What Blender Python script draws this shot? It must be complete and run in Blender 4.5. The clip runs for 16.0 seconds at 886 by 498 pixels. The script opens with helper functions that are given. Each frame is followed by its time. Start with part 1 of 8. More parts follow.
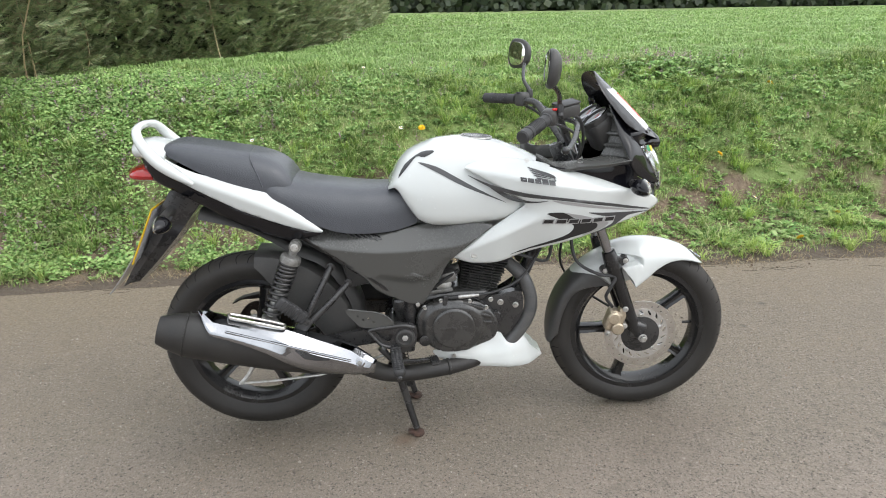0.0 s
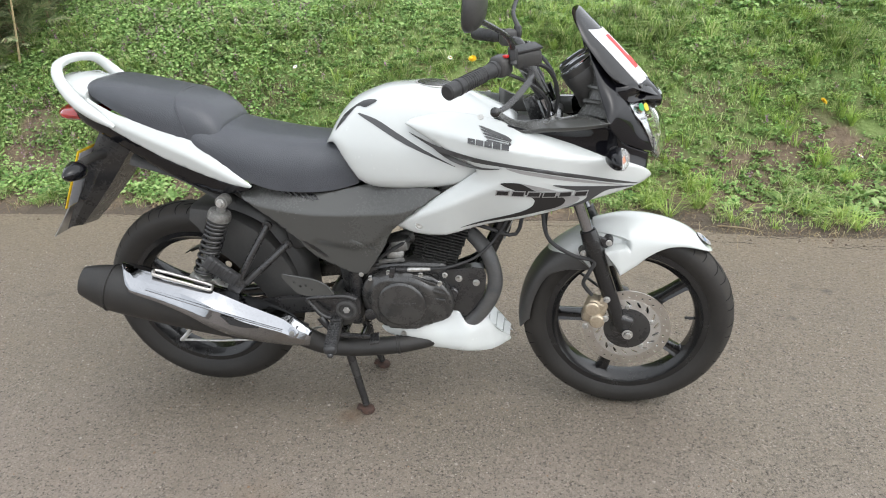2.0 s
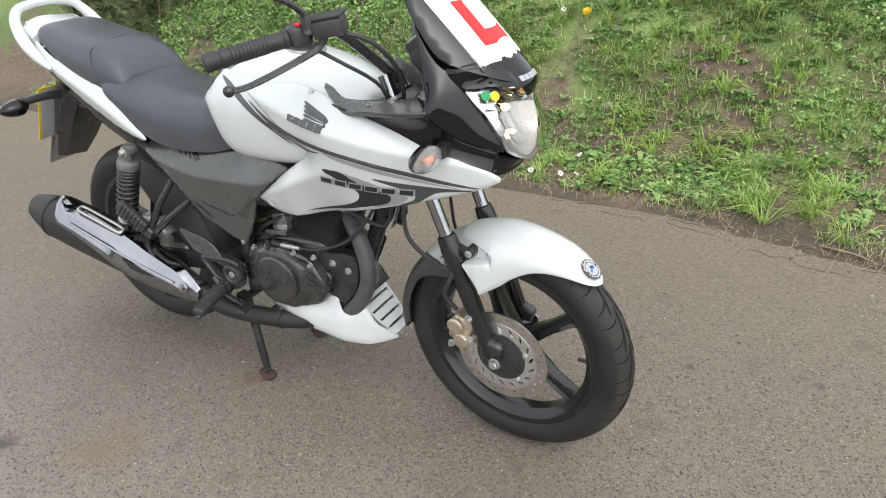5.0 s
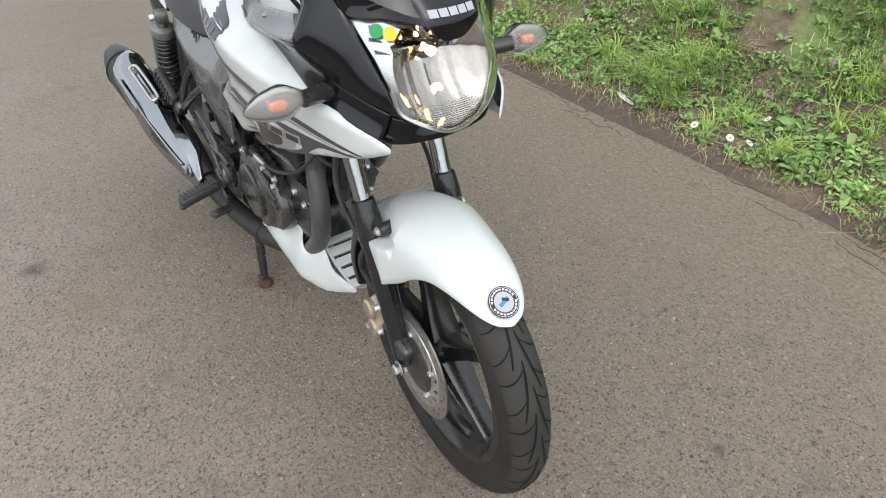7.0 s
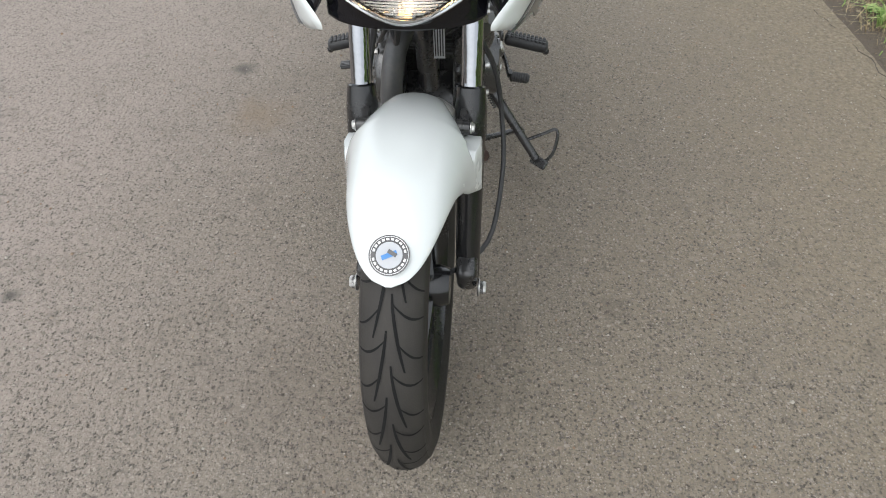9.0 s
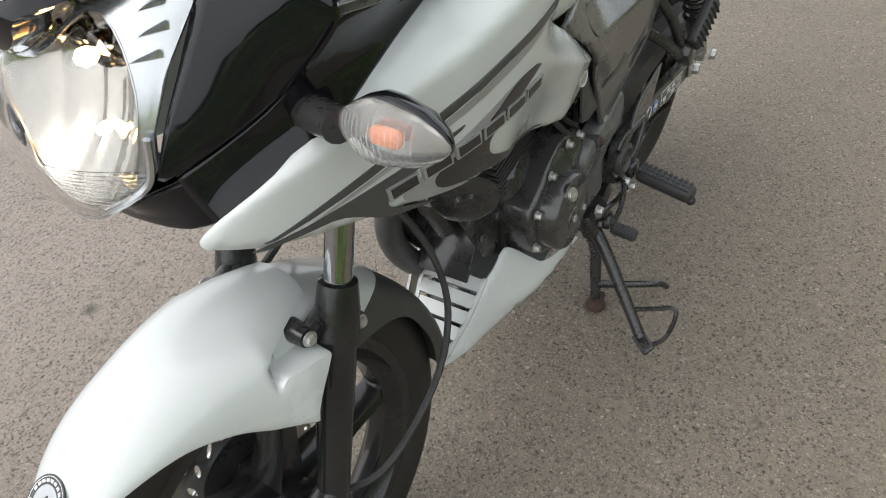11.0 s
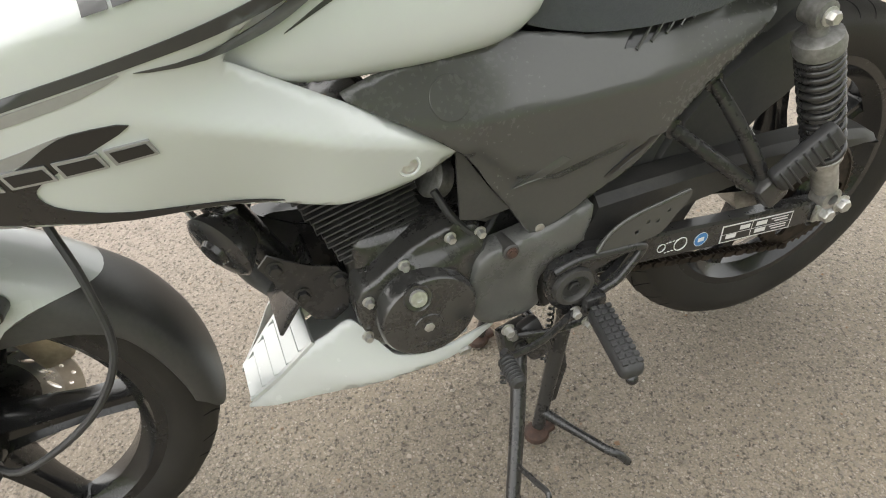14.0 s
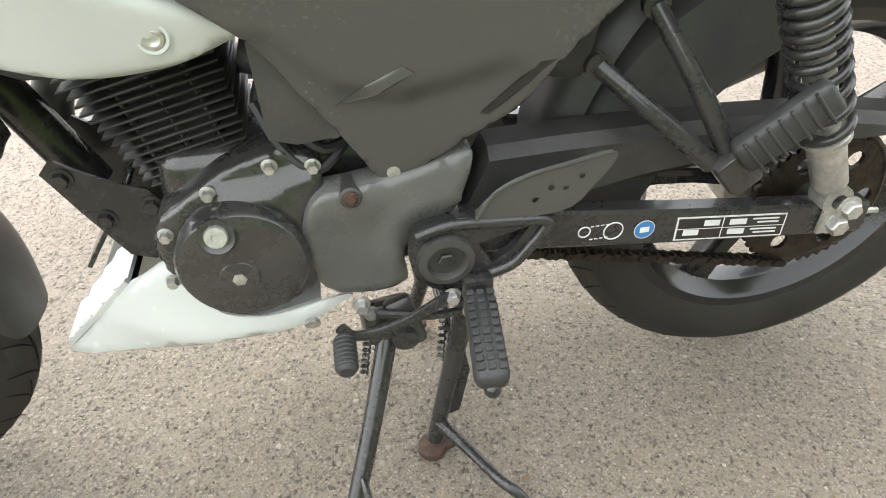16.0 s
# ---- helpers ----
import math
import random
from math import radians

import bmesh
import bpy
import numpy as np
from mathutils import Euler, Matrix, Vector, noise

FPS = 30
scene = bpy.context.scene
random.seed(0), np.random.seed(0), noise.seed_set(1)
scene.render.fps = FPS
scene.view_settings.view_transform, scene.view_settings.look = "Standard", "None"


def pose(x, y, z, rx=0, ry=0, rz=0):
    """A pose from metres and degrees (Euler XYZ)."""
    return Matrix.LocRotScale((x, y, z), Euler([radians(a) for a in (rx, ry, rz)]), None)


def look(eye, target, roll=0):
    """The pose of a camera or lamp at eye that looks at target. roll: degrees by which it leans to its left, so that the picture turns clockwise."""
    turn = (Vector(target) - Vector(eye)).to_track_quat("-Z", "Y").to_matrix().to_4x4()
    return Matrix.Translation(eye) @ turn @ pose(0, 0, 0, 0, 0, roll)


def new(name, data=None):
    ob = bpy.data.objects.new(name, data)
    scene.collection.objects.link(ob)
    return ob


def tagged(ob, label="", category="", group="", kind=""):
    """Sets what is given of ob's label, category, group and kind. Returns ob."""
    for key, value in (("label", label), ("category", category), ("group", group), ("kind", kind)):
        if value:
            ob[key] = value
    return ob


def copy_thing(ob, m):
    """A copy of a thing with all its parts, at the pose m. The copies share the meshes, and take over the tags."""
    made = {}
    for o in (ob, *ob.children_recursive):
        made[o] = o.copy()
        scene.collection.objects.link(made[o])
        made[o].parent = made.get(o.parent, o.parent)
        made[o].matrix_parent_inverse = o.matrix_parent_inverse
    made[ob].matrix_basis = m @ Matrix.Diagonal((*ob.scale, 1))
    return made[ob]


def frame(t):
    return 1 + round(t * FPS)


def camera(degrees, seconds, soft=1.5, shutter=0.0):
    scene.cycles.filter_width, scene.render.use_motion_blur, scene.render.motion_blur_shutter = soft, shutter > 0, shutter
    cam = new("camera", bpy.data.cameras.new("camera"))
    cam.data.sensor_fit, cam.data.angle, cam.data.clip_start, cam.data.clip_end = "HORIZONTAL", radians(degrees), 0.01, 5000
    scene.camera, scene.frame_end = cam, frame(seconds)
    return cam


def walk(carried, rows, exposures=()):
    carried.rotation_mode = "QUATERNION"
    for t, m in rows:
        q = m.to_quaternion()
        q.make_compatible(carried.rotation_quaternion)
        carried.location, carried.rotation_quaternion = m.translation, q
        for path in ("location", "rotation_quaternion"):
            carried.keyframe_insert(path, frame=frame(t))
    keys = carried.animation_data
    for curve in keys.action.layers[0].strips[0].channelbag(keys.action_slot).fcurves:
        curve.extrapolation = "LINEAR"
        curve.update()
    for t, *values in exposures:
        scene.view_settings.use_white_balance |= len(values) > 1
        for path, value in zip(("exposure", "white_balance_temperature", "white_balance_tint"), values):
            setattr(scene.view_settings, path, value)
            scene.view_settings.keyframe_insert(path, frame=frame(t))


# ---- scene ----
cam = camera(67.4, 16.0, 1.0)
PATH = [
    (0, (0.513, -2.055, 1.294), (0.61, -0.16, 0.663), -2.3),
    (0.5, (0.559, -1.942, 1.295), (0.598, -0.067, 0.601), -4.9),
    (1, (0.737, -1.924, 1.306), (0.572, -0.069, 0.579), -5.8),
    (1.5, (0.899, -1.895, 1.319), (0.634, -0.065, 0.559), -3.9),
    (2, (0.987, -1.734, 1.295), (0.73, 0.068, 0.466), -2.3),
    (2.5, (1.102, -1.632, 1.291), (0.741, 0.155, 0.469), -3.1),
    (3, (1.318, -1.631, 1.316), (0.827, 0.114, 0.472), -2.7),
    (3.5, (1.456, -1.54, 1.314), (0.93, 0.174, 0.429), -3.8),
    (4, (1.53, -1.419, 1.295), (0.961, 0.247, 0.345), -2.5),
    (4.2, (1.585, -1.4, 1.293), (0.943, 0.25, 0.363), -3.2),
    (6.3, (2.087, -0.799, 1.245), (0.888, 0.335, 0.115), -0.7),
    (6.5, (2.099, -0.747, 1.246), (0.841, 0.315, 0.109), -1.4),
    (7, (2.045, -0.512, 1.219), (0.699, 0.369, 0.031), -1.6),
    (7.5, (2.035, -0.362, 1.164), (0.702, 0.368, -0.136), 0.3),
    (8, (2.102, -0.193, 1.143), (0.661, 0.227, -0.179), 1.4),
    (8.2, (2.097, -0.145, 1.142), (0.65, 0.165, -0.204), 1.3),
    (10.3, (1.668, 0.395, 1.076), (0.309, -0.239, -0.246), -4.5),
    (10.5, (1.586, 0.423, 1.077), (0.259, -0.308, -0.229), -5.1),
    (11, (1.492, 0.486, 1.059), (0.274, -0.448, -0.223), -7.8),
    (11.5, (1.424, 0.592, 1.091), (0.377, -0.576, -0.15), -8.1),
    (12, (1.313, 0.6, 1.094), (0.431, -0.683, -0.161), -6.5),
    (12.5, (1.197, 0.625, 1.103), (0.384, -0.73, -0.123), -7.0),
    (13, (1.112, 0.73, 1.111), (0.479, -0.73, -0.1), -8.2),
    (13.5, (1.026, 0.777, 1.097), (0.465, -0.661, -0.175), -7.4),
    (14, (0.877, 0.712, 1.005), (0.341, -0.729, -0.274), -3.4),
    (14.5, (0.783, 0.695, 0.923), (0.302, -0.803, -0.313), -2.0),
    (15, (0.698, 0.755, 0.886), (0.387, -0.819, -0.308), -1.7),
    (15.5, (0.65, 0.765, 0.873), (0.444, -0.798, -0.358), -3.8),
    (16, (0.575, 0.687, 0.82), (0.311, -0.856, -0.426), -2.0),
]
from mathutils import geometry as mu_geometry

walk(cam, [(t, look(eye, target, roll)) for t, eye, target, roll in PATH],
     exposures=[(0.0, 1.15, 6450, 10), (4.2, 1.11, 6450, 10), (6.5, 1.01, 6400, 10), (8.2, 0.99, 6350, 9.5), (10.3, 0.97, 6400, 9), (12.0, 1.24, 6850, 10), (13.0, 1.42, 7100, 10.5), (14.0, 1.73, 6950, 9.5), (16.0, 2.26, 6700, 8.5)])

# ---- light: a bright overcast day ----
SUN_EL, SUN_ROT = radians(54), radians(118)
world = bpy.data.worlds.new("overcast_sky")
scene.world = world
world.use_nodes = True
wn, wl = world.node_tree.nodes, world.node_tree.links
sky = wn.new("ShaderNodeTexSky")
sky.sky_type = "NISHITA"
sky.sun_disc = False
sky.sun_elevation, sky.sun_rotation = SUN_EL, SUN_ROT
sky.air_density, sky.dust_density, sky.ozone_density = 1.0, 4.0, 1.0
veil = wn.new("ShaderNodeHueSaturation")
veil.inputs["Saturation"].default_value = 0.18
wl.new(sky.outputs["Color"], veil.inputs["Color"])
cloud = wn.new("ShaderNodeMix")
cloud.data_type = "RGBA"
cloud.inputs["Factor"].default_value = 0.55
cloud.inputs["B"].default_value = (4.5, 4.75, 5.0, 1)
wl.new(veil.outputs["Color"], cloud.inputs["A"])
wl.new(cloud.outputs["Result"], wn["Background"].inputs["Color"])
wn["Background"].inputs["Strength"].default_value = 0.165
sun_data = bpy.data.lights.new("sun", "SUN")
sun_data.energy, sun_data.angle, sun_data.color = 0.25, radians(110), (1.0, 0.97, 0.92)
sun = new("sun", sun_data)
sun.matrix_world = look((0, 0, 30), (30 * math.sin(SUN_ROT) * -1 / math.tan(SUN_EL), 30 * math.cos(SUN_ROT) * -1 / math.tan(SUN_EL), 0))

# ---- materials ----


def material(name, colour, second=None, rough=0.5, metal=0.0, coat=0.0, scale=8.0, fine=180.0, vary=0.12,
             bump=0.0, bump_scale=300.0, rough_vary=0.12, glass=0.0, ior=1.45, glow=0.0, spec=0.5, alpha=1.0):
    """A principled surface with colour and gloss that vary at two scales, and fine relief."""
    m = bpy.data.materials.new(name)
    m.use_nodes = True
    n, l = m.node_tree.nodes, m.node_tree.links
    b = n["Principled BSDF"]
    at = n.new("ShaderNodeTexCoord")
    big, small = n.new("ShaderNodeTexNoise"), n.new("ShaderNodeTexNoise")
    for tex, s, d in ((big, scale, 5), (small, fine, 3)):
        tex.inputs["Scale"].default_value, tex.inputs["Detail"].default_value = s, d
        l.new(at.outputs["Object"], tex.inputs["Vector"])
    both = n.new("ShaderNodeMath")
    both.operation = "MULTIPLY_ADD"
    both.inputs[1].default_value = 0.45
    l.new(small.outputs["Fac"], both.inputs[0])
    l.new(big.outputs["Fac"], both.inputs[2])
    ramp = n.new("ShaderNodeMapRange")
    ramp.inputs["From Min"].default_value, ramp.inputs["From Max"].default_value = 0.5, 0.95
    l.new(both.outputs[0], ramp.inputs["Value"])
    mix = n.new("ShaderNodeMix")
    mix.data_type = "RGBA"
    other = second if second else [c * (1 - vary) for c in colour]
    mix.inputs["A"].default_value, mix.inputs["B"].default_value = (*colour, 1), (*other, 1)
    l.new(ramp.outputs["Result"], mix.inputs["Factor"])
    l.new(mix.outputs["Result"], b.inputs["Base Color"])
    gloss = n.new("ShaderNodeMapRange")
    gloss.inputs["To Min"].default_value = max(0.02, rough - rough_vary * rough)
    gloss.inputs["To Max"].default_value = min(1, rough + rough_vary * rough)
    l.new(ramp.outputs["Result"], gloss.inputs["Value"])
    l.new(gloss.outputs["Result"], b.inputs["Roughness"])
    b.inputs["Metallic"].default_value = metal
    b.inputs["Coat Weight"].default_value = coat
    b.inputs["Coat Roughness"].default_value = 0.08
    b.inputs["Specular IOR Level"].default_value = spec
    b.inputs["Transmission Weight"].default_value = glass
    b.inputs["IOR"].default_value = ior
    b.inputs["Alpha"].default_value = alpha
    if glow:
        b.inputs["Emission Color"].default_value = (*colour, 1)
        b.inputs["Emission Strength"].default_value = glow
    if bump:
        relief, tex = n.new("ShaderNodeBump"), n.new("ShaderNodeTexNoise")
        tex.inputs["Scale"].default_value, tex.inputs["Detail"].default_value = bump_scale, 4
        l.new(at.outputs["Object"], tex.inputs["Vector"])
        l.new(tex.outputs["Fac"], relief.inputs["Height"])
        relief.inputs["Strength"].default_value, relief.inputs["Distance"].default_value = bump, 0.004
        l.new(relief.outputs["Normal"], b.inputs["Normal"])
    return m


WHITE = material("pearl_white_paint", (0.575, 0.60, 0.59), rough=0.26, coat=0.8, vary=0.025, scale=1.5, fine=40, rough_vary=0.08)
GLOSS = material("gloss_black_paint", (0.006, 0.006, 0.008), rough=0.06, coat=0.0, vary=0.3, scale=6, rough_vary=0.5, spec=0.5)
PANEL = material("dark_grey_satin_plastic", (0.062, 0.063, 0.060), (0.069, 0.070, 0.066), rough=0.27, coat=0.5, rough_vary=0.05, scale=3, bump=0.03, bump_scale=900)
MATT = material("black_matt_plastic", (0.040, 0.040, 0.040), (0.062, 0.060, 0.057), rough=0.42, scale=12, bump=0.08, bump_scale=700)
SATIN = material("black_satin_enamel", (0.018, 0.018, 0.0195), (0.036, 0.035, 0.034), rough=0.28, coat=0.35, scale=20, rough_vary=0.4)
ENGINE = material("black_engine_paint", (0.024, 0.024, 0.0238), (0.044, 0.043, 0.041), rough=0.28, coat=0.75, scale=26, fine=260, bump=0.05, bump_scale=240, rough_vary=0.3)
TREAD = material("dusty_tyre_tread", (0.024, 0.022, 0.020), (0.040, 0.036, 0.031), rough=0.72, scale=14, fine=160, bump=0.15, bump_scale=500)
WHEEL = material("gloss_black_wheel_enamel", (0.010, 0.010, 0.011), (0.017, 0.017, 0.017), rough=0.22, coat=0.25, scale=16, rough_vary=0.35)
RUBBER = material("tyre_rubber", (0.013, 0.0123, 0.0115), (0.027, 0.0245, 0.022), rough=0.56, scale=11, fine=120, bump=0.15, bump_scale=500)
FIN = material("dull_black_fin_paint", (0.024, 0.024, 0.0235), (0.046, 0.044, 0.041), rough=0.5, scale=30, fine=260, bump=0.05, bump_scale=240)
CASE = material("grey_cast_engine_paint", (0.115, 0.116, 0.112), (0.088, 0.088, 0.084), rough=0.30, coat=0.25, scale=18, fine=220, bump=0.05, bump_scale=260, rough_vary=0.3)
DULL = material("oxidised_aluminium", (0.30, 0.30, 0.29), (0.16, 0.155, 0.145), rough=0.5, metal=0.6, scale=60, bump=0.2)
GRIP = material("black_rubber", (0.025, 0.025, 0.026), (0.044, 0.044, 0.045), rough=0.5, scale=30, bump=0.1)
VINYL = material("black_seat_vinyl", (0.050, 0.054, 0.064), (0.068, 0.072, 0.082), rough=0.32, coat=0.15, scale=9, bump=0.35, bump_scale=420)
CHROME = material("chrome_plate", (0.36, 0.37, 0.39), rough=0.06, metal=1.0, vary=0.15, scale=14, rough_vary=0.7, bump=0.22, bump_scale=22)
STEEL = material("zinc_bolt_steel", (0.60, 0.60, 0.59), (0.42, 0.41, 0.38), rough=0.38, metal=0.75, scale=90)
DISC = material("ground_disc_steel", (0.68, 0.66, 0.63), (0.56, 0.53, 0.49), rough=0.34, metal=1.0, scale=30)
WEB = material("bright_disc_web", (0.80, 0.80, 0.79), (0.62, 0.61, 0.59), rough=0.30, metal=0.9, scale=40)
CASTING = material("bare_aluminium_casting", (0.60, 0.60, 0.59), (0.36, 0.35, 0.33), rough=0.42, metal=0.8, scale=60, bump=0.2)
GOLD = material("bronze_caliper_paint", (0.54, 0.46, 0.35), (0.36, 0.30, 0.22), rough=0.4, metal=0.6, scale=40, bump=0.15)
EXHAUST = material("heatproof_black_paint", (0.016, 0.016, 0.016), (0.03, 0.028, 0.026), rough=0.48, scale=16, bump=0.08)
PIPE = material("sooty_grey_pipe", (0.075, 0.077, 0.08), (0.115, 0.112, 0.108), rough=0.42, metal=0.2, scale=30)
RUST = material("brown_rust", (0.085, 0.045, 0.032), (0.04, 0.028, 0.024), rough=0.8, scale=60, bump=0.3)
CHAIN = material("oily_rusty_chain_steel", (0.06, 0.045, 0.035), (0.02, 0.018, 0.016), rough=0.45, metal=0.7, scale=80)
STRIPE = material("gunmetal_decal", (0.055, 0.056, 0.058), rough=0.35, coat=0.5, scale=20)
SILVER = material("silver_decal", (0.36, 0.36, 0.36), rough=0.35, metal=0.3, coat=0.5, scale=20)
BLACKVINYL = material("black_decal", (0.014, 0.014, 0.015), rough=0.3, coat=0.5, scale=20)
LENS = material("clear_lens_plastic", (0.985, 0.985, 0.98), rough=0.01, glass=1.0, ior=1.07, vary=0.02)
SIGNAL_LENS = material("ribbed_clear_lens", (0.96, 0.96, 0.95), rough=0.07, glass=0.94, ior=1.14, vary=0.05)
SMOKE = material("smoked_screen_plastic", (0.010, 0.010, 0.011), rough=0.1, coat=0.1, vary=0.2)
FOIL = material("satin_silver_surround", (0.52, 0.54, 0.56), rough=0.24, metal=0.9, vary=0.06)
REFLECTOR = material("vaporised_reflector", (0.39, 0.37, 0.34), rough=0.10, metal=1.0, vary=0.06)
BULB = material("lit_filament", (1.0, 0.56, 0.20), glow=22.0)
PARKING = material("lit_parking_bulb", (1.0, 0.55, 0.2), glow=9.0)
AMBER = material("amber_bulb_glass", (0.62, 0.17, 0.05), rough=0.15, vary=0.1)
TAIL = material("red_tail_lens", (0.45, 0.012, 0.012), (0.3, 0.008, 0.008), rough=0.08, coat=0.8)
MIRROR = material("mirror_glass", (0.9, 0.9, 0.9), rough=0.02, metal=1.0, vary=0.02)
PLATE = material("yellow_number_plate", (0.75, 0.50, 0.02), rough=0.35)
PLATEBACK = material("grey_plate_back", (0.42, 0.43, 0.45), rough=0.4)
SHEET = material("white_plastic_sheet", (0.82, 0.83, 0.85), rough=0.4)
RED = material("red_print", (0.62, 0.02, 0.02), rough=0.4)
GREEN = material("green_dot_sticker", (0.02, 0.30, 0.09), rough=0.4)
YELLOW = material("yellow_dot_sticker", (0.72, 0.55, 0.02), rough=0.4)
BLUE = material("blue_sticker", (0.05, 0.20, 0.48), rough=0.4)
PRINT = material("white_print", (0.75, 0.75, 0.75), rough=0.45)
DIAL = material("pale_dial_face", (0.55, 0.56, 0.57), rough=0.35, coat=1.0)

# ---- mesh helpers ----


def part(name, bm, mat, parent=None, label="", crease=38):
    """Links a bmesh as one mesh object under a thing or a part."""
    bmesh.ops.recalc_face_normals(bm, faces=bm.faces)
    me = bpy.data.meshes.new(name)
    bm.to_mesh(me)
    bm.free()
    me.materials.append(mat)
    me.shade_smooth()
    me.set_sharp_from_angle(angle=radians(crease))
    ob = new(name, me)
    ob.parent = parent
    return tagged(ob, label)


def stuff(name, verts, faces, mat, label, category, colours=None):
    me = bpy.data.meshes.new(name)
    me.from_pydata(verts, [], faces)
    me.materials.append(mat)
    ob = new(name, me)
    return tagged(ob, label, category, kind="stuff")


def spline(points, steps=4, closed=False):
    """A Catmull-Rom curve through points of any dimension."""
    p = [Vector(q) for q in points]
    n, out = len(p), []
    for i in range(n if closed else n - 1):
        a, b, c, d = (p[(i + k) % n] if closed else p[min(max(i + k, 0), n - 1)] for k in (-1, 0, 1, 2))
        for s in range(steps):
            t = s / steps
            out.append(0.5 * (2 * b + (c - a) * t + (2 * a - 5 * b + 4 * c - d) * t * t + (3 * b - a - 3 * c + d) * t ** 3))
    if not closed:
        out.append(p[-1])
    return out


def along(values, steps=4):
    return [v[0] for v in spline([(v, 0) for v in values], steps)]


def curve(x, keys):
    """A smooth value at x through pairs of keys, with no overshoot between them."""
    if x <= keys[0][0]:
        return keys[0][1]
    if x >= keys[-1][0]:
        return keys[-1][1]
    i = next(k for k in range(1, len(keys)) if x <= keys[k][0])

    def rise(k):
        return (keys[k][1] - keys[k - 1][1]) / (keys[k][0] - keys[k - 1][0])

    def slope(k):
        if k == 0:
            return rise(1)
        if k == len(keys) - 1:
            return rise(k)
        p, q = rise(k), rise(k + 1)
        return 2 * p * q / (p + q) if p * q > 0 else 0.0

    (a, u), (b, v) = keys[i - 1], keys[i]
    h = b - a
    t = (x - a) / h
    return (1 + 2 * t) * (1 - t) ** 2 * u + t * (1 - t) ** 2 * h * slope(i - 1) + t * t * (3 - 2 * t) * v + t * t * (t - 1) * h * slope(i)


def tube(bm, points, r, seg=10, steps=4, wide=1.0, up=(0, 0, 1), caps=True):
    """A round or flattened bar along a curve; r may be a list with one radius a point."""
    path = spline(points, steps)
    radii = along(r, steps) if isinstance(r, (list, tuple)) else [r] * len(path)
    side, rings = None, []
    for i, c in enumerate(path):
        way = (path[min(i + 1, len(path) - 1)] - path[max(i - 1, 0)]).normalized()
        side = way.cross(Vector(up)) if side is None else side - way * side.dot(way)
        if side.length < 1e-4:
            side = way.cross(Vector((1, 0, 0.3)))
        side.normalize()
        other = side.cross(way)
        rings.append([bm.verts.new(c + side * (radii[i] * wide * math.cos(2 * math.pi * k / seg)) + other * (radii[i] * math.sin(2 * math.pi * k / seg))) for k in range(seg)])
    skin(bm, rings, caps)
    return bm


def skin(bm, rings, caps=True, wrap=True):
    for a, b in zip(rings, rings[1:]):
        n = len(a)
        for k in range(n if wrap else n - 1):
            bm.faces.new((a[k], a[(k + 1) % n], b[(k + 1) % n], b[k]))
    if caps:
        bm.faces.new(rings[0][::-1])
        bm.faces.new(rings[-1])


def turn_to(origin, axis):
    z = Vector(axis).normalized()
    return Matrix.Translation(origin) @ z.to_track_quat("Z", "Y").to_matrix().to_4x4()


def lathe(bm, profile, origin, axis, seg=48, shut=False):
    """A turned body: (radius, height) pairs round an axis."""
    m = turn_to(origin, axis)
    rings = [[bm.verts.new(m @ Vector((r * math.cos(2 * math.pi * k / seg), r * math.sin(2 * math.pi * k / seg), h))) for k in range(seg)] for r, h in profile]
    if shut:
        rings.append(rings[0])
    skin(bm, rings, caps=not shut)
    return bm


def ring(bm, origin, axis, radius, r, seg=40, sub=8):
    return lathe(bm, [(radius + r * math.cos(2 * math.pi * k / sub), r * math.sin(2 * math.pi * k / sub)) for k in range(sub)], origin, axis, seg, True)


def block(bm, size, m, bevel=0.004, segments=2, taper=1.0):
    """A box with rounded edges at the pose m; taper narrows its top."""
    made = bmesh.ops.create_cube(bm, size=1.0)["verts"]
    for v in made:
        k = taper if v.co.z > 0 else 1.0
        v.co = Vector((v.co.x * size[0] * k, v.co.y * size[1] * k, v.co.z * size[2]))
    if bevel:
        edges = list({e for v in made for e in v.link_edges})
        res = bmesh.ops.bevel(bm, geom=edges, offset=min(bevel, 0.45 * min(size)), segments=segments, profile=0.5, affect="EDGES")
        made = list({v for f in res["faces"] for v in f.verts} | {v for v in made if v.is_valid})
    bmesh.ops.transform(bm, matrix=m, verts=made)
    return bm


def hexbolt(bm, origin, axis, r=0.008, h=0.006, washer=True):
    if washer:
        lathe(bm, [(r * 1.35, 0), (r * 1.35, 0.0015), (r * 1.2, 0.002)], origin, axis, 16)
    lathe(bm, [(r, 0.001), (r, h * 0.8), (r * 0.85, h)], origin, axis, 6)
    return bm


def inside(x, z, poly):
    hit, j = False, len(poly) - 1
    for i in range(len(poly)):
        (a, b), (c, d) = poly[i], poly[j]
        if (b > z) != (d > z) and x < (c - a) * (z - b) / (d - b) + a:
            hit = not hit
        j = i
    return hit


def circle(x, z, r, n=12):
    return [(x + r * math.cos(2 * math.pi * k / n), z + r * math.sin(2 * math.pi * k / n)) for k in range(n)]


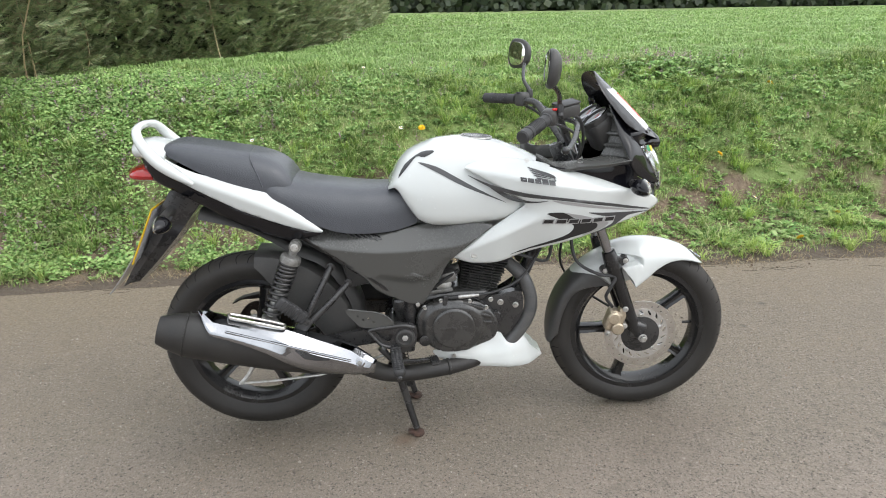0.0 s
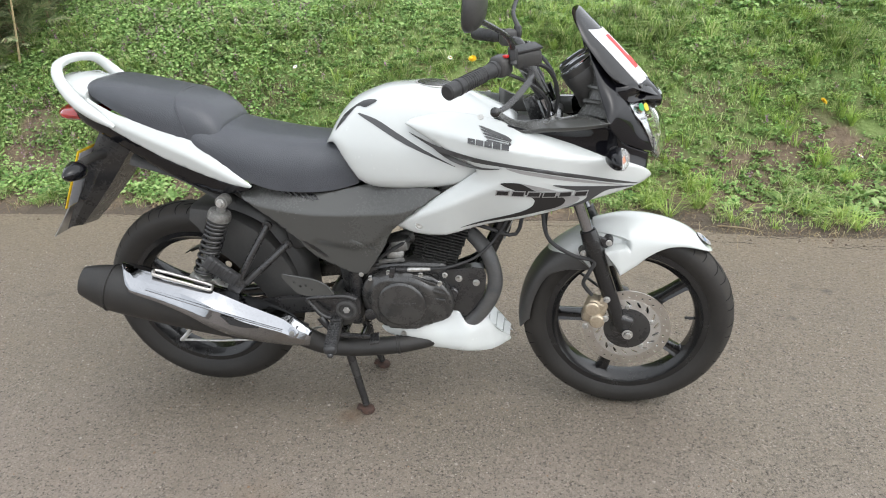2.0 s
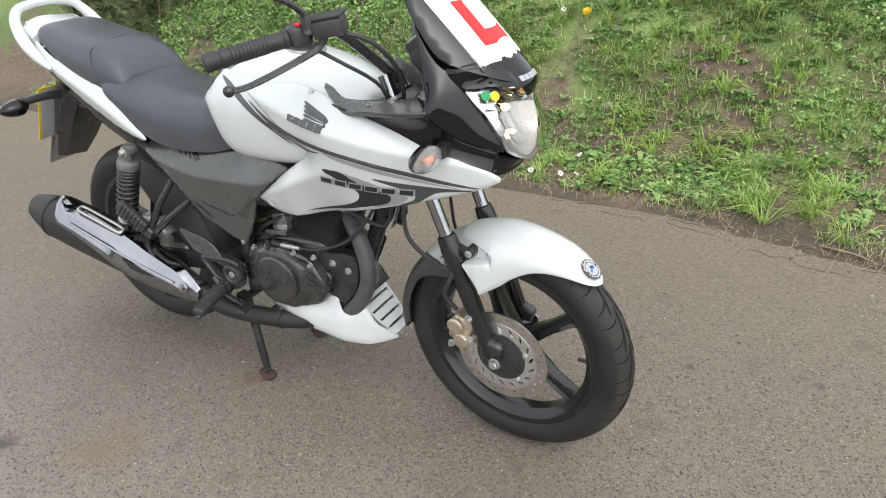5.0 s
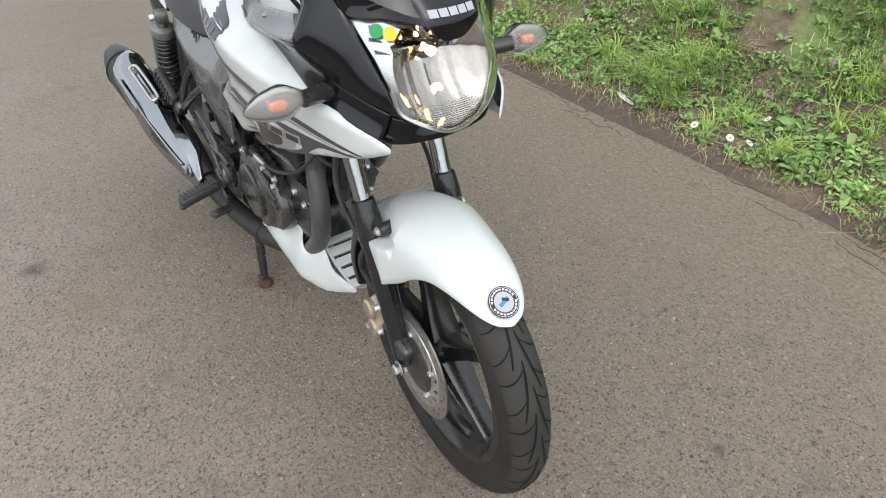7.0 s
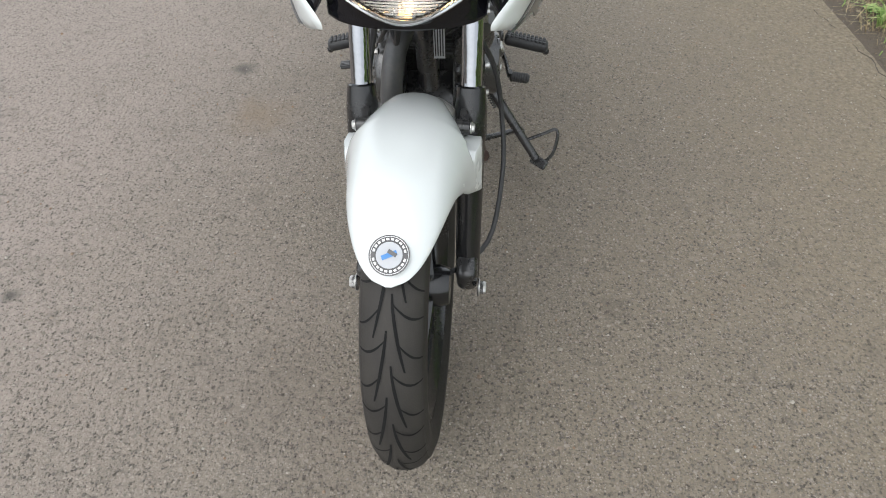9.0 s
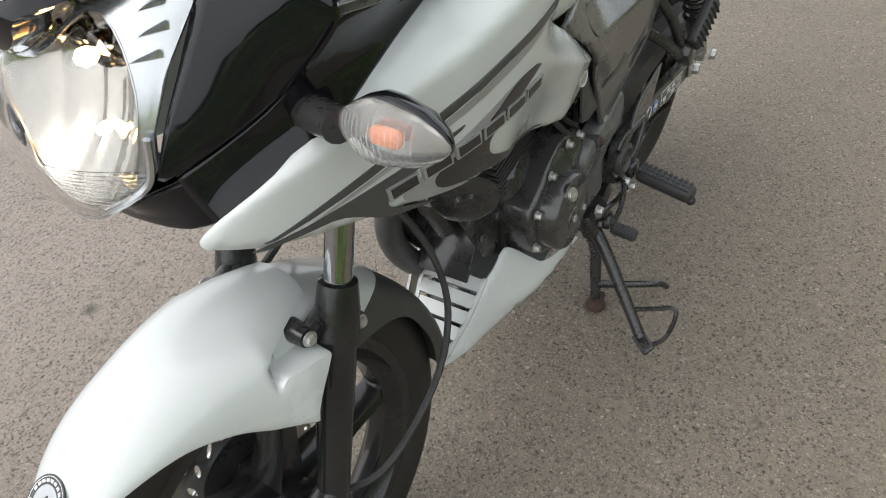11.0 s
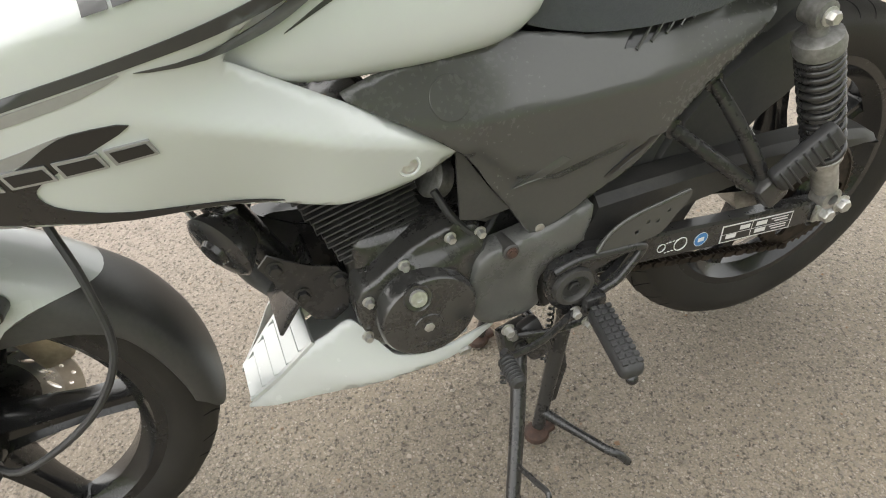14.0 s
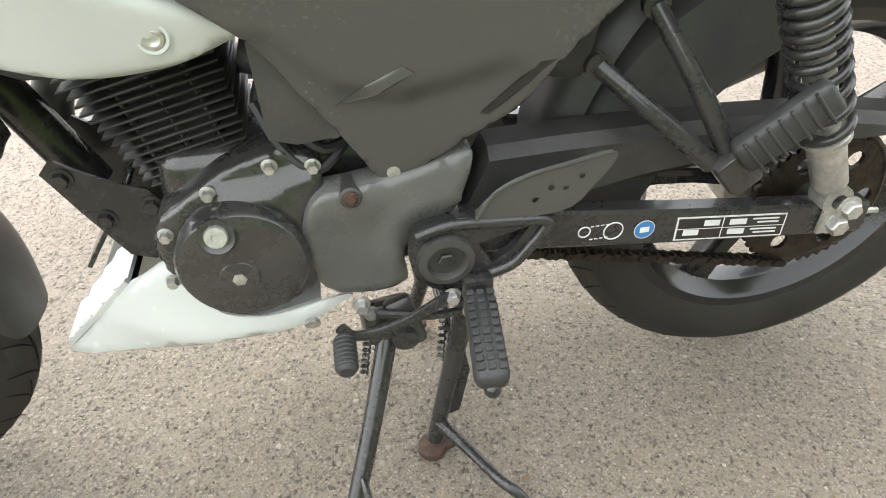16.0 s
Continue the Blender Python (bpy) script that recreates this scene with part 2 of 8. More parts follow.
def sheet(bm, outline, outer, inner, holes=(), step=0.02, round_edge=0.0, smooth=3):
    """A curved plate: an outline in side view (x, z) filled with a fine net, between the faces outer(x, z) and inner(x, z) in y."""
    line = [tuple(p) for p in spline(outline, smooth, True)] if smooth > 1 else [tuple(p) for p in outline]
    loops = [line] + [list(h) for h in holes]
    pts, edges = [], []
    for lp in loops:
        s = len(pts)
        pts += [Vector(p) for p in lp]
        edges += [(s + i, s + (i + 1) % len(lp)) for i in range(len(lp))]
    rim = len(pts)
    xs, zs = [p[0] for p in line], [p[1] for p in line]
    border = np.array([tuple(p) for p in pts])
    if step:
        nx, nz = int((max(xs) - min(xs)) / step), int((max(zs) - min(zs)) / (step * 0.87))
        for j in range(1, nz + 1):
            for i in range(1, nx + 1):
                x, z = min(xs) + (i + 0.5 * (j % 2)) * step, min(zs) + j * step * 0.87
                if inside(x, z, line) and not any(inside(x, z, h) for h in holes) and np.min(np.hypot(border[:, 0] - x, border[:, 1] - z)) > 0.45 * step:
                    pts.append(Vector((x, z)))
    v2, _, tris, orig, _, _ = mu_geometry.delaunay_2d_cdt(pts, edges, [], 0, 1e-6)
    front, back = [], []
    for k, p in enumerate(v2):
        edge = any(o < rim for o in orig[k])
        o = outer(p[0], p[1])
        i = inner(p[0], p[1])
        front.append(bm.verts.new((p[0], o - (round_edge if edge else 0) * (1 if o > i else -1), p[1])))
        back.append(bm.verts.new((p[0], i, p[1])))
    count = {}
    for t in tris:
        cx, cz = sum(v2[k][0] for k in t) / 3, sum(v2[k][1] for k in t) / 3
        if not inside(cx, cz, line) or any(inside(cx, cz, h) for h in holes):
            continue
        bm.faces.new([front[k] for k in t])
        bm.faces.new([back[k] for k in reversed(t)])
        for a, b in zip(t, (*t[1:], t[0])):
            key = (min(a, b), max(a, b))
            count[key] = count.get(key, 0) + 1
    for (a, b), c in count.items():
        if c == 1:
            bm.faces.new((front[a], front[b], back[b], back[a]))
    loose = [v for v in bm.verts if not v.link_faces]
    bmesh.ops.delete(bm, geom=loose, context="VERTS")
    return bm


def plate(bm, outline, y0, y1, holes=(), smooth=1):
    return sheet(bm, outline, lambda x, z: y1, lambda x, z: y0, holes, 0, 0, smooth)


def step_up(a, b, x):
    t = min(max((x - a) / (b - a), 0), 1)
    return t * t * (3 - 2 * t)


def lane_edge(x):
    """The y at which the tarmac of the lane ends."""
    return 1.52 - 0.24 * step_up(1.0, 2.3, x) + 0.035 * noise.noise((x * 1.7, 3.1, 0)) + 0.034 * noise.noise((x * 7, 1.3, 0)) + 0.024 * noise.noise((x * 21, 4.3, 0))


BANK = [(1.45, 0.0), (1.62, 0.025), (1.9, 0.11), (2.1, 0.30), (2.3, 0.52), (2.45, 0.65), (2.7, 0.79), (3.2, 0.93), (4.2, 1.02)]


def land(x, y):
    if y < 1.3:
        return -0.03
    shift = y - 0.12 * step_up(1.8, 2.8, x)
    z = curve(shift, BANK)
    if y > 4.2:
        z += (y - 4.2) * 0.034 - 0.02 * max(0, x) * step_up(5, 14, y)
    rough = step_up(1.5, 1.9, y)
    z += rough * (0.05 * noise.noise((x * 1.3, y * 1.3, 0.4)) + 0.02 * noise.noise((x * 4.5, y * 4.5, 2.0)))
    return z + 0.008 * noise.noise((x * 17, y * 17, 5.0)) * step_up(1.4, 1.6, y) - 0.02 * (1 - step_up(1.35, 1.5, y))


def soil_and_turf():
    m = bpy.data.materials.new("soil_and_short_turf")
    m.use_nodes = True
    n, l = m.node_tree.nodes, m.node_tree.links
    b = n["Principled BSDF"]
    at = n.new("ShaderNodeTexCoord")
    sep = n.new("ShaderNodeSeparateXYZ")
    l.new(at.outputs["Object"], sep.inputs[0])
    patch, grain, clod = n.new("ShaderNodeTexNoise"), n.new("ShaderNodeTexNoise"), n.new("ShaderNodeTexNoise")
    for tex, s in ((patch, 3.0), (grain, 60), (clod, 34)):
        tex.inputs["Scale"].default_value, tex.inputs["Detail"].default_value = s, 6
        l.new(at.outputs["Object"], tex.inputs["Vector"])
    soil = n.new("ShaderNodeMix")
    soil.data_type = "RGBA"
    soil.inputs["A"].default_value, soil.inputs["B"].default_value = (0.060, 0.045, 0.034, 1), (0.290, 0.215, 0.148, 1)
    l.new(clod.outputs["Fac"], soil.inputs["Factor"])
    turf = n.new("ShaderNodeMix")
    turf.data_type = "RGBA"
    turf.inputs["A"].default_value, turf.inputs["B"].default_value = (0.120, 0.180, 0.052, 1), (0.240, 0.310, 0.105, 1)
    broad = n.new("ShaderNodeTexNoise")
    broad.inputs["Scale"].default_value, broad.inputs["Detail"].default_value = 0.55, 8
    l.new(at.outputs["Object"], broad.inputs["Vector"])
    tone = n.new("ShaderNodeMath")
    tone.operation = "MULTIPLY_ADD"
    tone.inputs[1].default_value = 0.55
    l.new(grain.outputs["Fac"], tone.inputs[0])
    lift = n.new("ShaderNodeMapRange")
    lift.inputs["From Min"].default_value, lift.inputs["From Max"].default_value = 0.35, 0.65
    lift.inputs["To Min"].default_value, lift.inputs["To Max"].default_value = -0.15, 0.65
    l.new(broad.outputs["Fac"], lift.inputs["Value"])
    l.new(lift.outputs["Result"], tone.inputs[2])
    l.new(tone.outputs[0], turf.inputs["Factor"])
    far = n.new("ShaderNodeMapRange")
    far.inputs["From Min"].default_value, far.inputs["From Max"].default_value = 1.6, 3.4
    far.inputs["To Min"].default_value, far.inputs["To Max"].default_value = -0.35, 0.75
    l.new(sep.outputs["Y"], far.inputs["Value"])
    add = n.new("ShaderNodeMath")
    l.new(patch.outputs["Fac"], add.inputs[0])
    l.new(far.outputs["Result"], add.inputs[1])
    cut = n.new("ShaderNodeMapRange")
    cut.inputs["From Min"].default_value, cut.inputs["From Max"].default_value = 0.42, 0.58
    l.new(add.outputs[0], cut.inputs["Value"])
    mix = n.new("ShaderNodeMix")
    mix.data_type = "RGBA"
    l.new(cut.outputs["Result"], mix.inputs["Factor"])
    wet = n.new("ShaderNodeMapRange")
    wet.inputs["From Min"].default_value, wet.inputs["From Max"].default_value = 2.02, 2.22
    near = n.new("ShaderNodeMath")
    l.new(sep.outputs["Y"], near.inputs[0])
    l.new(patch.outputs["Fac"], near.inputs[1])
    l.new(near.outputs[0], wet.inputs["Value"])
    mud = n.new("ShaderNodeMix")
    mud.data_type = "RGBA"
    mud.inputs["A"].default_value = (0.098, 0.078, 0.058, 1)
    l.new(soil.outputs["Result"], mud.inputs["B"])
    l.new(wet.outputs["Result"], mud.inputs["Factor"])
    l.new(mud.outputs["Result"], mix.inputs["A"])
    l.new(turf.outputs["Result"], mix.inputs["B"])
    l.new(mix.outputs["Result"], b.inputs["Base Color"])
    b.inputs["Roughness"].default_value = 0.9
    bump = n.new("ShaderNodeBump")
    bump.inputs["Strength"].default_value, bump.inputs["Distance"].default_value = 1.0, 0.03
    l.new(clod.outputs["Fac"], bump.inputs["Height"])
    l.new(bump.outputs["Normal"], b.inputs["Normal"])
    return m


def tarmac():
    m = bpy.data.materials.new("worn_brown_grey_tarmac")
    m.use_nodes = True
    n, l = m.node_tree.nodes, m.node_tree.links
    b = n["Principled BSDF"]
    at = n.new("ShaderNodeTexCoord")

    def noise_at(s, d=5):
        tex = n.new("ShaderNodeTexNoise")
        tex.inputs["Scale"].default_value, tex.inputs["Detail"].default_value = s, d
        l.new(at.outputs["Object"], tex.inputs["Vector"])
        return tex.outputs["Fac"]

    def mixed(fac, a, c, low=0.0, high=1.0):
        r = n.new("ShaderNodeMapRange")
        r.inputs["From Min"].default_value, r.inputs["From Max"].default_value = low, high
        l.new(fac, r.inputs["Value"])
        x = n.new("ShaderNodeMix")
        x.data_type = "RGBA"
        for key, val in (("A", a), ("B", c)):
            if isinstance(val, tuple):
                x.inputs[key].default_value = (*val, 1)
            else:
                l.new(val, x.inputs[key])
        l.new(r.outputs["Result"], x.inputs["Factor"])
        return x.outputs["Result"]

    def spot(colour, base, x, y, r, soft=0.5):
        """A stain of its own shape round a place."""
        far = n.new("ShaderNodeVectorMath")
        far.operation = "DISTANCE"
        far.inputs[1].default_value = (x, y, 0)
        l.new(at.outputs["Object"], far.inputs[0])
        frayed = n.new("ShaderNodeMath")
        frayed.operation = "MULTIPLY_ADD"
        frayed.inputs[1].default_value = 1.6 * r
        l.new(ragged, frayed.inputs[0])
        l.new(far.outputs["Value"], frayed.inputs[2])
        return mixed(frayed.outputs[0], colour, base, r * (1.4 - soft), r * 1.9)

    def stones(s, share, low, high, base, edge=0.42):
        """Rounded chippings of one size set in the binder: only a share of the cells, each with a tone of its own."""
        cell = n.new("ShaderNodeTexVoronoi")
        cell.inputs["Scale"].default_value = s
        l.new(warp.outputs["Vector"], cell.inputs["Vector"])
        tone = n.new("ShaderNodeSeparateColor")
        l.new(cell.outputs["Color"], tone.inputs[0])
        tint = mixed(tone.outputs["Red"], low, high)
        pick, shape, both = n.new("ShaderNodeMapRange"), n.new("ShaderNodeMapRange"), n.new("ShaderNodeMath")
        pick.inputs["From Min"].default_value, pick.inputs["From Max"].default_value = 1 - share, 1 - share + 0.04
        shape.inputs["From Min"].default_value, shape.inputs["From Max"].default_value = edge + 0.10, edge - 0.06
        l.new(tone.outputs["Green"], pick.inputs["Value"])
        l.new(cell.outputs["Distance"], shape.inputs["Value"])
        both.operation = "MULTIPLY"
        l.new(pick.outputs["Result"], both.inputs[0])
        l.new(shape.outputs["Result"], both.inputs[1])
        return mixed(both.outputs[0], base, tint), both.outputs[0]

    warp, wobble = n.new("ShaderNodeVectorMath"), n.new("ShaderNodeTexNoise")
    wobble.inputs["Scale"].default_value = 130
    l.new(at.outputs["Object"], wobble.inputs["Vector"])
    warp.operation = "MULTIPLY_ADD"
    warp.inputs[1].default_value = (0.006, 0.006, 0.006)
    l.new(wobble.outputs["Color"], warp.inputs[0])
    l.new(at.outputs["Object"], warp.inputs[2])
    ragged = noise_at(16, 5)
    binder = mixed(noise_at(260, 4), (0.099, 0.086, 0.068), (0.253, 0.216, 0.170), 0.30, 0.70)
    dust = mixed(noise_at(4.2, 7), binder, (0.187, 0.158, 0.120), 0.42, 0.85)
    sep = n.new("ShaderNodeSeparateXYZ")
    l.new(at.outputs["Object"], sep.inputs[0])
    mud = n.new("ShaderNodeMath")
    mud.operation = "MULTIPLY_ADD"
    mud.inputs[1].default_value = 1.5
    l.new(noise_at(2.3, 7), mud.inputs[0])
    l.new(sep.outputs["Y"], mud.inputs[2])
    brown = mixed(mud.outputs[0], dust, (0.191, 0.154, 0.108), 0.5, 2.6)
    grey = n.new("ShaderNodeMath")
    grey.operation = "MULTIPLY_ADD"
    grey.inputs[1].default_value = 1.2
    l.new(noise_at(1.7, 6), grey.inputs[0])
    l.new(sep.outputs["Y"], grey.inputs[2])
    brown = mixed(grey.outputs[0], (0.272, 0.226, 0.194), brown, -0.6, 0.55)
    fleck, _ = stones(310, 0.45, (0.075, 0.064, 0.054), (0.321, 0.279, 0.232), brown)
    fleck, rise = stones(165, 0.42, (0.079, 0.068, 0.057), (0.306, 0.265, 0.220), fleck)
    fleck, _ = stones(84, 0.15, (0.091, 0.077, 0.063), (0.296, 0.257, 0.212), fleck, 0.36)
    fleck = mixed(noise_at(38, 5), fleck, (0.085, 0.072, 0.057), 0.57, 0.95)
    fleck = mixed(noise_at(120, 3), fleck, (0.057, 0.048, 0.036), 0.59, 0.71)
    fleck = mixed(noise_at(8, 9), fleck, (0.102, 0.086, 0.067), 0.60, 0.95)
    fleck = mixed(noise_at(1.1, 8), fleck, (0.112, 0.092, 0.071), 0.60, 0.98)
    fleck = mixed(noise_at(23, 6), fleck, (0.253, 0.214, 0.169), 0.60, 0.90)
    fleck, _ = stones(46, 0.022, (0.253, 0.142, 0.068), (0.487, 0.446, 0.388), fleck, 0.20)
    for x, y, r in ((2.16, 0.76, 0.030), (1.96, 0.53, 0.020), (0.87, 1.32, 0.035), (1.62, 0.47, 0.018), (0.02, -0.67, 0.05), (-0.76, -1.0, 0.045), (1.75, -0.78, 0.03), (1.05, -0.95, 0.025), (2.05, -0.25, 0.022)):
        fleck = spot((0.084, 0.074, 0.062), fleck, x, y, r)
    shore = n.new("ShaderNodeMath")
    shore.operation = "MULTIPLY_ADD"
    shore.inputs[1].default_value = 0.9
    l.new(noise_at(6, 9), shore.inputs[0])
    l.new(sep.outputs["Y"], shore.inputs[2])
    washed = n.new("ShaderNodeMapRange")
    washed.inputs["From Min"].default_value, washed.inputs["From Max"].default_value = 1.15, 2.05
    washed.inputs["To Max"].default_value = 0.75
    l.new(shore.outputs[0], washed.inputs["Value"])
    fleck = mixed(washed.outputs["Result"], fleck, mixed(noise_at(70, 6), (0.134, 0.107, 0.075), (0.282, 0.233, 0.161), 0.35, 0.65))
    fleck = spot((0.148, 0.097, 0.060), fleck, 0.46, -0.15, 0.055, 0.9)
    fleck = spot((0.187, 0.139, 0.091), fleck, 0.30, -0.55, 0.12, 1.2)
    l.new(fleck, b.inputs["Base Color"])
    b.inputs["Roughness"].default_value = 0.82
    bump = n.new("ShaderNodeBump")
    bump.inputs["Strength"].default_value, bump.inputs["Distance"].default_value = 0.85, 0.004
    l.new(rise, bump.inputs["Height"])
    wave = n.new("ShaderNodeBump")
    wave.inputs["Strength"].default_value, wave.inputs["Distance"].default_value = 0.8, 0.008
    l.new(noise_at(85, 6), wave.inputs["Height"])
    l.new(bump.outputs["Normal"], wave.inputs["Normal"])
    l.new(wave.outputs["Normal"], b.inputs["Normal"])
    return m


def grid(name, xs, ys, height, mat, label, category):
    verts = [(x, y, height(x, y)) for y in ys for x in xs]
    w = len(xs)
    faces = [(j * w + i, j * w + i + 1, (j + 1) * w + i + 1, (j + 1) * w + i) for j in range(len(ys) - 1) for i in range(w - 1)]
    me = bpy.data.meshes.new(name)
    me.from_pydata(verts, [], faces)
    me.materials.append(mat)
    me.shade_smooth()
    return tagged(new(name, me), label, category, kind="structure")


def spaced(*runs):
    out = []
    for a, b, s in runs:
        k = max(1, round((b - a) / s))
        out += [a + (b - a) * i / k for i in range(k)]
    return out + [runs[-1][1]]


TURF = soil_and_turf()
grid("ground", spaced((-600, -60, 60), (-60, -8, 4), (-8, -4, 0.25), (-4, 5, 0.05), (5, 12, 0.3), (12, 60, 4), (60, 600, 60)),
     spaced((-600, -60, 60), (-60, -6, 4), (-6, 1.3, 0.6), (1.3, 3.4, 0.04), (3.4, 9, 0.15), (9, 20, 0.8), (20, 60, 4), (60, 600, 60)),
     land, TURF, "rising grass bank and meadow with patches of bare brown soil", "ground")

TARMAC = tarmac()


def build_lane():
    xs = spaced((-60, -5, 1), (-5, 6, 0.04), (6, 60, 1))
    rows = 40
    verts, faces = [], []
    for x in xs:
        e = lane_edge(x)
        for j in range(rows + 1):
            t = j / rows
            y = -5 + (e + 5) * (1 - (1 - t) ** 2.2)
            verts.append((x, y, 0.0025 * noise.noise((x * 2, y * 2, 7)) - (0.012 * step_up(0.985, 1, t)) - 0.0025))
        verts.append((x, e + 0.004, -0.05))
        verts.append((x, -5, -0.05))
    w = rows + 3
    for i in range(len(xs) - 1):
        for j in range(w - 1):
            a = i * w + j
            if j == rows + 1:
                continue
            faces.append((a, a + w, a + w + 1, a + 1))
        faces.append((i * w, i * w + w - 1, (i + 1) * w + w - 1, (i + 1) * w))
    me = bpy.data.meshes.new("road")
    me.from_pydata(verts, [], faces)
    me.materials.append(TARMAC)
    me.shade_smooth()
    me.set_sharp_from_angle(angle=radians(40))
    tagged(new("road", me), "worn brown-grey tarmac lane with a crumbling edge", "road", kind="structure")


build_lane()


def edge_crack(x0, x1, inset, seed):
    """A thin open crack that runs along the tarmac's edge."""
    bm = bmesh.new()
    rows = []
    n = int((x1 - x0) / 0.012)
    for i in range(n + 1):
        x = x0 + (x1 - x0) * i / n
        y = lane_edge(x) - inset - 0.020 * noise.noise((x * 5, seed, 0)) - 0.007 * noise.noise((x * 31, seed, 3))
        w = 0.0016 * step_up(-0.25, 0.25, noise.noise((x * 4.3, seed, 17))) * (0.35 + 0.65 * math.sin(math.pi * i / n)) * (0.6 + 0.8 * abs(noise.noise((x * 14, seed, 9))))
        z = 0.0025 * noise.noise((x * 2, y * 2, 7)) - 0.0010
        rows.append([bm.verts.new((x, y - w, z)), bm.verts.new((x, y + w, z)), bm.verts.new((x, y, z - 0.003))])
    skin(bm, rows)
    part("crack", bm, CRACK, bpy.data.objects["road"], "dark open crack along the tarmac's edge")


CRACK = material("crack_dirt", (0.030, 0.025, 0.020), (0.055, 0.045, 0.036), rough=0.95, scale=40)
for k in range(18):
    x0 = -1.3 + 0.25 * k + 0.12 * math.sin(5 * k)
    x1, inset = x0 + 0.28 + 0.16 * math.sin(3.1 * k + 1), 0.075 + 0.055 * math.sin(2.3 * k)
    edge_crack(x0, x1, inset, 2.7 * k + 1)


def blades(mat, label, name, category, spots, seed, spread=0.03):
    """Grass blades as narrow bent strips: spots of (x, y, length, width, lean, n), each n blades within a spread."""
    rng = np.random.default_rng(seed)
    verts, faces = [], []
    for x, y, length, width, lean, n in spots:
        z = land(x, y)
        for _ in range(n):
            a = rng.uniform(0, 6.283)
            bx, by = x + rng.normal(0, spread), y + rng.normal(0, spread)
            h = length * rng.uniform(0.55, 1.25)
            out = lean * h * rng.uniform(0.3, 1.4)
            ca, sa = math.cos(a), math.sin(a)
            w = width * rng.uniform(0.6, 1.3)
            k = len(verts)
            px, py = -sa * w, ca * w
            mx, my = bx + ca * out * 0.35, by + sa * out * 0.35
            tx, ty = bx + ca * out, by + sa * out
            verts += [(bx - px, by - py, z - 0.01), (bx + px, by + py, z - 0.01), (mx + px * 0.9, my + py * 0.9, z + h * 0.6), (mx - px * 0.9, my - py * 0.9, z + h * 0.6), (tx, ty, z + h * (1.0 - 0.25 * lean))]
            faces += [(k, k + 1, k + 2, k + 3), (k + 3, k + 2, k + 4)]
    return stuff(name, verts, faces, mat, label, category)


def leafy(name, colours, rough=0.5, sheen=0.25):
    """A leaf material whose colour differs from leaf to leaf."""
    m = bpy.data.materials.new(name)
    m.use_nodes = True
    n, l = m.node_tree.nodes, m.node_tree.links
    b = n["Principled BSDF"]
    geo = n.new("ShaderNodeNewGeometry")
    ramp = n.new("ShaderNodeValToRGB")
    els = ramp.color_ramp.elements
    while len(els) < len(colours):
        els.new(0.5)
    for k, c in enumerate(colours):
        els[k].position, els[k].color = k / (len(colours) - 1), (*c, 1)
    l.new(geo.outputs["Random Per Island"], ramp.inputs["Fac"])
    at, tex = n.new("ShaderNodeTexCoord"), n.new("ShaderNodeTexNoise")
    tex.inputs["Scale"].default_value, tex.inputs["Detail"].default_value = 4.5, 4
    l.new(at.outputs["Object"], tex.inputs["Vector"])
    hue = n.new("ShaderNodeHueSaturation")
    val = n.new("ShaderNodeMapRange")
    val.inputs["To Min"].default_value, val.inputs["To Max"].default_value = 0.45, 1.55
    l.new(tex.outputs["Fac"], val.inputs["Value"])
    l.new(val.outputs["Result"], hue.inputs["Value"])
    l.new(ramp.outputs["Color"], hue.inputs["Color"])
    l.new(hue.outputs["Color"], b.inputs["Base Color"])
    b.inputs["Roughness"].default_value = rough
    b.inputs["Subsurface Weight"].default_value = 0.0
    thin = n.new("ShaderNodeBsdfTranslucent")
    l.new(hue.outputs["Color"], thin.inputs["Color"])
    mix = n.new("ShaderNodeMixShader")
    mix.inputs[0].default_value = sheen
    l.new(b.outputs[0], mix.inputs[1])
    l.new(thin.outputs[0], mix.inputs[2])
    l.new(mix.outputs[0], n["Material Output"].inputs[0])
    return m


GRASS = leafy("grass_blade", [(0.12, 0.22, 0.05), (0.27, 0.41, 0.11), (0.42, 0.54, 0.19), (0.60, 0.62, 0.34)])
MEADOW = leafy("meadow_grass", [(0.22, 0.36, 0.11), (0.32, 0.47, 0.16), (0.42, 0.54, 0.24)])
WEED = leafy("weed_leaf", [(0.09, 0.19, 0.05), (0.22, 0.38, 0.11), (0.34, 0.50, 0.17), (0.42, 0.54, 0.22)], 0.62)
FRESH = leafy("fresh_grass", [(0.24, 0.38, 0.08), (0.36, 0.50, 0.12), (0.47, 0.57, 0.18)])
NETTLE = leafy("purple_nettle_top", [(0.28, 0.14, 0.20), (0.46, 0.27, 0.42), (0.28, 0.22, 0.15)], 0.6)
CONIFER = leafy("cypress_spray", [(0.14, 0.20, 0.10), (0.22, 0.29, 0.14), (0.32, 0.38, 0.20), (0.44, 0.47, 0.28), (0.26, 0.20, 0.13)], 0.6, 0.2)
DARKLEAF = leafy("dark_hedge_leaf", [(0.018, 0.03, 0.014), (0.03, 0.05, 0.02), (0.05, 0.065, 0.028)], 0.6, 0.1)
DEAD = leafy("dry_stalk", [(0.24, 0.17, 0.09), (0.44, 0.36, 0.21), (0.16, 0.09, 0.055), (0.52, 0.45, 0.28)], 0.8, 0.05)


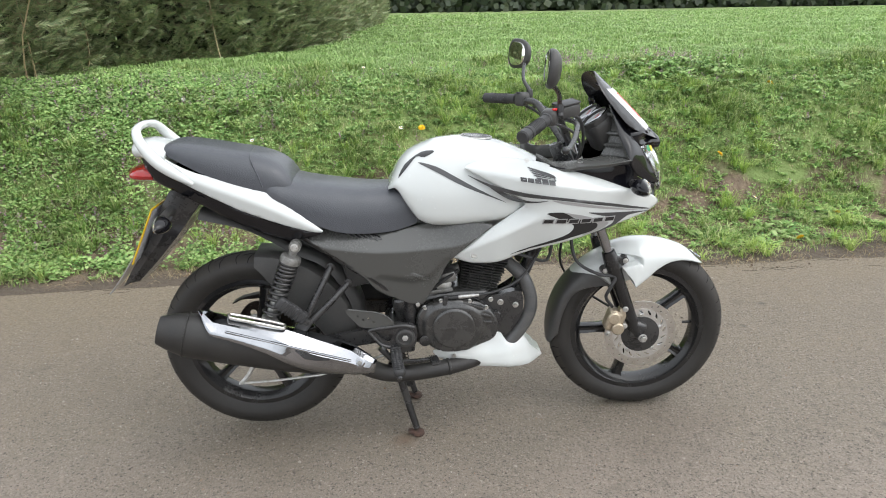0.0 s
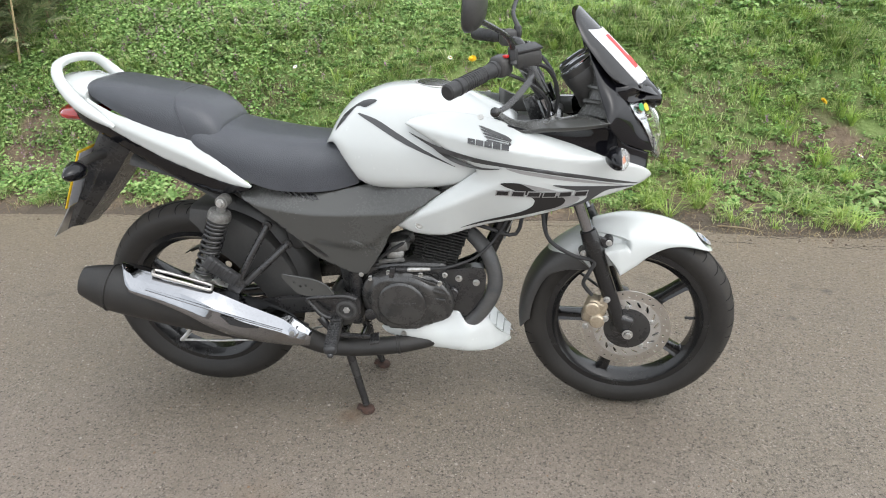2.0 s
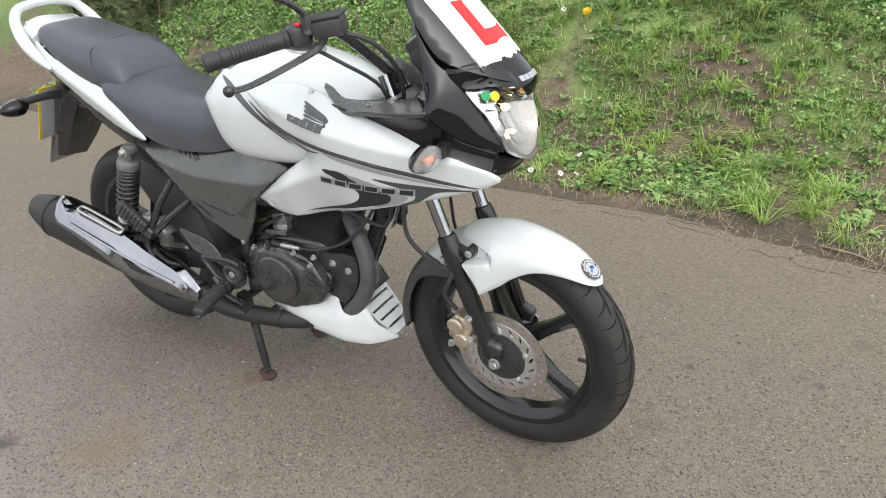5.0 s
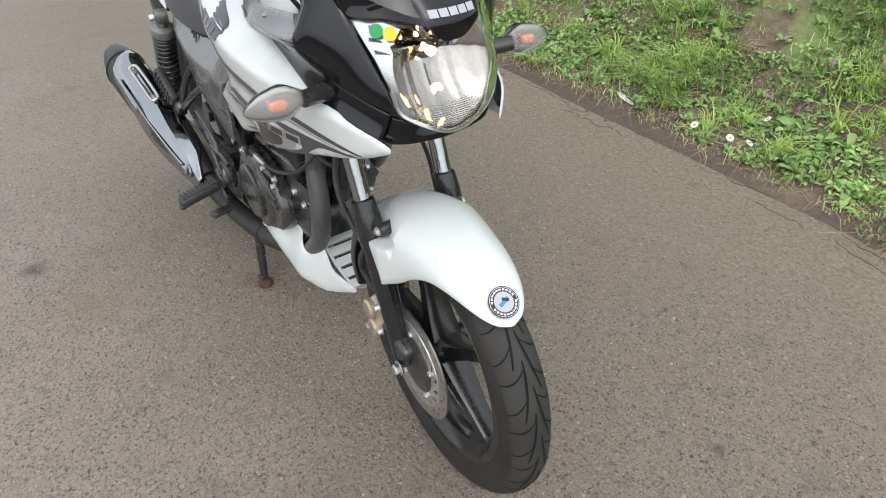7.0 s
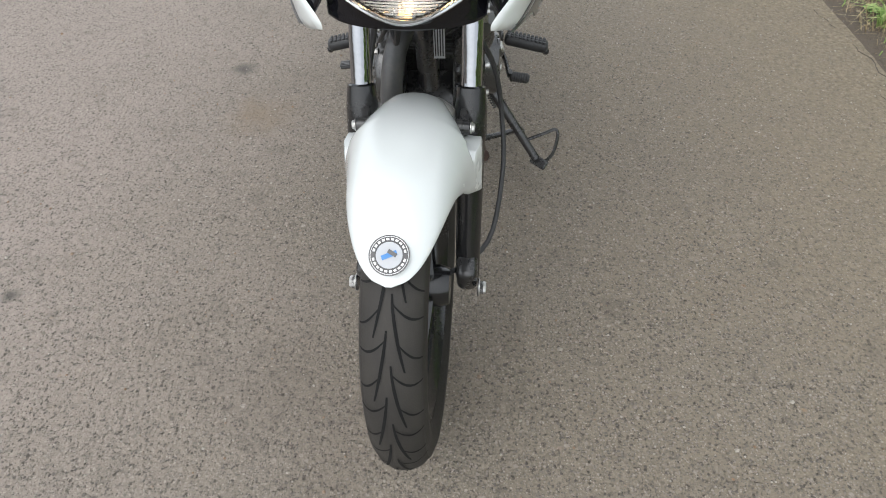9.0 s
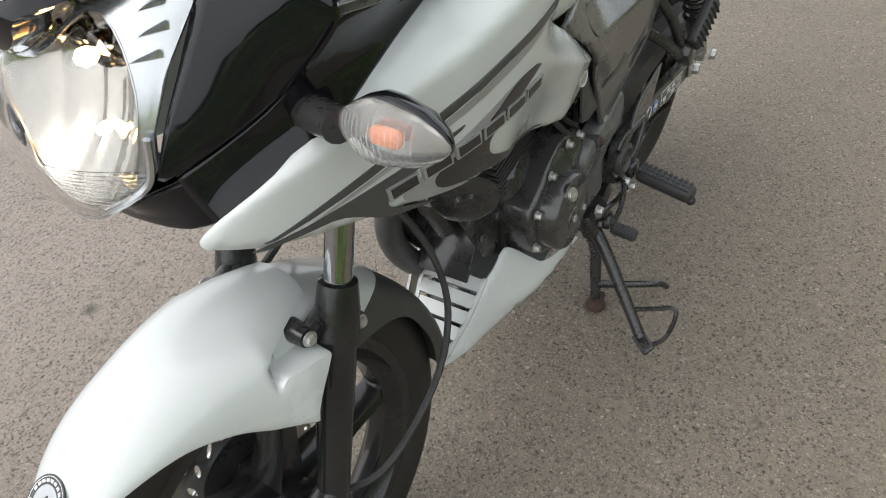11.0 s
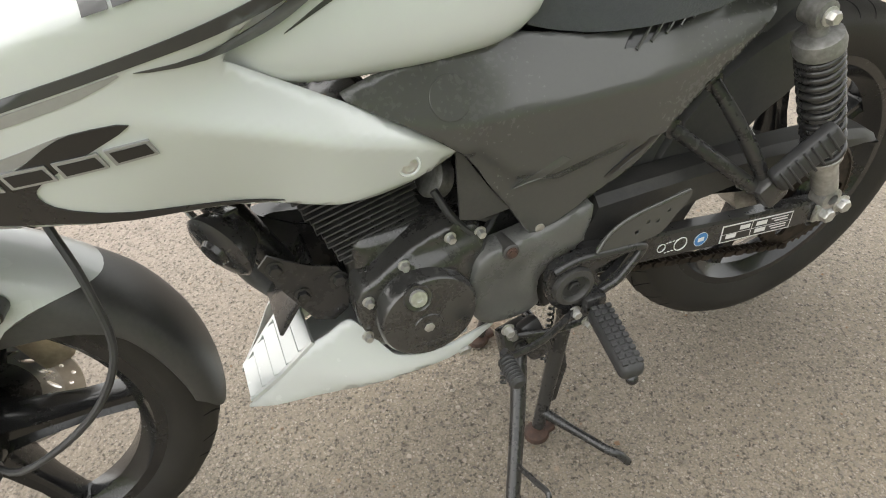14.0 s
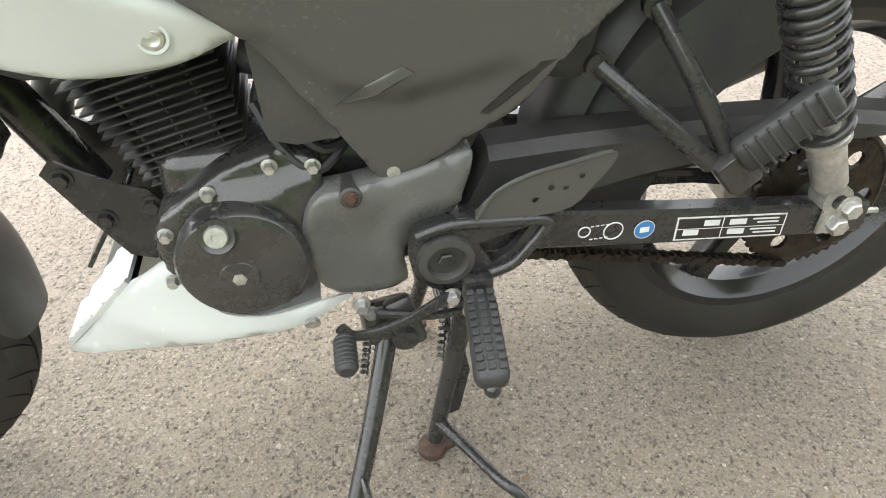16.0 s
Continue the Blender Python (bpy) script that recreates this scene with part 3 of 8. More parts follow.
def cover(x, y):
    """How thickly plants stand at a place, 0 to 1."""
    if y < lane_edge(x) + 0.035:
        return 0.0
    bare = 0.8 * noise.noise((x * 2.6, y * 3.4, 11)) + 0.6 * noise.noise((x * 6, y * 7, 4))
    return step_up(-0.30, 0.10, bare + 0.56 * step_up(1.75, 2.8, y) + 0.03) * (0.35 + 0.65 * step_up(0.0, 0.15, y - lane_edge(x)))


def sow_bank():
    rng = np.random.default_rng(4)
    tufts, low, meadow = [], [], []
    for _ in range(17000):
        x, y = rng.uniform(-3.6, 5.2), rng.uniform(1.45, 3.9)
        if rng.random() > cover(x, y):
            continue
        tall = step_up(0.1, 0.5, noise.noise((x * 2.1, y * 2.1, 21)))
        low.append((x, y, 0.022 + 0.030 * tall, 0.0020, 1.4, 9))
    for _ in range(3000):
        x, y = rng.uniform(-3.2, 5.0), lane_edge(rng.uniform(-3, 5)) + 0.05 + 2.3 * rng.random() ** 0.8
        if y < lane_edge(x) + 0.05 or rng.random() > 0.10 + 0.9 * cover(x, y):
            continue
        lush = step_up(-0.15, 0.45, noise.noise((x * 1.5, y * 1.7, 21)))
        if rng.random() > 0.25 + 0.75 * lush:
            continue
        size = (0.045 + 0.055 * lush) * rng.uniform(0.6, 1.35)
        tufts.append((x, y, size, 0.0017 + 0.008 * size, 1.5, int(24 + 30 * lush)))
    for _ in range(17000):
        y = 3.3 + 9 * rng.random() ** 1.5
        x = rng.uniform(-2.0 - 0.3 * y, 3.0 + 0.75 * y)
        meadow.append((x, y, 0.042 + 0.03 * max(0, noise.noise((x * 1.4, y * 1.4, 2))), 0.0024 + 0.0006 * y, 1.0, 8))
    blades(GRASS, "short bright green grass growing on the bank", "bank_grass", "grass", low, 1)
    blades(GRASS, "taller tufts of green grass on the bank", "grass_tuft", "grass", tufts, 2, 0.012)
    for _ in range(15000):
        y = 9 + 22 * rng.random() ** 1.3
        x = rng.uniform(-1.0 - 0.1 * y, 3.0 + 0.75 * y)
        meadow.append((x, y, 0.05 + 0.05 * max(0, noise.noise((x * 0.9, y * 0.9, 2))), 0.0030 + 0.0007 * y, 1.0, 4))
    stars = []
    for _ in range(900):
        x = rng.uniform(-2.6, 4.9)
        y = lane_edge(x) + 0.10 + 1.7 * rng.random()
        if rng.random() < 0.25 + 0.75 * step_up(-0.6, 1.2, x) and noise.noise((x * 1.3, y * 1.3, 51)) > -0.12:
            stars.append((x, y, rng.uniform(0.06, 0.13), rng.uniform(0.0019, 0.0030), rng.uniform(1.0, 1.9), int(rng.integers(16, 38))))
    blades(FRESH, "yellow-green star-shaped grass tufts on the bank", "star_tuft", "grass", stars, 6, 0.008)
    blades(MEADOW, "pale green meadow grass in the field", "meadow_grass", "grass", meadow, 3)


def leaf_shape(verts, faces, base, way, length, width, droop, up):
    """One pointed leaf: a folded strip from its base along way."""
    side = way.cross(up).normalized()
    k = len(verts)
    for t, w, dz in ((0.0, 0.12, 0.0), (0.30, 0.75, 0.12), (0.68, 1.0, 0.12), (0.90, 0.62, 0.02), (1.0, 0.0, -droop)):
        c = base + way * (length * t) + up * (length * dz)
        if w == 0.0:
            verts.append(tuple(c))
        else:
            verts.append(tuple(c - side * (width * w) + up * (0.12 * width)))
            verts.append(tuple(c + side * (width * w) + up * (0.12 * width)))
    faces += [(k, k + 1, k + 3, k + 2), (k + 2, k + 3, k + 5, k + 4), (k + 4, k + 5, k + 7, k + 6), (k + 6, k + 7, k + 8)]


NETTLES = ((2.0, 3.65), (2.75, 3.5))


def sow_weeds():
    rng = np.random.default_rng(9)
    verts, faces = [], []
    up = Vector((0, 0, 1))
    for _ in range(11000):
        x, y = rng.uniform(-3.2, 4.8), rng.uniform(1.55, 3.3)
        if rng.random() > cover(x, y) + 0.12 or y < lane_edge(x) + 0.06:
            continue
        base = Vector((x, y, land(x, y)))
        size = rng.uniform(0.018, 0.048) * (1.7 if rng.random() < 0.05 else 1.0)
        for k in range(int(rng.integers(6, 13))):
            a = rng.uniform(0, 6.283)
            way = Vector((math.cos(a), math.sin(a), rng.uniform(0.25, 0.9))).normalized()
            leaf_shape(verts, faces, base, way, size * rng.uniform(0.6, 1.2), size * rng.uniform(0.14, 0.24), 0.15, up)
    for _ in range(150):
        x, y = rng.normal(2.62, 0.30), rng.normal(3.1, 0.22)
        base = Vector((x, y, land(x, y) + rng.uniform(0.01, 0.07)))
        for k in range(5):
            a = rng.uniform(0, 6.283)
            way = Vector((math.cos(a), math.sin(a), rng.uniform(0.0, 0.5))).normalized()
            leaf_shape(verts, faces, base, way, rng.uniform(0.035, 0.065), rng.uniform(0.012, 0.018), 0.25, up)
    stuff("broad_weed", verts, faces, WEED, "rosettes of broad dock and dandelion leaves on the bank", "weed")
    verts, faces = [], []
    for _ in range(150000):
        x, y = rng.uniform(-3.6, 4.6), rng.uniform(1.55, 3.6)
        left = step_up(0.6, -1.2, x)
        want = max(0.75 * left, 0.30 * step_up(0.05, 0.35, noise.noise((x * 1.9, y * 1.9, 33))))
        if rng.random() > want * (cover(x, y) + 0.25 * left) or y < lane_edge(x) + 0.08:
            continue
        z = land(x, y) + rng.uniform(0.01, 0.075)
        a, r = rng.uniform(0, 6.283), rng.uniform(0.0045, 0.0095) * (1 + 0.30 * left)
        n = Vector((rng.normal(0, 0.4), rng.normal(-0.25, 0.4), 1)).normalized()
        u = n.cross(Vector((math.cos(a), math.sin(a), 0))).normalized()
        w = n.cross(u)
        k = len(verts)
        for t in range(6):
            b = t * 1.0472
            verts.append(tuple(Vector((x, y, z)) + u * (r * math.cos(b)) + w * (r * math.sin(b) * 0.85)))
        faces.append(tuple(range(k, k + 6)))
    stuff("clover_leaf", verts, faces, WEED, "low clover and ivy-like leaves covering the bank", "weed")
    verts, faces = [], []
    for j in range(1900):
        x, y = rng.uniform(-3.4, 3.6), rng.uniform(1.8, 3.5)
        if j > 1750:
            x, y = rng.normal(NETTLES[j % 2][0], 0.16), rng.normal(NETTLES[j % 2][1], 0.22)
        elif rng.random() > 0.15 + 0.85 * step_up(0.3, -1.4, x):
            continue
        base = Vector((x, y, land(x, y) + rng.uniform(0.05, 0.11)))
        for k in range(9):
            a = rng.uniform(0, 6.283)
            leaf_shape(verts, faces, base + up * (-0.006 * k), Vector((math.cos(a), math.sin(a), -0.2)).normalized(), rng.uniform(0.009, 0.017), 0.005, 0.2, up)
    stuff("dead_nettle", verts, faces, NETTLE, "purple dead-nettle flower heads among the leaves", "weed")
    spots = []
    for _ in range(1500):
        x = rng.uniform(-2.6, 4.4)
        spots.append((x, lane_edge(x) + 0.02 + 1.3 * rng.random() ** 1.6, 0.030 + 0.03 * rng.random(), 0.0012, 2.8, 5))
    blades(DEAD, "dry brown stalks and twigs along the lane's edge", "dry_stalk", "grass", spots, 8)


sow_bank()
sow_weeds()


def build_hedge():
    """Cypress hedge: feathery flat sprays before a dark sheet painted as its inner shade, on a bent line."""
    rng = np.random.default_rng(12)
    line = spline([(-3.15, 1.8), (-2.45, 2.6), (-2.68, 3.6), (-2.2, 4.9), (-1.0, 5.9), (-0.45, 7.4), (-0.3, 11), (0.2, 22)], 10)
    verts, faces, core, cf = [], [], [], []
    up = Vector((0, 0, 1))
    for i in range(len(line) - 1):
        a, b = line[i], line[i + 1]
        way = (b - a).normalized()
        face = Vector((way[1], -way[0]))
        seglen = (b - a).length
        base = land(a[0] - face[0] * 0.3, max(a[1], 1.9))
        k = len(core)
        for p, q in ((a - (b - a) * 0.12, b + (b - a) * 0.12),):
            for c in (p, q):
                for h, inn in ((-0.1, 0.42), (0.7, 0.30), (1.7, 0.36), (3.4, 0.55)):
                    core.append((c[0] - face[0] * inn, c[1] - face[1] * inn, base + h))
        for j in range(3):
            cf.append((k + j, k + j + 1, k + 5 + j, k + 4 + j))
        dense = 560 if i < 60 else 130
        for _ in range(int(dense * seglen / 0.2)):
            t, h = rng.random(), 2.9 * rng.random() ** 1.25
            bulge = 0.20 * noise.noise((a[0] * 1.6 + t, a[1] * 1.6, h * 1.2)) + 0.10 * noise.noise((a[0] * 4, a[1] * 4, h * 3))
            depth = rng.uniform(-0.26, 0.06) + bulge - 0.10 * max(0, 0.35 - h) * 3
            c = a + (b - a) * t + face * depth
            pos = Vector((c[0], c[1], base + h))
            swing = rng.normal(0, 0.6)
            out = Vector((face[0] * math.cos(swing) - face[1] * math.sin(swing), face[1] * math.cos(swing) + face[0] * math.sin(swing), rng.uniform(-0.1, 1.0))).normalized()
            side = out.cross(up).normalized()
            side = (side + up * rng.normal(0, 0.5)).normalized()
            size = rng.uniform(0.07, 0.17)
            for s in range(6):
                o = out * (size * s * 0.17)
                for d in (-1, 1):
                    kk = len(verts)
                    tip = pos + o + side * (d * size * (0.50 - 0.07 * s)) + out * (size * 0.38)
                    verts += [tuple(pos + o), tuple(pos + o + out * size * 0.17), tuple(tip)]
                    faces.append((kk, kk + 1, kk + 2))
    me = bpy.data.meshes.new("hedge")
    me.from_pydata(verts, [], faces)
    me.materials.append(CONIFER)
    hedge = tagged(new("cypress_hedge", me), "tall untrimmed green cypress hedge beside the bank", "hedge", kind="stuff")
    # near-black sheet stands in for the shade between the sprays
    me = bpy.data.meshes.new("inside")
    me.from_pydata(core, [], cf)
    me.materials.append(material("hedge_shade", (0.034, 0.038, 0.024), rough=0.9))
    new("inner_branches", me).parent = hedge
    bm = bmesh.new()
    for _ in range(18):
        c = line[int(rng.integers(2, 40))]
        z = land(c[0], max(c[1], 1.9))
        x, y = c[0] + rng.normal(0, 0.08) - 0.05, c[1] + rng.normal(0, 0.08)
        tube(bm, [(x, y, z - 0.05), (x + rng.normal(0, 0.1), y, z + 0.35), (x + rng.normal(0, 0.25), y + rng.normal(0, 0.15), z + 1.0)], [0.008, 0.006, 0.003], 5, 2)
    part("twig", bm, DEAD, hedge, "bare brown twigs showing through the hedge")


build_hedge()


def build_far_hedge():
    rng = np.random.default_rng(31)
    verts, faces = [], []
    for _ in range(15000):
        x = rng.uniform(-6, 60)
        y = 40 + rng.normal(0, 0.7)
        z = land(x, 40) + 3.2 * rng.random()
        s = rng.uniform(0.10, 0.28)
        a, b = rng.uniform(0, 6.283), rng.uniform(0, 6.283)
        k = len(verts)
        for t in range(4):
            c = a + t * 1.57
            verts.append((x + s * math.cos(c), y + s * 0.5 * math.sin(b + c), z + s * math.sin(c)))
        faces.append((k, k + 1, k + 2, k + 3))
    stuff("distant_hedge", verts, faces, DARKLEAF, "dark hedge line at the far end of the field", "hedge")
    bm = bmesh.new()
    block(bm, (72, 1.0, 3.0), pose(27, 41.3, land(27, 40) + 1.3), 0)
    part("distant_wood", bm, DARKLEAF)
    tagged(bpy.data.objects["distant_wood"], "dark mass of woodland behind the far hedge", "woodland", kind="stuff")


build_far_hedge()

# ---- flowers and litter on the bank ----
PETAL_Y = material("dandelion_petal", (0.80, 0.52, 0.01), rough=0.6)
PETAL_W = material("daisy_petal", (0.80, 0.80, 0.78), rough=0.6)
STALK = material("green_stalk", (0.10, 0.18, 0.05), rough=0.6)
EYE_Y = material("daisy_eye", (0.70, 0.45, 0.03), rough=0.7)


def flower(kind, petal, eye, r, n, layers, label, category):
    """A flower on a stalk, standing at the origin: stalk, petals and eye."""
    root = new(kind)
    bm = bmesh.new()
    tube(bm, [(0, 0, -0.03), (0.006, 0.002, 0.03), (0, -0.004, 0.07)], 0.0016, 6, 3)
    part("stalk", bm, STALK, root)
    bm = bmesh.new()
    for j in range(layers):
        for k in range(n):
            a = 6.283 * (k + 0.5 * j) / n
            d = Vector((math.cos(a), math.sin(a), 0.15 + 0.35 * j))
            s = Vector((-math.sin(a), math.cos(a), 0))
            w, ln = r * 2.2 / n, r * (1 - 0.22 * j)
            c = Vector((0, -0.004, 0.07))
            bm.faces.new([bm.verts.new(c + q) for q in (d * (r * 0.15) - s * w * 0.5, d * (r * 0.15) + s * w * 0.5, d * (ln * 0.85) + s * w, d * ln, d * (ln * 0.85) - s * w)])
    part("petals", bm, petal, root)
    bm = bmesh.new()
    lathe(bm, [(r * 0.32, 0), (r * 0.28, r * 0.16), (r * 0.12, r * 0.24)], (0, -0.004, 0.071), (0, 0, 1), 10)
    part("eye", bm, eye, root)
    return tagged(root, label, category)


def plant_all(first, places, group):
    first["group"] = group
    for k, (x, y) in enumerate(places):
        m = pose(x, y, land(x, y) - 0.012, 36 + 7 * math.sin(k * 2.1), 8 * math.sin(k * 1.3), 50 * k)
        if k == 0:
            first.matrix_basis = m
        else:
            copy_thing(first, m)


plant_all(flower("dandelion", PETAL_Y, PETAL_Y, 0.026, 16, 4, "bright yellow dandelion flower open on the bank", "flower"),
          [(0.630, 2.39), (2.57, 2.27), (3.20, 2.83), (3.19, 1.81), (2.83, 1.51)], "dandelions on the bank")
DAISIES = [(0.642, 1.62), (0.74, 1.63), (0.82, 1.60), (0.87, 1.63), (0.90, 1.68), (0.88, 1.73), (0.86, 1.78), (-0.04, 3.60), (0.19, 3.62), (0.31, 3.52), (0.45, 3.24),
           (-0.55, 3.46), (-0.17, 2.87), (0.08, 3.20), (-0.27, 3.26), (-1.05, 2.86), (-0.78, 2.65), (-0.70, 2.62), (-1.37, 2.35), (-1.87, 2.02), (-1.80, 2.05), (-0.46, 2.39), (0.48, 2.41),
           (2.74, 2.05), (1.75, 2.30), (0.12, 3.32), (0.24, 3.40), (-1.95, 1.78), (-1.82, 1.72)]
plant_all(flower("daisy", PETAL_W, EYE_Y, 0.016, 13, 1, "small white daisy with a yellow eye on the bank", "flower"), DAISIES, "daisies on the bank")


def build_grit():
    rng = np.random.default_rng(77)
    verts, faces = [], []
    for _ in range(8000):
        x, y = rng.uniform(-1.6, 3.0), rng.uniform(-1.6, 1.5)
        if y > lane_edge(x) - 0.03:
            continue
        r = rng.uniform(0.0012, 0.0032) * (2.0 if rng.random() < 0.03 else 1)
        k, a = len(verts), rng.uniform(0, 6.283)
        verts += [(x + r * math.cos(a + t * 1.257) * rng.uniform(0.7, 1.3), y + r * math.sin(a + t * 1.257) * rng.uniform(0.7, 1.3), -0.001) for t in range(5)]
        verts.append((x, y, r * 0.8))
        faces += [(k + t, k + (t + 1) % 5, k + 5) for t in range(5)]
    m = leafy("grit_stone", [(0.12, 0.10, 0.08), (0.28, 0.25, 0.21), (0.36, 0.33, 0.285), (0.20, 0.12, 0.07)], 0.85, 0.0)
    stuff("loose_grit", verts, faces, m, "loose pale grit and chippings on the tarmac", "grit")


build_grit()


def build_crumbs():
    rng = np.random.default_rng(31)
    verts, faces = [], []
    for _ in range(7000):
        x = rng.uniform(-2.2, 3.6)
        y = lane_edge(x) + rng.normal(0.02, 0.07)
        z = land(x, y) if y > lane_edge(x) + 0.01 else -0.004
        r = rng.uniform(0.0018, 0.005) * (2.2 if rng.random() < 0.06 else 1)
        k, a = len(verts), rng.uniform(0, 6.283)
        verts += [(x + r * math.cos(a + t * 1.257) * rng.uniform(0.7, 1.4), y + r * math.sin(a + t * 1.257) * rng.uniform(0.7, 1.4), z - 0.002) for t in range(5)]
        verts.append((x + rng.normal(0, 0.3 * r), y + rng.normal(0, 0.3 * r), z + r * rng.uniform(0.6, 1.1)))
        faces += [(k + t, k + (t + 1) % 5, k + 5) for t in range(5)]
    m = leafy("soil_crumb", [(0.07, 0.052, 0.038), (0.15, 0.115, 0.080), (0.24, 0.20, 0.145), (0.11, 0.07, 0.045)], 0.9, 0.0)
    stuff("soil_crumbs", verts, faces, m, "brown soil crumbs and small stones along the lane's edge", "soil")


build_crumbs()


def twig(points, label):
    bm = bmesh.new()
    tube(bm, points, [0.004] * (len(points) - 1) + [0.0015], 5, 3)
    ob = part("fallen_twig", bm, DEAD)
    return tagged(ob, label, "twig", "twigs at the lane's edge")


twig([(1.02, 1.66, land(1.02, 1.66) + 0.008), (1.12, 1.60, land(1.12, 1.60) + 0.012), (1.2, 1.62, land(1.2, 1.62) + 0.01), (1.33, 1.57, land(1.33, 1.57) + 0.008)], "thin dry brown twig lying on bare soil")
twig([(0.55, 1.62, land(0.55, 1.62) + 0.008), (0.66, 1.585, land(0.66, 1.585) + 0.01), (0.78, 1.60, land(0.78, 1.6) + 0.008)], "thin dry brown twig lying on bare soil")
twig([(1.9, 1.42, land(1.9, 1.42) + 0.01), (2.02, 1.40, land(2.02, 1.4) + 0.012), (2.1, 1.36, land(2.1, 1.36) + 0.01)], "thin dry brown twig lying on bare soil")
bm = bmesh.new()
plate(bm, [(0, 0), (0.05, 0.012), (0.11, 0.0), (0.12, -0.02), (0.06, -0.026), (0.01, -0.02)], 0, 0.002, smooth=3)
bmesh.ops.transform(bm, matrix=pose(0.2, 1.62, land(0.2, 1.62) + 0.012, 82, 6, -12), verts=bm.verts)
tagged(part("litter_scrap", bm, SHEET), "scrap of white litter lying at the bank's foot", "litter")

# ---- the motorcycle: x forward, y to its left, z up; rear axle over x = 0 ----
bike = tagged(new("motorcycle"), "white and black sports commuter motorcycle parked on its centre stand", "motorcycle")
REAR, FRONT = (-0.006, 0.0, 0.331), (1.268, 0.0, 0.297)
STEER_AT, STEER_WAY, STEER = Vector((1.0, 0, 0.88)), Vector((0.36, 0, -1)).normalized(), 3.2


def steered(ob):
    """Turns a part of the front end about the steering head."""
    m = Matrix.Translation(STEER_AT) @ Matrix.Rotation(radians(STEER), 4, STEER_WAY) @ Matrix.Translation(-STEER_AT)
    ob.data.transform(m)
    return ob


def tyre_profile(R, w, rim):
    """Cross-section of a tyre: crown, shoulder, sidewall and bead, as (radius, offset)."""
    half = [(R, 0), (R - 0.002, 0.30 * w), (R - 0.009, 0.62 * w), (R - 0.022, 0.88 * w), (R - 0.036, w), (R - 0.055, 0.97 * w), (rim + 0.008, 0.72 * w), (rim + 0.002, 0.62 * w), (rim - 0.004, 0.60 * w)]
    return half, [(r, -h) for r, h in reversed(half[1:])]


def build_tyre(name, c, R, w, rim, parent, pattern):
    half, other = tyre_profile(R, w, rim)
    bm = bmesh.new()
    lathe(bm, other + half + [(rim - 0.004, 0.3 * w), (rim - 0.004, -0.3 * w)], c, (0, 1, 0), 72, True)
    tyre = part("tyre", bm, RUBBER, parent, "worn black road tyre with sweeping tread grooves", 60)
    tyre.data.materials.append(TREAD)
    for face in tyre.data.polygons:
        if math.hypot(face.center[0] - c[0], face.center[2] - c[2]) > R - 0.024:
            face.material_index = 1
    groove = material("tread_groove_" + name, (0.004, 0.004, 0.004), rough=0.95)
    bm = bmesh.new()
    prof = spline([(h, r) for r, h in (other + half)], 3)

    def at(s, a):
        """A point on the tread: s from -1 to 1 across, a the angle round."""
        best = s * w * 0.96
        r = np.interp(best, [p[0] for p in prof if p[1] > R - 0.04], [p[1] for p in prof if p[1] > R - 0.04])
        return Vector((c[0] + (r + 0.0007) * math.cos(a), c[1] + best, c[2] + (r + 0.0007) * math.sin(a)))

    def cut(line, across, along):
        """A shallow groove along a line of (s, a), wide across the tyre or along its rim."""
        n = len(line) - 1
        rows = []
        for j, (s, a) in enumerate(line):
            slim = 0.35 + 0.65 * math.sin(math.pi * (0.12 + 0.80 * j / n))
            rows.append([bm.verts.new(at(s - across * slim, a - along * slim)), bm.verts.new(at(s + across * slim, a + along * slim))])
        for p, q in zip(rows, rows[1:]):
            bm.faces.new((p[0], q[0], q[1], p[1]))

    turn, pitch = (1 if name == "front" else -1), 2 * math.pi / pattern
    for k in range(pattern):
        for side in (-1, 1):
            a0 = pitch * (k + (0.5 if side > 0 else 0))

            def main(t):
                return side * (0.07 + 0.40 * t ** 1.4), a0 - turn * 1.12 * pitch * t

            cut([main(j / 9) for j in range(10)], 0.052, 0.0)
            for t0, fall, rise in ((0.12, 0.30, 0.10), (0.62, 0.26, 0.0)):
                s0, b0 = main(t0)
                cut([(s0 + (side * 0.95 - s0) * t, b0 - turn * pitch * (fall * math.sin(0.5 * math.pi * t) - rise * t * t)) for t in (j / 8 for j in range(9))], 0.0, 0.0068)
    part("tread_groove", bm, groove, tyre)
    return tyre


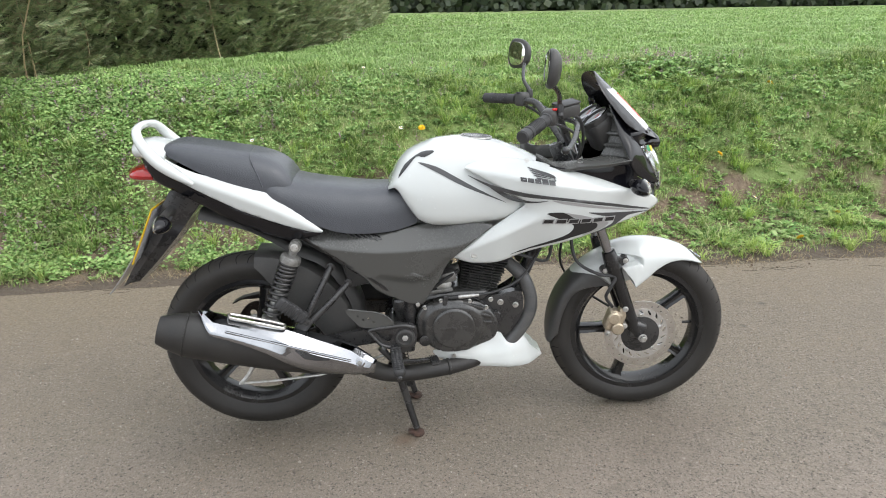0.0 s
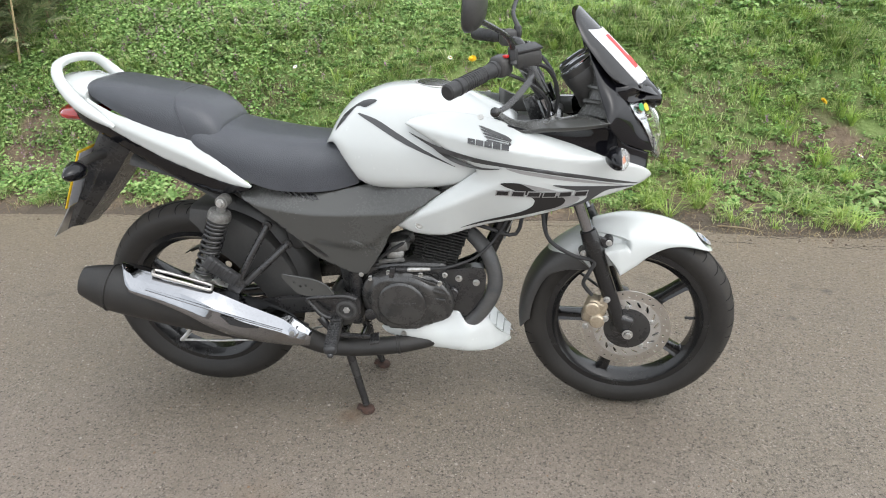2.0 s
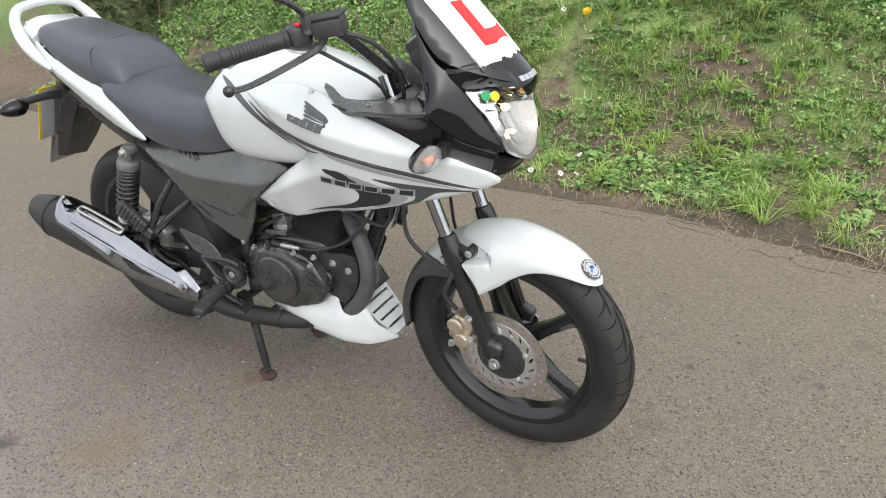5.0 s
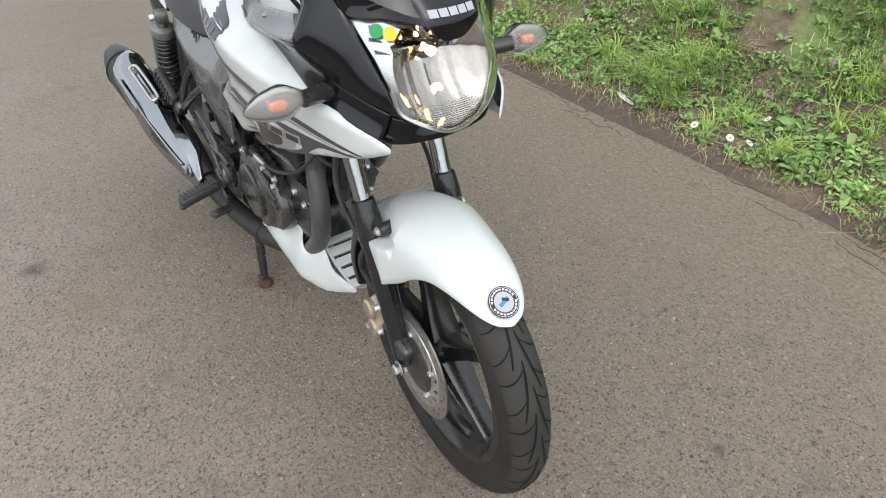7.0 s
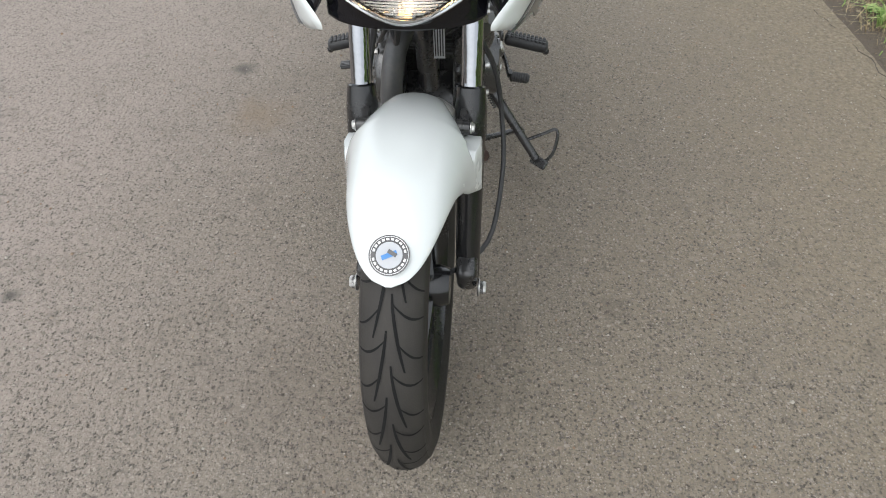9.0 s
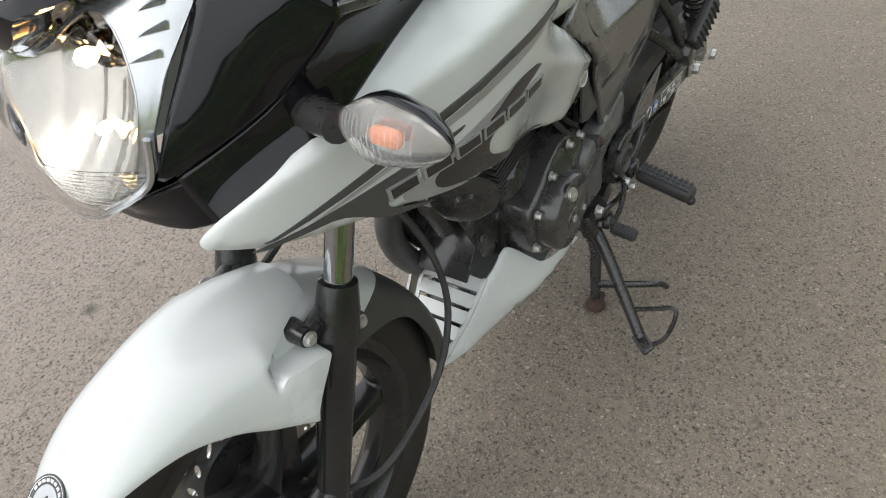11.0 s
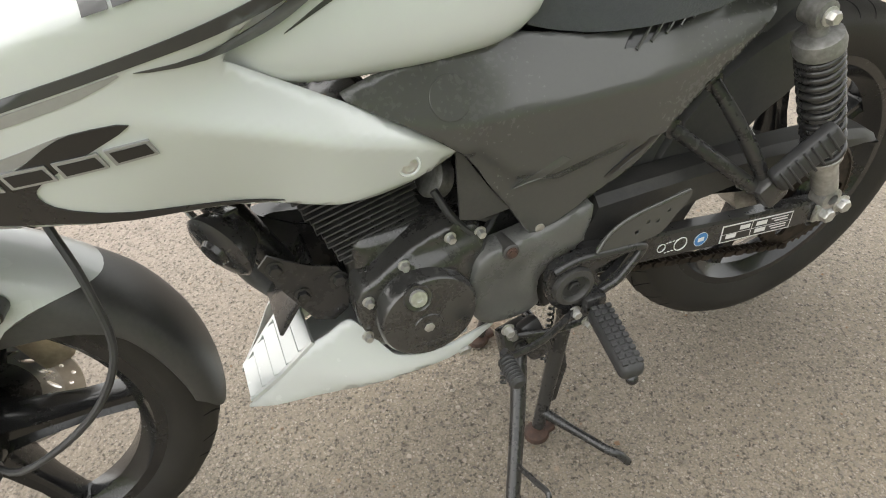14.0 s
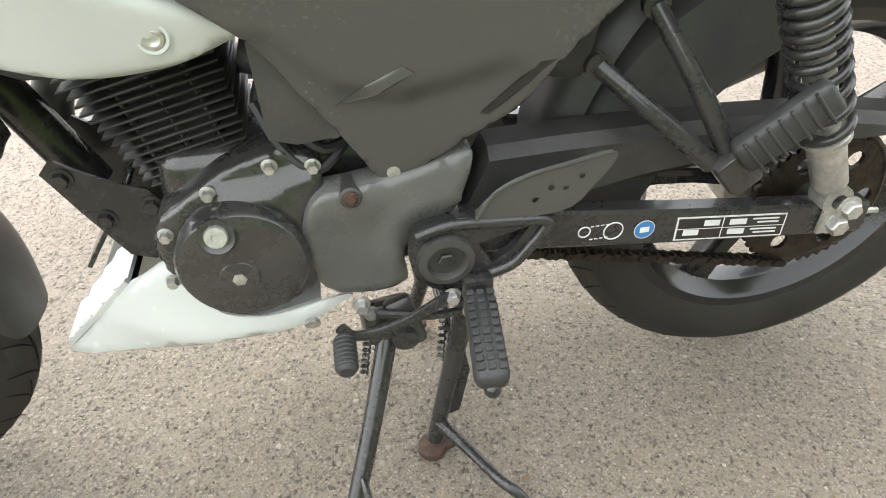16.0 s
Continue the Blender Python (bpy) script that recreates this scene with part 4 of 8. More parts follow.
def build_rim(name, c, rim, w, base, parent):
    """A five-spoke cast wheel: rim, hub and spokes."""
    bm = bmesh.new()
    prof = [(rim + 0.012, w), (rim + 0.012, w - 0.004), (rim - 0.002, w - 0.007), (rim - 0.004, 0.6 * w), (rim - 0.016, 0.25 * w), (rim - 0.016, -0.25 * w), (rim - 0.004, -0.6 * w), (rim - 0.002, -w + 0.007), (rim + 0.012, -w + 0.004), (rim + 0.012, -w), (rim - 0.005, -w), (rim - 0.012, -w + 0.010), (rim - 0.024, -0.45 * w), (rim - 0.026, 0), (rim - 0.024, 0.45 * w), (rim - 0.012, w - 0.010), (rim - 0.005, w)]
    lathe(bm, prof, c, (0, 1, 0), 72, True)
    wheel = part("front_wheel" if name == "front" else "rear_wheel", bm, WHEEL, parent, "black five-spoke cast alloy wheel", 30)
    bm = bmesh.new()
    lathe(bm, [(0.012, -0.055), (0.03, -0.055), (0.034, -0.04), (0.036, 0.04), (0.03, 0.055), (0.012, 0.055)], c, (0, 1, 0), 32)
    part("hub", bm, WHEEL, wheel)
    for k in range(5):
        a = radians(base + 72 * k)
        m = Matrix.Translation(c) @ Matrix.Rotation(-a, 4, "Y")
        bm = bmesh.new()
        rings = []
        for r, wid, th in ((0.028, 0.026, 0.030), (0.07, 0.0175, 0.026), (0.13, 0.014, 0.020), (rim - 0.03, 0.0165, 0.018), (rim - 0.018, 0.024, 0.018)):
            pts = [(-wid, -th * 0.6), (-wid * 0.8, -th), (-wid * 0.3, -th * 0.72), (wid * 0.3, -th * 0.72), (wid * 0.8, -th), (wid, -th * 0.6), (wid, th * 0.6), (wid * 0.8, th), (wid * 0.3, th * 0.72), (-wid * 0.3, th * 0.72), (-wid * 0.8, th), (-wid, th * 0.6)]
            rings.append([bm.verts.new(m @ Vector((r, y, z))) for z, y in pts])
        skin(bm, rings)
        part("spoke", bm, WHEEL, wheel, crease=25)
    bm = bmesh.new()
    va = radians(base + 36 + 72)
    tube(bm, [Vector(c) + Vector((math.cos(va), 0, math.sin(va))) * (rim - 0.016), Vector(c) + Vector((math.cos(va), 0, math.sin(va))) * (rim - 0.05)], 0.0045, 8, 1)
    part("valve", bm, GRIP, wheel)
    return wheel


def build_disc(c, parent):
    """Drilled front brake disc on a black carrier."""
    y = -0.068
    holes = [circle(c[0] + (0.1095 - 0.008 * (k % 2)) * math.cos(2 * math.pi * k / 36), c[2] + (0.1095 - 0.008 * (k % 2)) * math.sin(2 * math.pi * k / 36), 0.0033, 8) for k in range(36)]
    bm = plate(bmesh.new(), circle(c[0], c[2], 0.119, 72), y - 0.002, y + 0.002, holes + [circle(c[0], c[2], 0.0925, 60)])
    disc = steered(part("brake_disc", bm, DISC, parent, "drilled steel front brake disc with light rust"))
    slots = []
    for k in range(18):
        a = 2 * math.pi * (k + 0.5) / 18
        slot = []
        for j in range(12):
            b = 2 * math.pi * j / 12
            u, v = 0.0115 * math.cos(b), 0.0034 * math.sin(b)
            t = a + 0.85
            slot.append((c[0] + 0.080 * math.cos(a) + u * math.cos(t) - v * math.sin(t), c[2] + 0.080 * math.sin(a) + u * math.sin(t) + v * math.cos(t)))
        slots.append(slot)
    bm = plate(bmesh.new(), circle(c[0], c[2], 0.0925, 60), y - 0.0028, y + 0.0012, slots + [circle(c[0], c[2], 0.058, 36)])
    steered(part("disc_web", bm, WEB, disc, "bright slotted inner band of the disc"))
    bm = bmesh.new()
    lathe(bm, [(0.03, -0.012), (0.064, -0.004), (0.064, 0.004), (0.03, 0.012)], (c[0], y, c[2]), (0, 1, 0), 40)
    steered(part("disc_carrier", bm, SATIN, disc))
    for k in range(5):
        a = 2 * math.pi * k / 5 + 0.35
        bm = hexbolt(bmesh.new(), (c[0] + 0.069 * math.cos(a), y - 0.002, c[2] + 0.069 * math.sin(a)), (0, -1, 0), 0.006, 0.006)
        steered(part("disc_bolt", bm, STEEL, disc))


front = build_rim("front", FRONT, 0.216, 0.034, -107, bike)
build_tyre("front", FRONT, 0.297, 0.045, 0.216, front, 20)
build_disc(FRONT, front)
for ob in (front, *[o for o in front.children_recursive if o.name.split(".")[0] in ("tyre", "tread_groove", "hub", "spoke", "valve")]):
    steered(ob)
rear = build_rim("rear", REAR, 0.216, 0.038, -66, bike)
build_tyre("rear", REAR, 0.308, 0.052, 0.216, rear, 20)
bm = lathe(bmesh.new(), [(0.03, -0.04), (0.075, -0.04), (0.082, -0.03), (0.082, 0.02), (0.06, 0.03)], REAR, (0, 1, 0), 40)
part("brake_drum", bm, CASTING, rear, "dull aluminium rear drum brake hub")
teeth = []
for k in range(44 * 2):
    a, r = 2 * math.pi * k / 88, 0.098 if k % 2 else 0.091
    teeth.append((REAR[0] + r * math.cos(a), REAR[2] + r * math.sin(a)))
bm = plate(bmesh.new(), teeth, 0.088, 0.094, [circle(REAR[0] + 0.066 * math.cos(k * 1.0472), REAR[2] + 0.066 * math.sin(k * 1.0472), 0.012, 12) for k in range(6)])
part("sprocket", bm, CHAIN, rear, "toothed steel rear sprocket")
bm = lathe(bmesh.new(), [(0.02, 0.03), (0.055, 0.04), (0.058, 0.085), (0.03, 0.1)], REAR, (0, 1, 0), 32)
part("sprocket_carrier", bm, SATIN, rear)

# ---- fork, front mudguard, brake ----


def fork_x(z):
    return 1.148 - (z - 0.59) * 0.36


for s in (-1, 1):
    y = 0.083 * s
    bm = tube(bmesh.new(), [(fork_x(0.95), y, 0.95), (fork_x(0.57), y, 0.57)], 0.0155, 20, 1)
    leg = steered(part("fork_stanchion", bm, CHROME, bike, "bright chrome fork tube"))
    bm = lathe(bmesh.new(), [(0.016, 0.014), (0.021, 0.012), (0.0225, 0.0), (0.0235, -0.012), (0.0245, -0.02), (0.0245, -0.06), (0.0225, -0.07), (0.0215, -0.16), (0.020, -0.26), (0.020, -0.30), (0.014, -0.315)], (fork_x(0.59), y, 0.59), (-0.36, 0, 1), 24)
    low = steered(part("fork_slider", bm, WHEEL, bike, "black fork lower leg with stone chips"))
    bm = bmesh.new()
    block(bm, (0.05, 0.034, 0.06), pose(fork_x(0.33) + 0.012, y, 0.32, 0, 20, 0), 0.012, 3)
    hexbolt(bm, (FRONT[0], y + 0.018 * s, FRONT[2]), (0, s, 0), 0.011, 0.012)
    steered(part("axle_clamp", bm, SATIN, low))
    bm = bmesh.new()
    hexbolt(bm, (FRONT[0], y + 0.02 * s, FRONT[2]), (0, s, 0), 0.011, 0.012)
    steered(part("axle_nut", bm, STEEL, low))

bm = bmesh.new()
block(bm, (0.05, 0.21, 0.03), pose(fork_x(0.885), 0, 0.885, 0, 20, 0), 0.01, 3)
block(bm, (0.045, 0.2, 0.026), pose(fork_x(0.73), 0, 0.73, 0, 20, 0), 0.01, 3)
tube(bm, [(fork_x(0.9) - 0.035, 0, 0.9), (fork_x(0.70) - 0.035, 0, 0.70)], 0.026, 16, 1)
steered(part("triple_clamp", bm, SATIN, bike, "black steering yoke holding the fork tubes"))
for s in (-1, 0, 1):
    bm = bmesh.new()
    lathe(bm, [(0.018, 0), (0.018, 0.006), (0.012, 0.008), (0.012, 0.016), (0.009, 0.018)], (fork_x(0.9) - (0.036 if s == 0 else 0), 0.083 * s, 0.899), (-0.36, 0, 1), 6 if s == 0 else 16)
    steered(part("clamp_nut", bm, STEEL, bpy.data.objects["triple_clamp"]))


def arch(bm, stations, thick=0.003, seg=14):
    """A mudguard: cross-sections (x, z of the crown, half width, depth of the skirt, flatness) swept over the wheel."""
    rings = []
    n = len(stations)
    path = spline([(s[0], s[1]) for s in stations], 5)
    half, deep, flat = along([s[2] for s in stations], 5), along([s[3] for s in stations], 5), along([s[4] for s in stations], 5)
    for i, p in enumerate(path):
        a, b = path[max(i - 1, 0)], path[min(i + 1, len(path) - 1)]
        way = (b - a).normalized()
        down = Vector((way[1], -way[0]))
        outer, inner = [], []
        for k in range(seg + 1):
            t = -1 + 2 * k / seg
            y = half[i] * (abs(t) ** flat[i] if t else 0) * (1 if t > 0 else -1)
            d = deep[i] * abs(t) ** 3.2
            outer.append(bm.verts.new((p[0] + down[0] * d, y, p[1] + down[1] * d)))
            inner.append(bm.verts.new((p[0] + down[0] * (d + thick * (1 - abs(t) ** 3)), y * (1 - thick / max(half[i], 0.01)), p[1] + down[1] * (d + thick * (1 - abs(t) ** 3)))))
        rings.append(outer + inner[::-1])
    skin(bm, rings)
    return bm


def wheel_shell(stations, end, first, profile, seg=14, thick=0.003):
    """A guard round the front wheel: profile(angle) gives (half width, radius) pairs from crown to rim, end(q) the last angle for each of them."""
    bm = bmesh.new()
    rows = []
    for i in range(stations + 1):
        row = []
        for k in range(-seg, seg + 1):
            q = abs(k) / seg
            deg = first + (end(q) - first) * i / stations
            y, r = profile(deg, q)
            row.append((deg, y * (1 if k >= 0 else -1), r))
        rows.append(row)
    place = lambda deg, y, r: (FRONT[0] + r * math.cos(radians(deg)), y, FRONT[2] + r * math.sin(radians(deg)))
    out = [[bm.verts.new(place(*p)) for p in row] for row in rows]
    inn = [[bm.verts.new(place(p[0], p[1] * (1 - thick / max(0.01, abs(p[1]))) if abs(p[1]) > 0.02 else p[1] * 0.9, p[2] - thick)) for p in row] for row in rows]
    skin(bm, [o + i[::-1] for o, i in zip(out, inn)])
    return bm


def front_profile(deg, q):
    """Crown to rim of the front half: rounded ahead; behind, a recess for the fork lugs above a squared tab."""
    crown = 0.309 + 0.011 * step_up(47, 66, deg)
    half = curve(deg, [(46.5, 0.004), (48, 0.022), (52, 0.040), (58, 0.054), (66, 0.066), (76, 0.077), (88, 0.090), (100, 0.104)])
    rim = curve(deg, [(46.5, 0.308), (52, 0.302), (60, 0.292), (70, 0.273), (80, 0.239), (88, 0.209), (95, 0.195), (103, 0.184)])

    def base(p):
        a = p * math.pi / 2
        return half * math.sin(a) ** (1.05 - 0.12 * step_up(64, 88, deg)), rim + (crown - rim) * max(0, math.cos(a)) ** (1.10 - 0.48 * step_up(62, 92, deg))

    y0, r0 = base(q)
    if deg < 91:
        return y0, r0
    u = min(max((deg - 93) / 17, 0), 1)
    ya, ra = 0.082 - 0.036 * u, 0.280 + 0.022 * u
    if q <= 0.66:
        ye, re = base(0.66)
        y1, r1 = y0 * ya / ye, crown + (r0 - crown) * (crown - ra) / (crown - re)
    else:
        qs = [0.66, 0.70, 0.76, 0.82, 0.86, 0.90, 0.94, 1]
        y1 = np.interp(q, qs, [ya, min(ya - 0.004, 0.070), 0.062 - 0.008 * u, 0.070, half * 0.965, half * 0.985, half * 0.995, half])
        r1 = np.interp(q, qs, [ra, ra - 0.004, 0.268, 0.2625, 0.2605, 0.254, 0.228, rim])
    t = step_up(91.5, 95.5, deg)
    return y0 + (y1 - y0) * t, r0 + (r1 - r0) * t


guard = steered(part("front_mudguard", wheel_shell(110, lambda q: 110 - 3.0 * step_up(0.66, 0.76, q) - 6.5 * step_up(0.88, 1.0, q), 46.5, front_profile, 50), WHITE, bike, "glossy white front mudguard over the front wheel", 50))
steered(part("rear_dome", wheel_shell(20, lambda q: 137 - 17 * q ** 1.6, 97, lambda deg, q: (0.070 * math.sin(q * math.pi / 2) ** 0.8, 0.204 + 0.107 * max(0, math.cos(q * math.pi / 2)) ** 0.5), 14), WHITE, guard, "white inner dome behind the fork", 50))
steered(part("rear_flap", wheel_shell(30, lambda q: 187 - 8 * q ** 3, 112, lambda deg, q: ((0.066 - 0.010 * step_up(165, 187, deg)) * math.sin(q * math.pi / 2) ** 0.8, 0.308 - (0.105 - 0.072 * step_up(115, 150, deg)) * (1 - max(0, math.cos(q * math.pi / 2)) ** 0.6)), 12), MATT, guard, "black plastic rear half of the mudguard", 50))
for s in (-1, 1):
    for (x, y, z), root in (((1.201, 0.087, 0.567), 0.052), ((1.136, 0.092, 0.536), 0.066)):
        bm = tube(bmesh.new(), [(x, root * s, z), (x, (y - 0.004) * s, z)], [0.014, 0.011], 16, 2)
        block(bm, (0.05, 0.014, 0.026), pose(x * 0.5 + 0.5 * fork_x(z), (y - 0.012) * s, z, 0, 20, 0), 0.005)
        lug = steered(part("mudguard_lug", bm, SATIN, guard))
        steered(part("lug_bolt", hexbolt(bmesh.new(), (x, (y - 0.002) * s, z), (0.1, s, 0), 0.0065, 0.006), STEEL, lug))
STICK_WAY = Vector((math.cos(radians(53.6)), 0, math.sin(radians(53.6))))
STICK_AT = Vector(FRONT) + STICK_WAY * 0.3155
bm = lathe(bmesh.new(), [(0.0, -0.001), (0.0255, -0.001), (0.0255, 0.0005), (0.0, 0.0006)], STICK_AT, STICK_WAY, 32)
badge = steered(part("round_sticker", bm, BLACKVINYL, guard, "round black and white dealer sticker"))
bm = lathe(bmesh.new(), [(0.0, 0), (0.0165, 0), (0.0165, 0.0011), (0.0, 0.0012)], STICK_AT, STICK_WAY, 28)
steered(part("sticker_centre", bm, PLATEBACK, badge))
bm = ring(bmesh.new(), STICK_AT, STICK_WAY, 0.0235, 0.0007, 32, 5)
steered(part("sticker_rim", bm, PRINT, badge))
for k in range(22):
    a = 2 * math.pi * k / 22
    if k in (0, 11):
        continue
    m = turn_to(STICK_AT, STICK_WAY) @ Matrix.Rotation(a, 4, "Z")
    steered(part("sticker_mark", block(bmesh.new(), (0.0026, 0.0036, 0.0014), m @ Matrix.Translation((0.02, 0, 0.0006)), 0), PRINT, badge))
m = turn_to(STICK_AT, STICK_WAY)
steered(part("sticker_mark", block(bmesh.new(), (0.02, 0.006, 0.0018), m @ Matrix.Rotation(0.4, 4, "Z") @ Matrix.Translation((0.0, 0, 0.0008)), 0), BLUE, badge))
steered(part("sticker_mark", block(bmesh.new(), (0.012, 0.005, 0.0019), m @ Matrix.Rotation(-0.5, 4, "Z") @ Matrix.Translation((0.002, 0.004, 0.001)), 0), BLACKVINYL, badge))

bm = bmesh.new()
block(bm, (0.05, 0.05, 0.075), pose(1.172, -0.078, 0.36, 0, 18, 0), 0.012, 3)
lathe(bm, [(0.02, 0), (0.021, 0.012), (0.017, 0.016)], (1.168, -0.098, 0.375), (0, -1, 0), 20)
lathe(bm, [(0.02, 0), (0.021, 0.012), (0.017, 0.016)], (1.182, -0.098, 0.337), (0, -1, 0), 20)
block(bm, (0.03, 0.03, 0.06), pose(1.195, -0.085, 0.375, 0, 18, 0), 0.006)
caliper = steered(part("brake_caliper", bm, GOLD, bike, "bronze two-piston front brake caliper"))
for x, z in ((1.205, 0.405), (1.152, 0.318), (1.205, 0.345)):
    steered(part("caliper_bolt", hexbolt(bmesh.new(), (x, -0.103, z), (0, -1, 0), 0.007, 0.01), STEEL, caliper))
bm = tube(bmesh.new(), [(1.165, -0.09, 0.41), (1.14, -0.10, 0.45), (1.155, -0.105, 0.49), (1.165, -0.10, 0.52), (1.11, -0.095, 0.53), (1.04, -0.09, 0.58), (1.025, -0.07, 0.68), (1.03, -0.06, 0.80)], 0.0055, 8, 5)
steered(part("brake_hose", bm, GRIP, caliper, "black rubber brake hose"))
bm = tube(bmesh.new(), [(1.255, 0.05, 0.31), (1.19, 0.115, 0.33), (1.09, 0.135, 0.40), (1.035, 0.13, 0.48), (1.032, 0.115, 0.57), (1.052, 0.08, 0.66), (1.06, 0.05, 0.78)], 0.0045, 8, 5)
steered(part("speedometer_cable", bm, GRIP, bike, "thin black speedometer cable looping to the front hub"))

# ---- bodywork ----


def fairing_y(x, z):
    base = curve(x, [(0.60, 0.135), (0.64, 0.146), (0.70, 0.167), (0.80, 0.196), (0.93, 0.221), (1.03, 0.211), (1.13, 0.183), (1.21, 0.155), (1.25, 0.136), (1.285, 0.107)])
    line = 0.905 - (x - 0.69) * 0.195
    up = max(0, z - line)
    low = max(0, line - z)
    tuck = step_up(0.76, 0.95, x)
    ridge = 0.636 + (x - 0.64) * 0.46
    rear = step_up(0.84, 0.75, z) * step_up(0.99, 0.82, x)
    return base - 1.35 * up - tuck * (0.06 * low + 0.75 * low * low) - rear * (0.70 * max(0, z - ridge) + 0.30 * max(0, ridge - z))


FAIR_LOW = [(0.634, 0.631), (0.660, 0.620), (0.703, 0.609), (0.772, 0.612), (0.876, 0.641), (0.979, 0.672), (1.10, 0.705), (1.20, 0.730), (1.255, 0.745), (1.283, 0.756)]
FAIR_TOP = [(1.283, 0.756), (1.281, 0.768), (1.247, 0.793), (1.16, 0.827), (1.067, 0.860), (0.967, 0.893), (0.902, 0.912), (0.829, 0.924), (0.772, 0.926), (0.70, 0.915), (0.680, 0.905)]
FAIR_REAR = [(0.680, 0.905), (0.72, 0.884), (0.79, 0.846), (0.838, 0.815), (0.856, 0.792)]
FAIR_WING = [(0.856, 0.792), (0.822, 0.764), (0.755, 0.719), (0.69, 0.672), (0.634, 0.631)]
FAIRING = [tuple(p) for run in (FAIR_LOW, FAIR_TOP, FAIR_REAR, FAIR_WING) for p in spline(run, 4)[:-1]]


def on_fairing(outline, side, mat, parent, label="", lift=0.0009, name="stripe", smooth=3):
    bm = sheet(bmesh.new(), outline, lambda x, z: side * (fairing_y(x, z) + lift), lambda x, z: side * (fairing_y(x, z) - 0.001), (), 0.016, 0, smooth)
    return part(name, bm, mat, parent, label, 60)


for s in (-1, 1):
    bm = sheet(bmesh.new(), FAIRING, lambda x, z: s * fairing_y(x, z), lambda x, z: s * (fairing_y(x, z) - 0.006), (), 0.009, 0.0022, 1)
    fairing = part("side_fairing", bm, WHITE, bike, "glossy white side fairing with dark stripes", 70)
    shift = 0.02 if s > 0 else 0.0
    on_fairing([(0.690, 0.886), (0.748, 0.861), (0.805, 0.845), (0.861, 0.832), (0.930, 0.821), (1.009, 0.807), (1.114, 0.784), (1.251, 0.748), (1.187, 0.758), (1.113, 0.775), (1.008, 0.798), (0.928, 0.812), (0.854, 0.820), (0.801, 0.834), (0.746, 0.854)], s, STRIPE, fairing, "long dark stripe along the fairing", 0.0016)
    on_fairing([(0.735, 0.866), (0.785, 0.840), (0.825, 0.818), (0.870, 0.806), (0.919, 0.808), (0.868, 0.800), (0.818, 0.807), (0.780, 0.829)], s, STRIPE, fairing, "", 0.0014)
    on_fairing([(0.930, 0.810), (1.031, 0.791), (1.120, 0.770), (1.215, 0.748), (1.120, 0.764), (1.030, 0.782), (0.960, 0.797)], s, SILVER, fairing, "thin silver stripe", 0.0010)
    on_fairing([(x + shift, z) for x, z in [(0.958, 0.771), (0.994, 0.763), (1.036, 0.752), (1.102, 0.728), (1.102, 0.715), (1.076, 0.703), (1.022, 0.690), (1.058, 0.706), (1.072, 0.723), (1.040, 0.738), (1.002, 0.750)]], s, SILVER, fairing, "silver-grey curved stripe", 0.0010)
    on_fairing([(x + shift, z) for x, z in [(1.040, 0.764), (1.112, 0.755), (1.240, 0.743), (1.179, 0.740), (1.152, 0.728), (1.123, 0.710), (1.070, 0.696), (1.116, 0.716), (1.125, 0.730), (1.111, 0.740), (1.073, 0.752)]], s, STRIPE, fairing, "dark stripe running out to the nose", 0.0014)
    on_fairing([(x + shift, z) for x, z in [(0.915, 0.769), (0.956, 0.771), (0.979, 0.762), (1.003, 0.748), (1.063, 0.730), (1.071, 0.715), (1.052, 0.702), (0.993, 0.686), (0.915, 0.662), (0.812, 0.635), (0.916, 0.670), (0.981, 0.698), (0.998, 0.718), (0.990, 0.732), (0.960, 0.747)]], s, BLACKVINYL, fairing, "black swoosh decal", 0.0018)
    for k in range(6):
        x, z = shift + 0.902 + 0.0378 * k, 0.7365 - 0.0016 * k
        on_fairing([(x, z), (x + 0.033, z - 0.001), (x + 0.037, z + 0.015), (x + 0.004, z + 0.016)], s, SILVER, fairing, "silver-edged model badge block", 0.0034, "badge_block", 1)
        on_fairing([(x + 0.003, z + 0.0025), (x + 0.0305, z + 0.0015), (x + 0.0335, z + 0.0125), (x + 0.0065, z + 0.0135)], s, BLACKVINYL, fairing, "", 0.0040, "badge_core", 1)
    for k in range(5):
        a0, a1 = 0.868 + 0.0045 * k, 0.902 - 0.0062 * k
        on_fairing([(a0, a1), (a0 + 0.002, a1 - 0.004), (0.925 + 0.004 * k, 0.8785 - 0.003 * k), (0.942 - 0.002 * k, 0.872 - 0.002 * k), (0.935, 0.879 - 0.003 * k), (0.915, 0.887 - 0.004 * k)], s, STRIPE, fairing, "grey wing-shaped badge slat", 0.0026, "wing_badge", 2)
    for k in range(5):
        x, z = 0.838 + 0.0202 * k, 0.8695 - 0.0030 * k
        on_fairing([(x, z), (x + 0.0175, z - 0.0026), (x + 0.0175, z + 0.0084), (x, z + 0.0110)], s, STRIPE, fairing, "dark maker's badge block", 0.0034, "badge_bar", 1)
    p = (0.703, s * (fairing_y(0.703, 0.637) - 0.0005), 0.637)
    part("fairing_screw", lathe(bmesh.new(), [(0.009, 0), (0.009, 0.0014), (0.006, 0.0024), (0.0035, 0.0012), (0.0, 0.001)], p, (0, s, 0), 20), STEEL, fairing, "cross-head steel screw")
    part("screw_collar", ring(bmesh.new(), p, (0, s, 0), 0.0115, 0.002, 24, 6), WHITE, fairing)
    p = (0.865, s * (fairing_y(0.865, 0.917) - 0.001), 0.917)
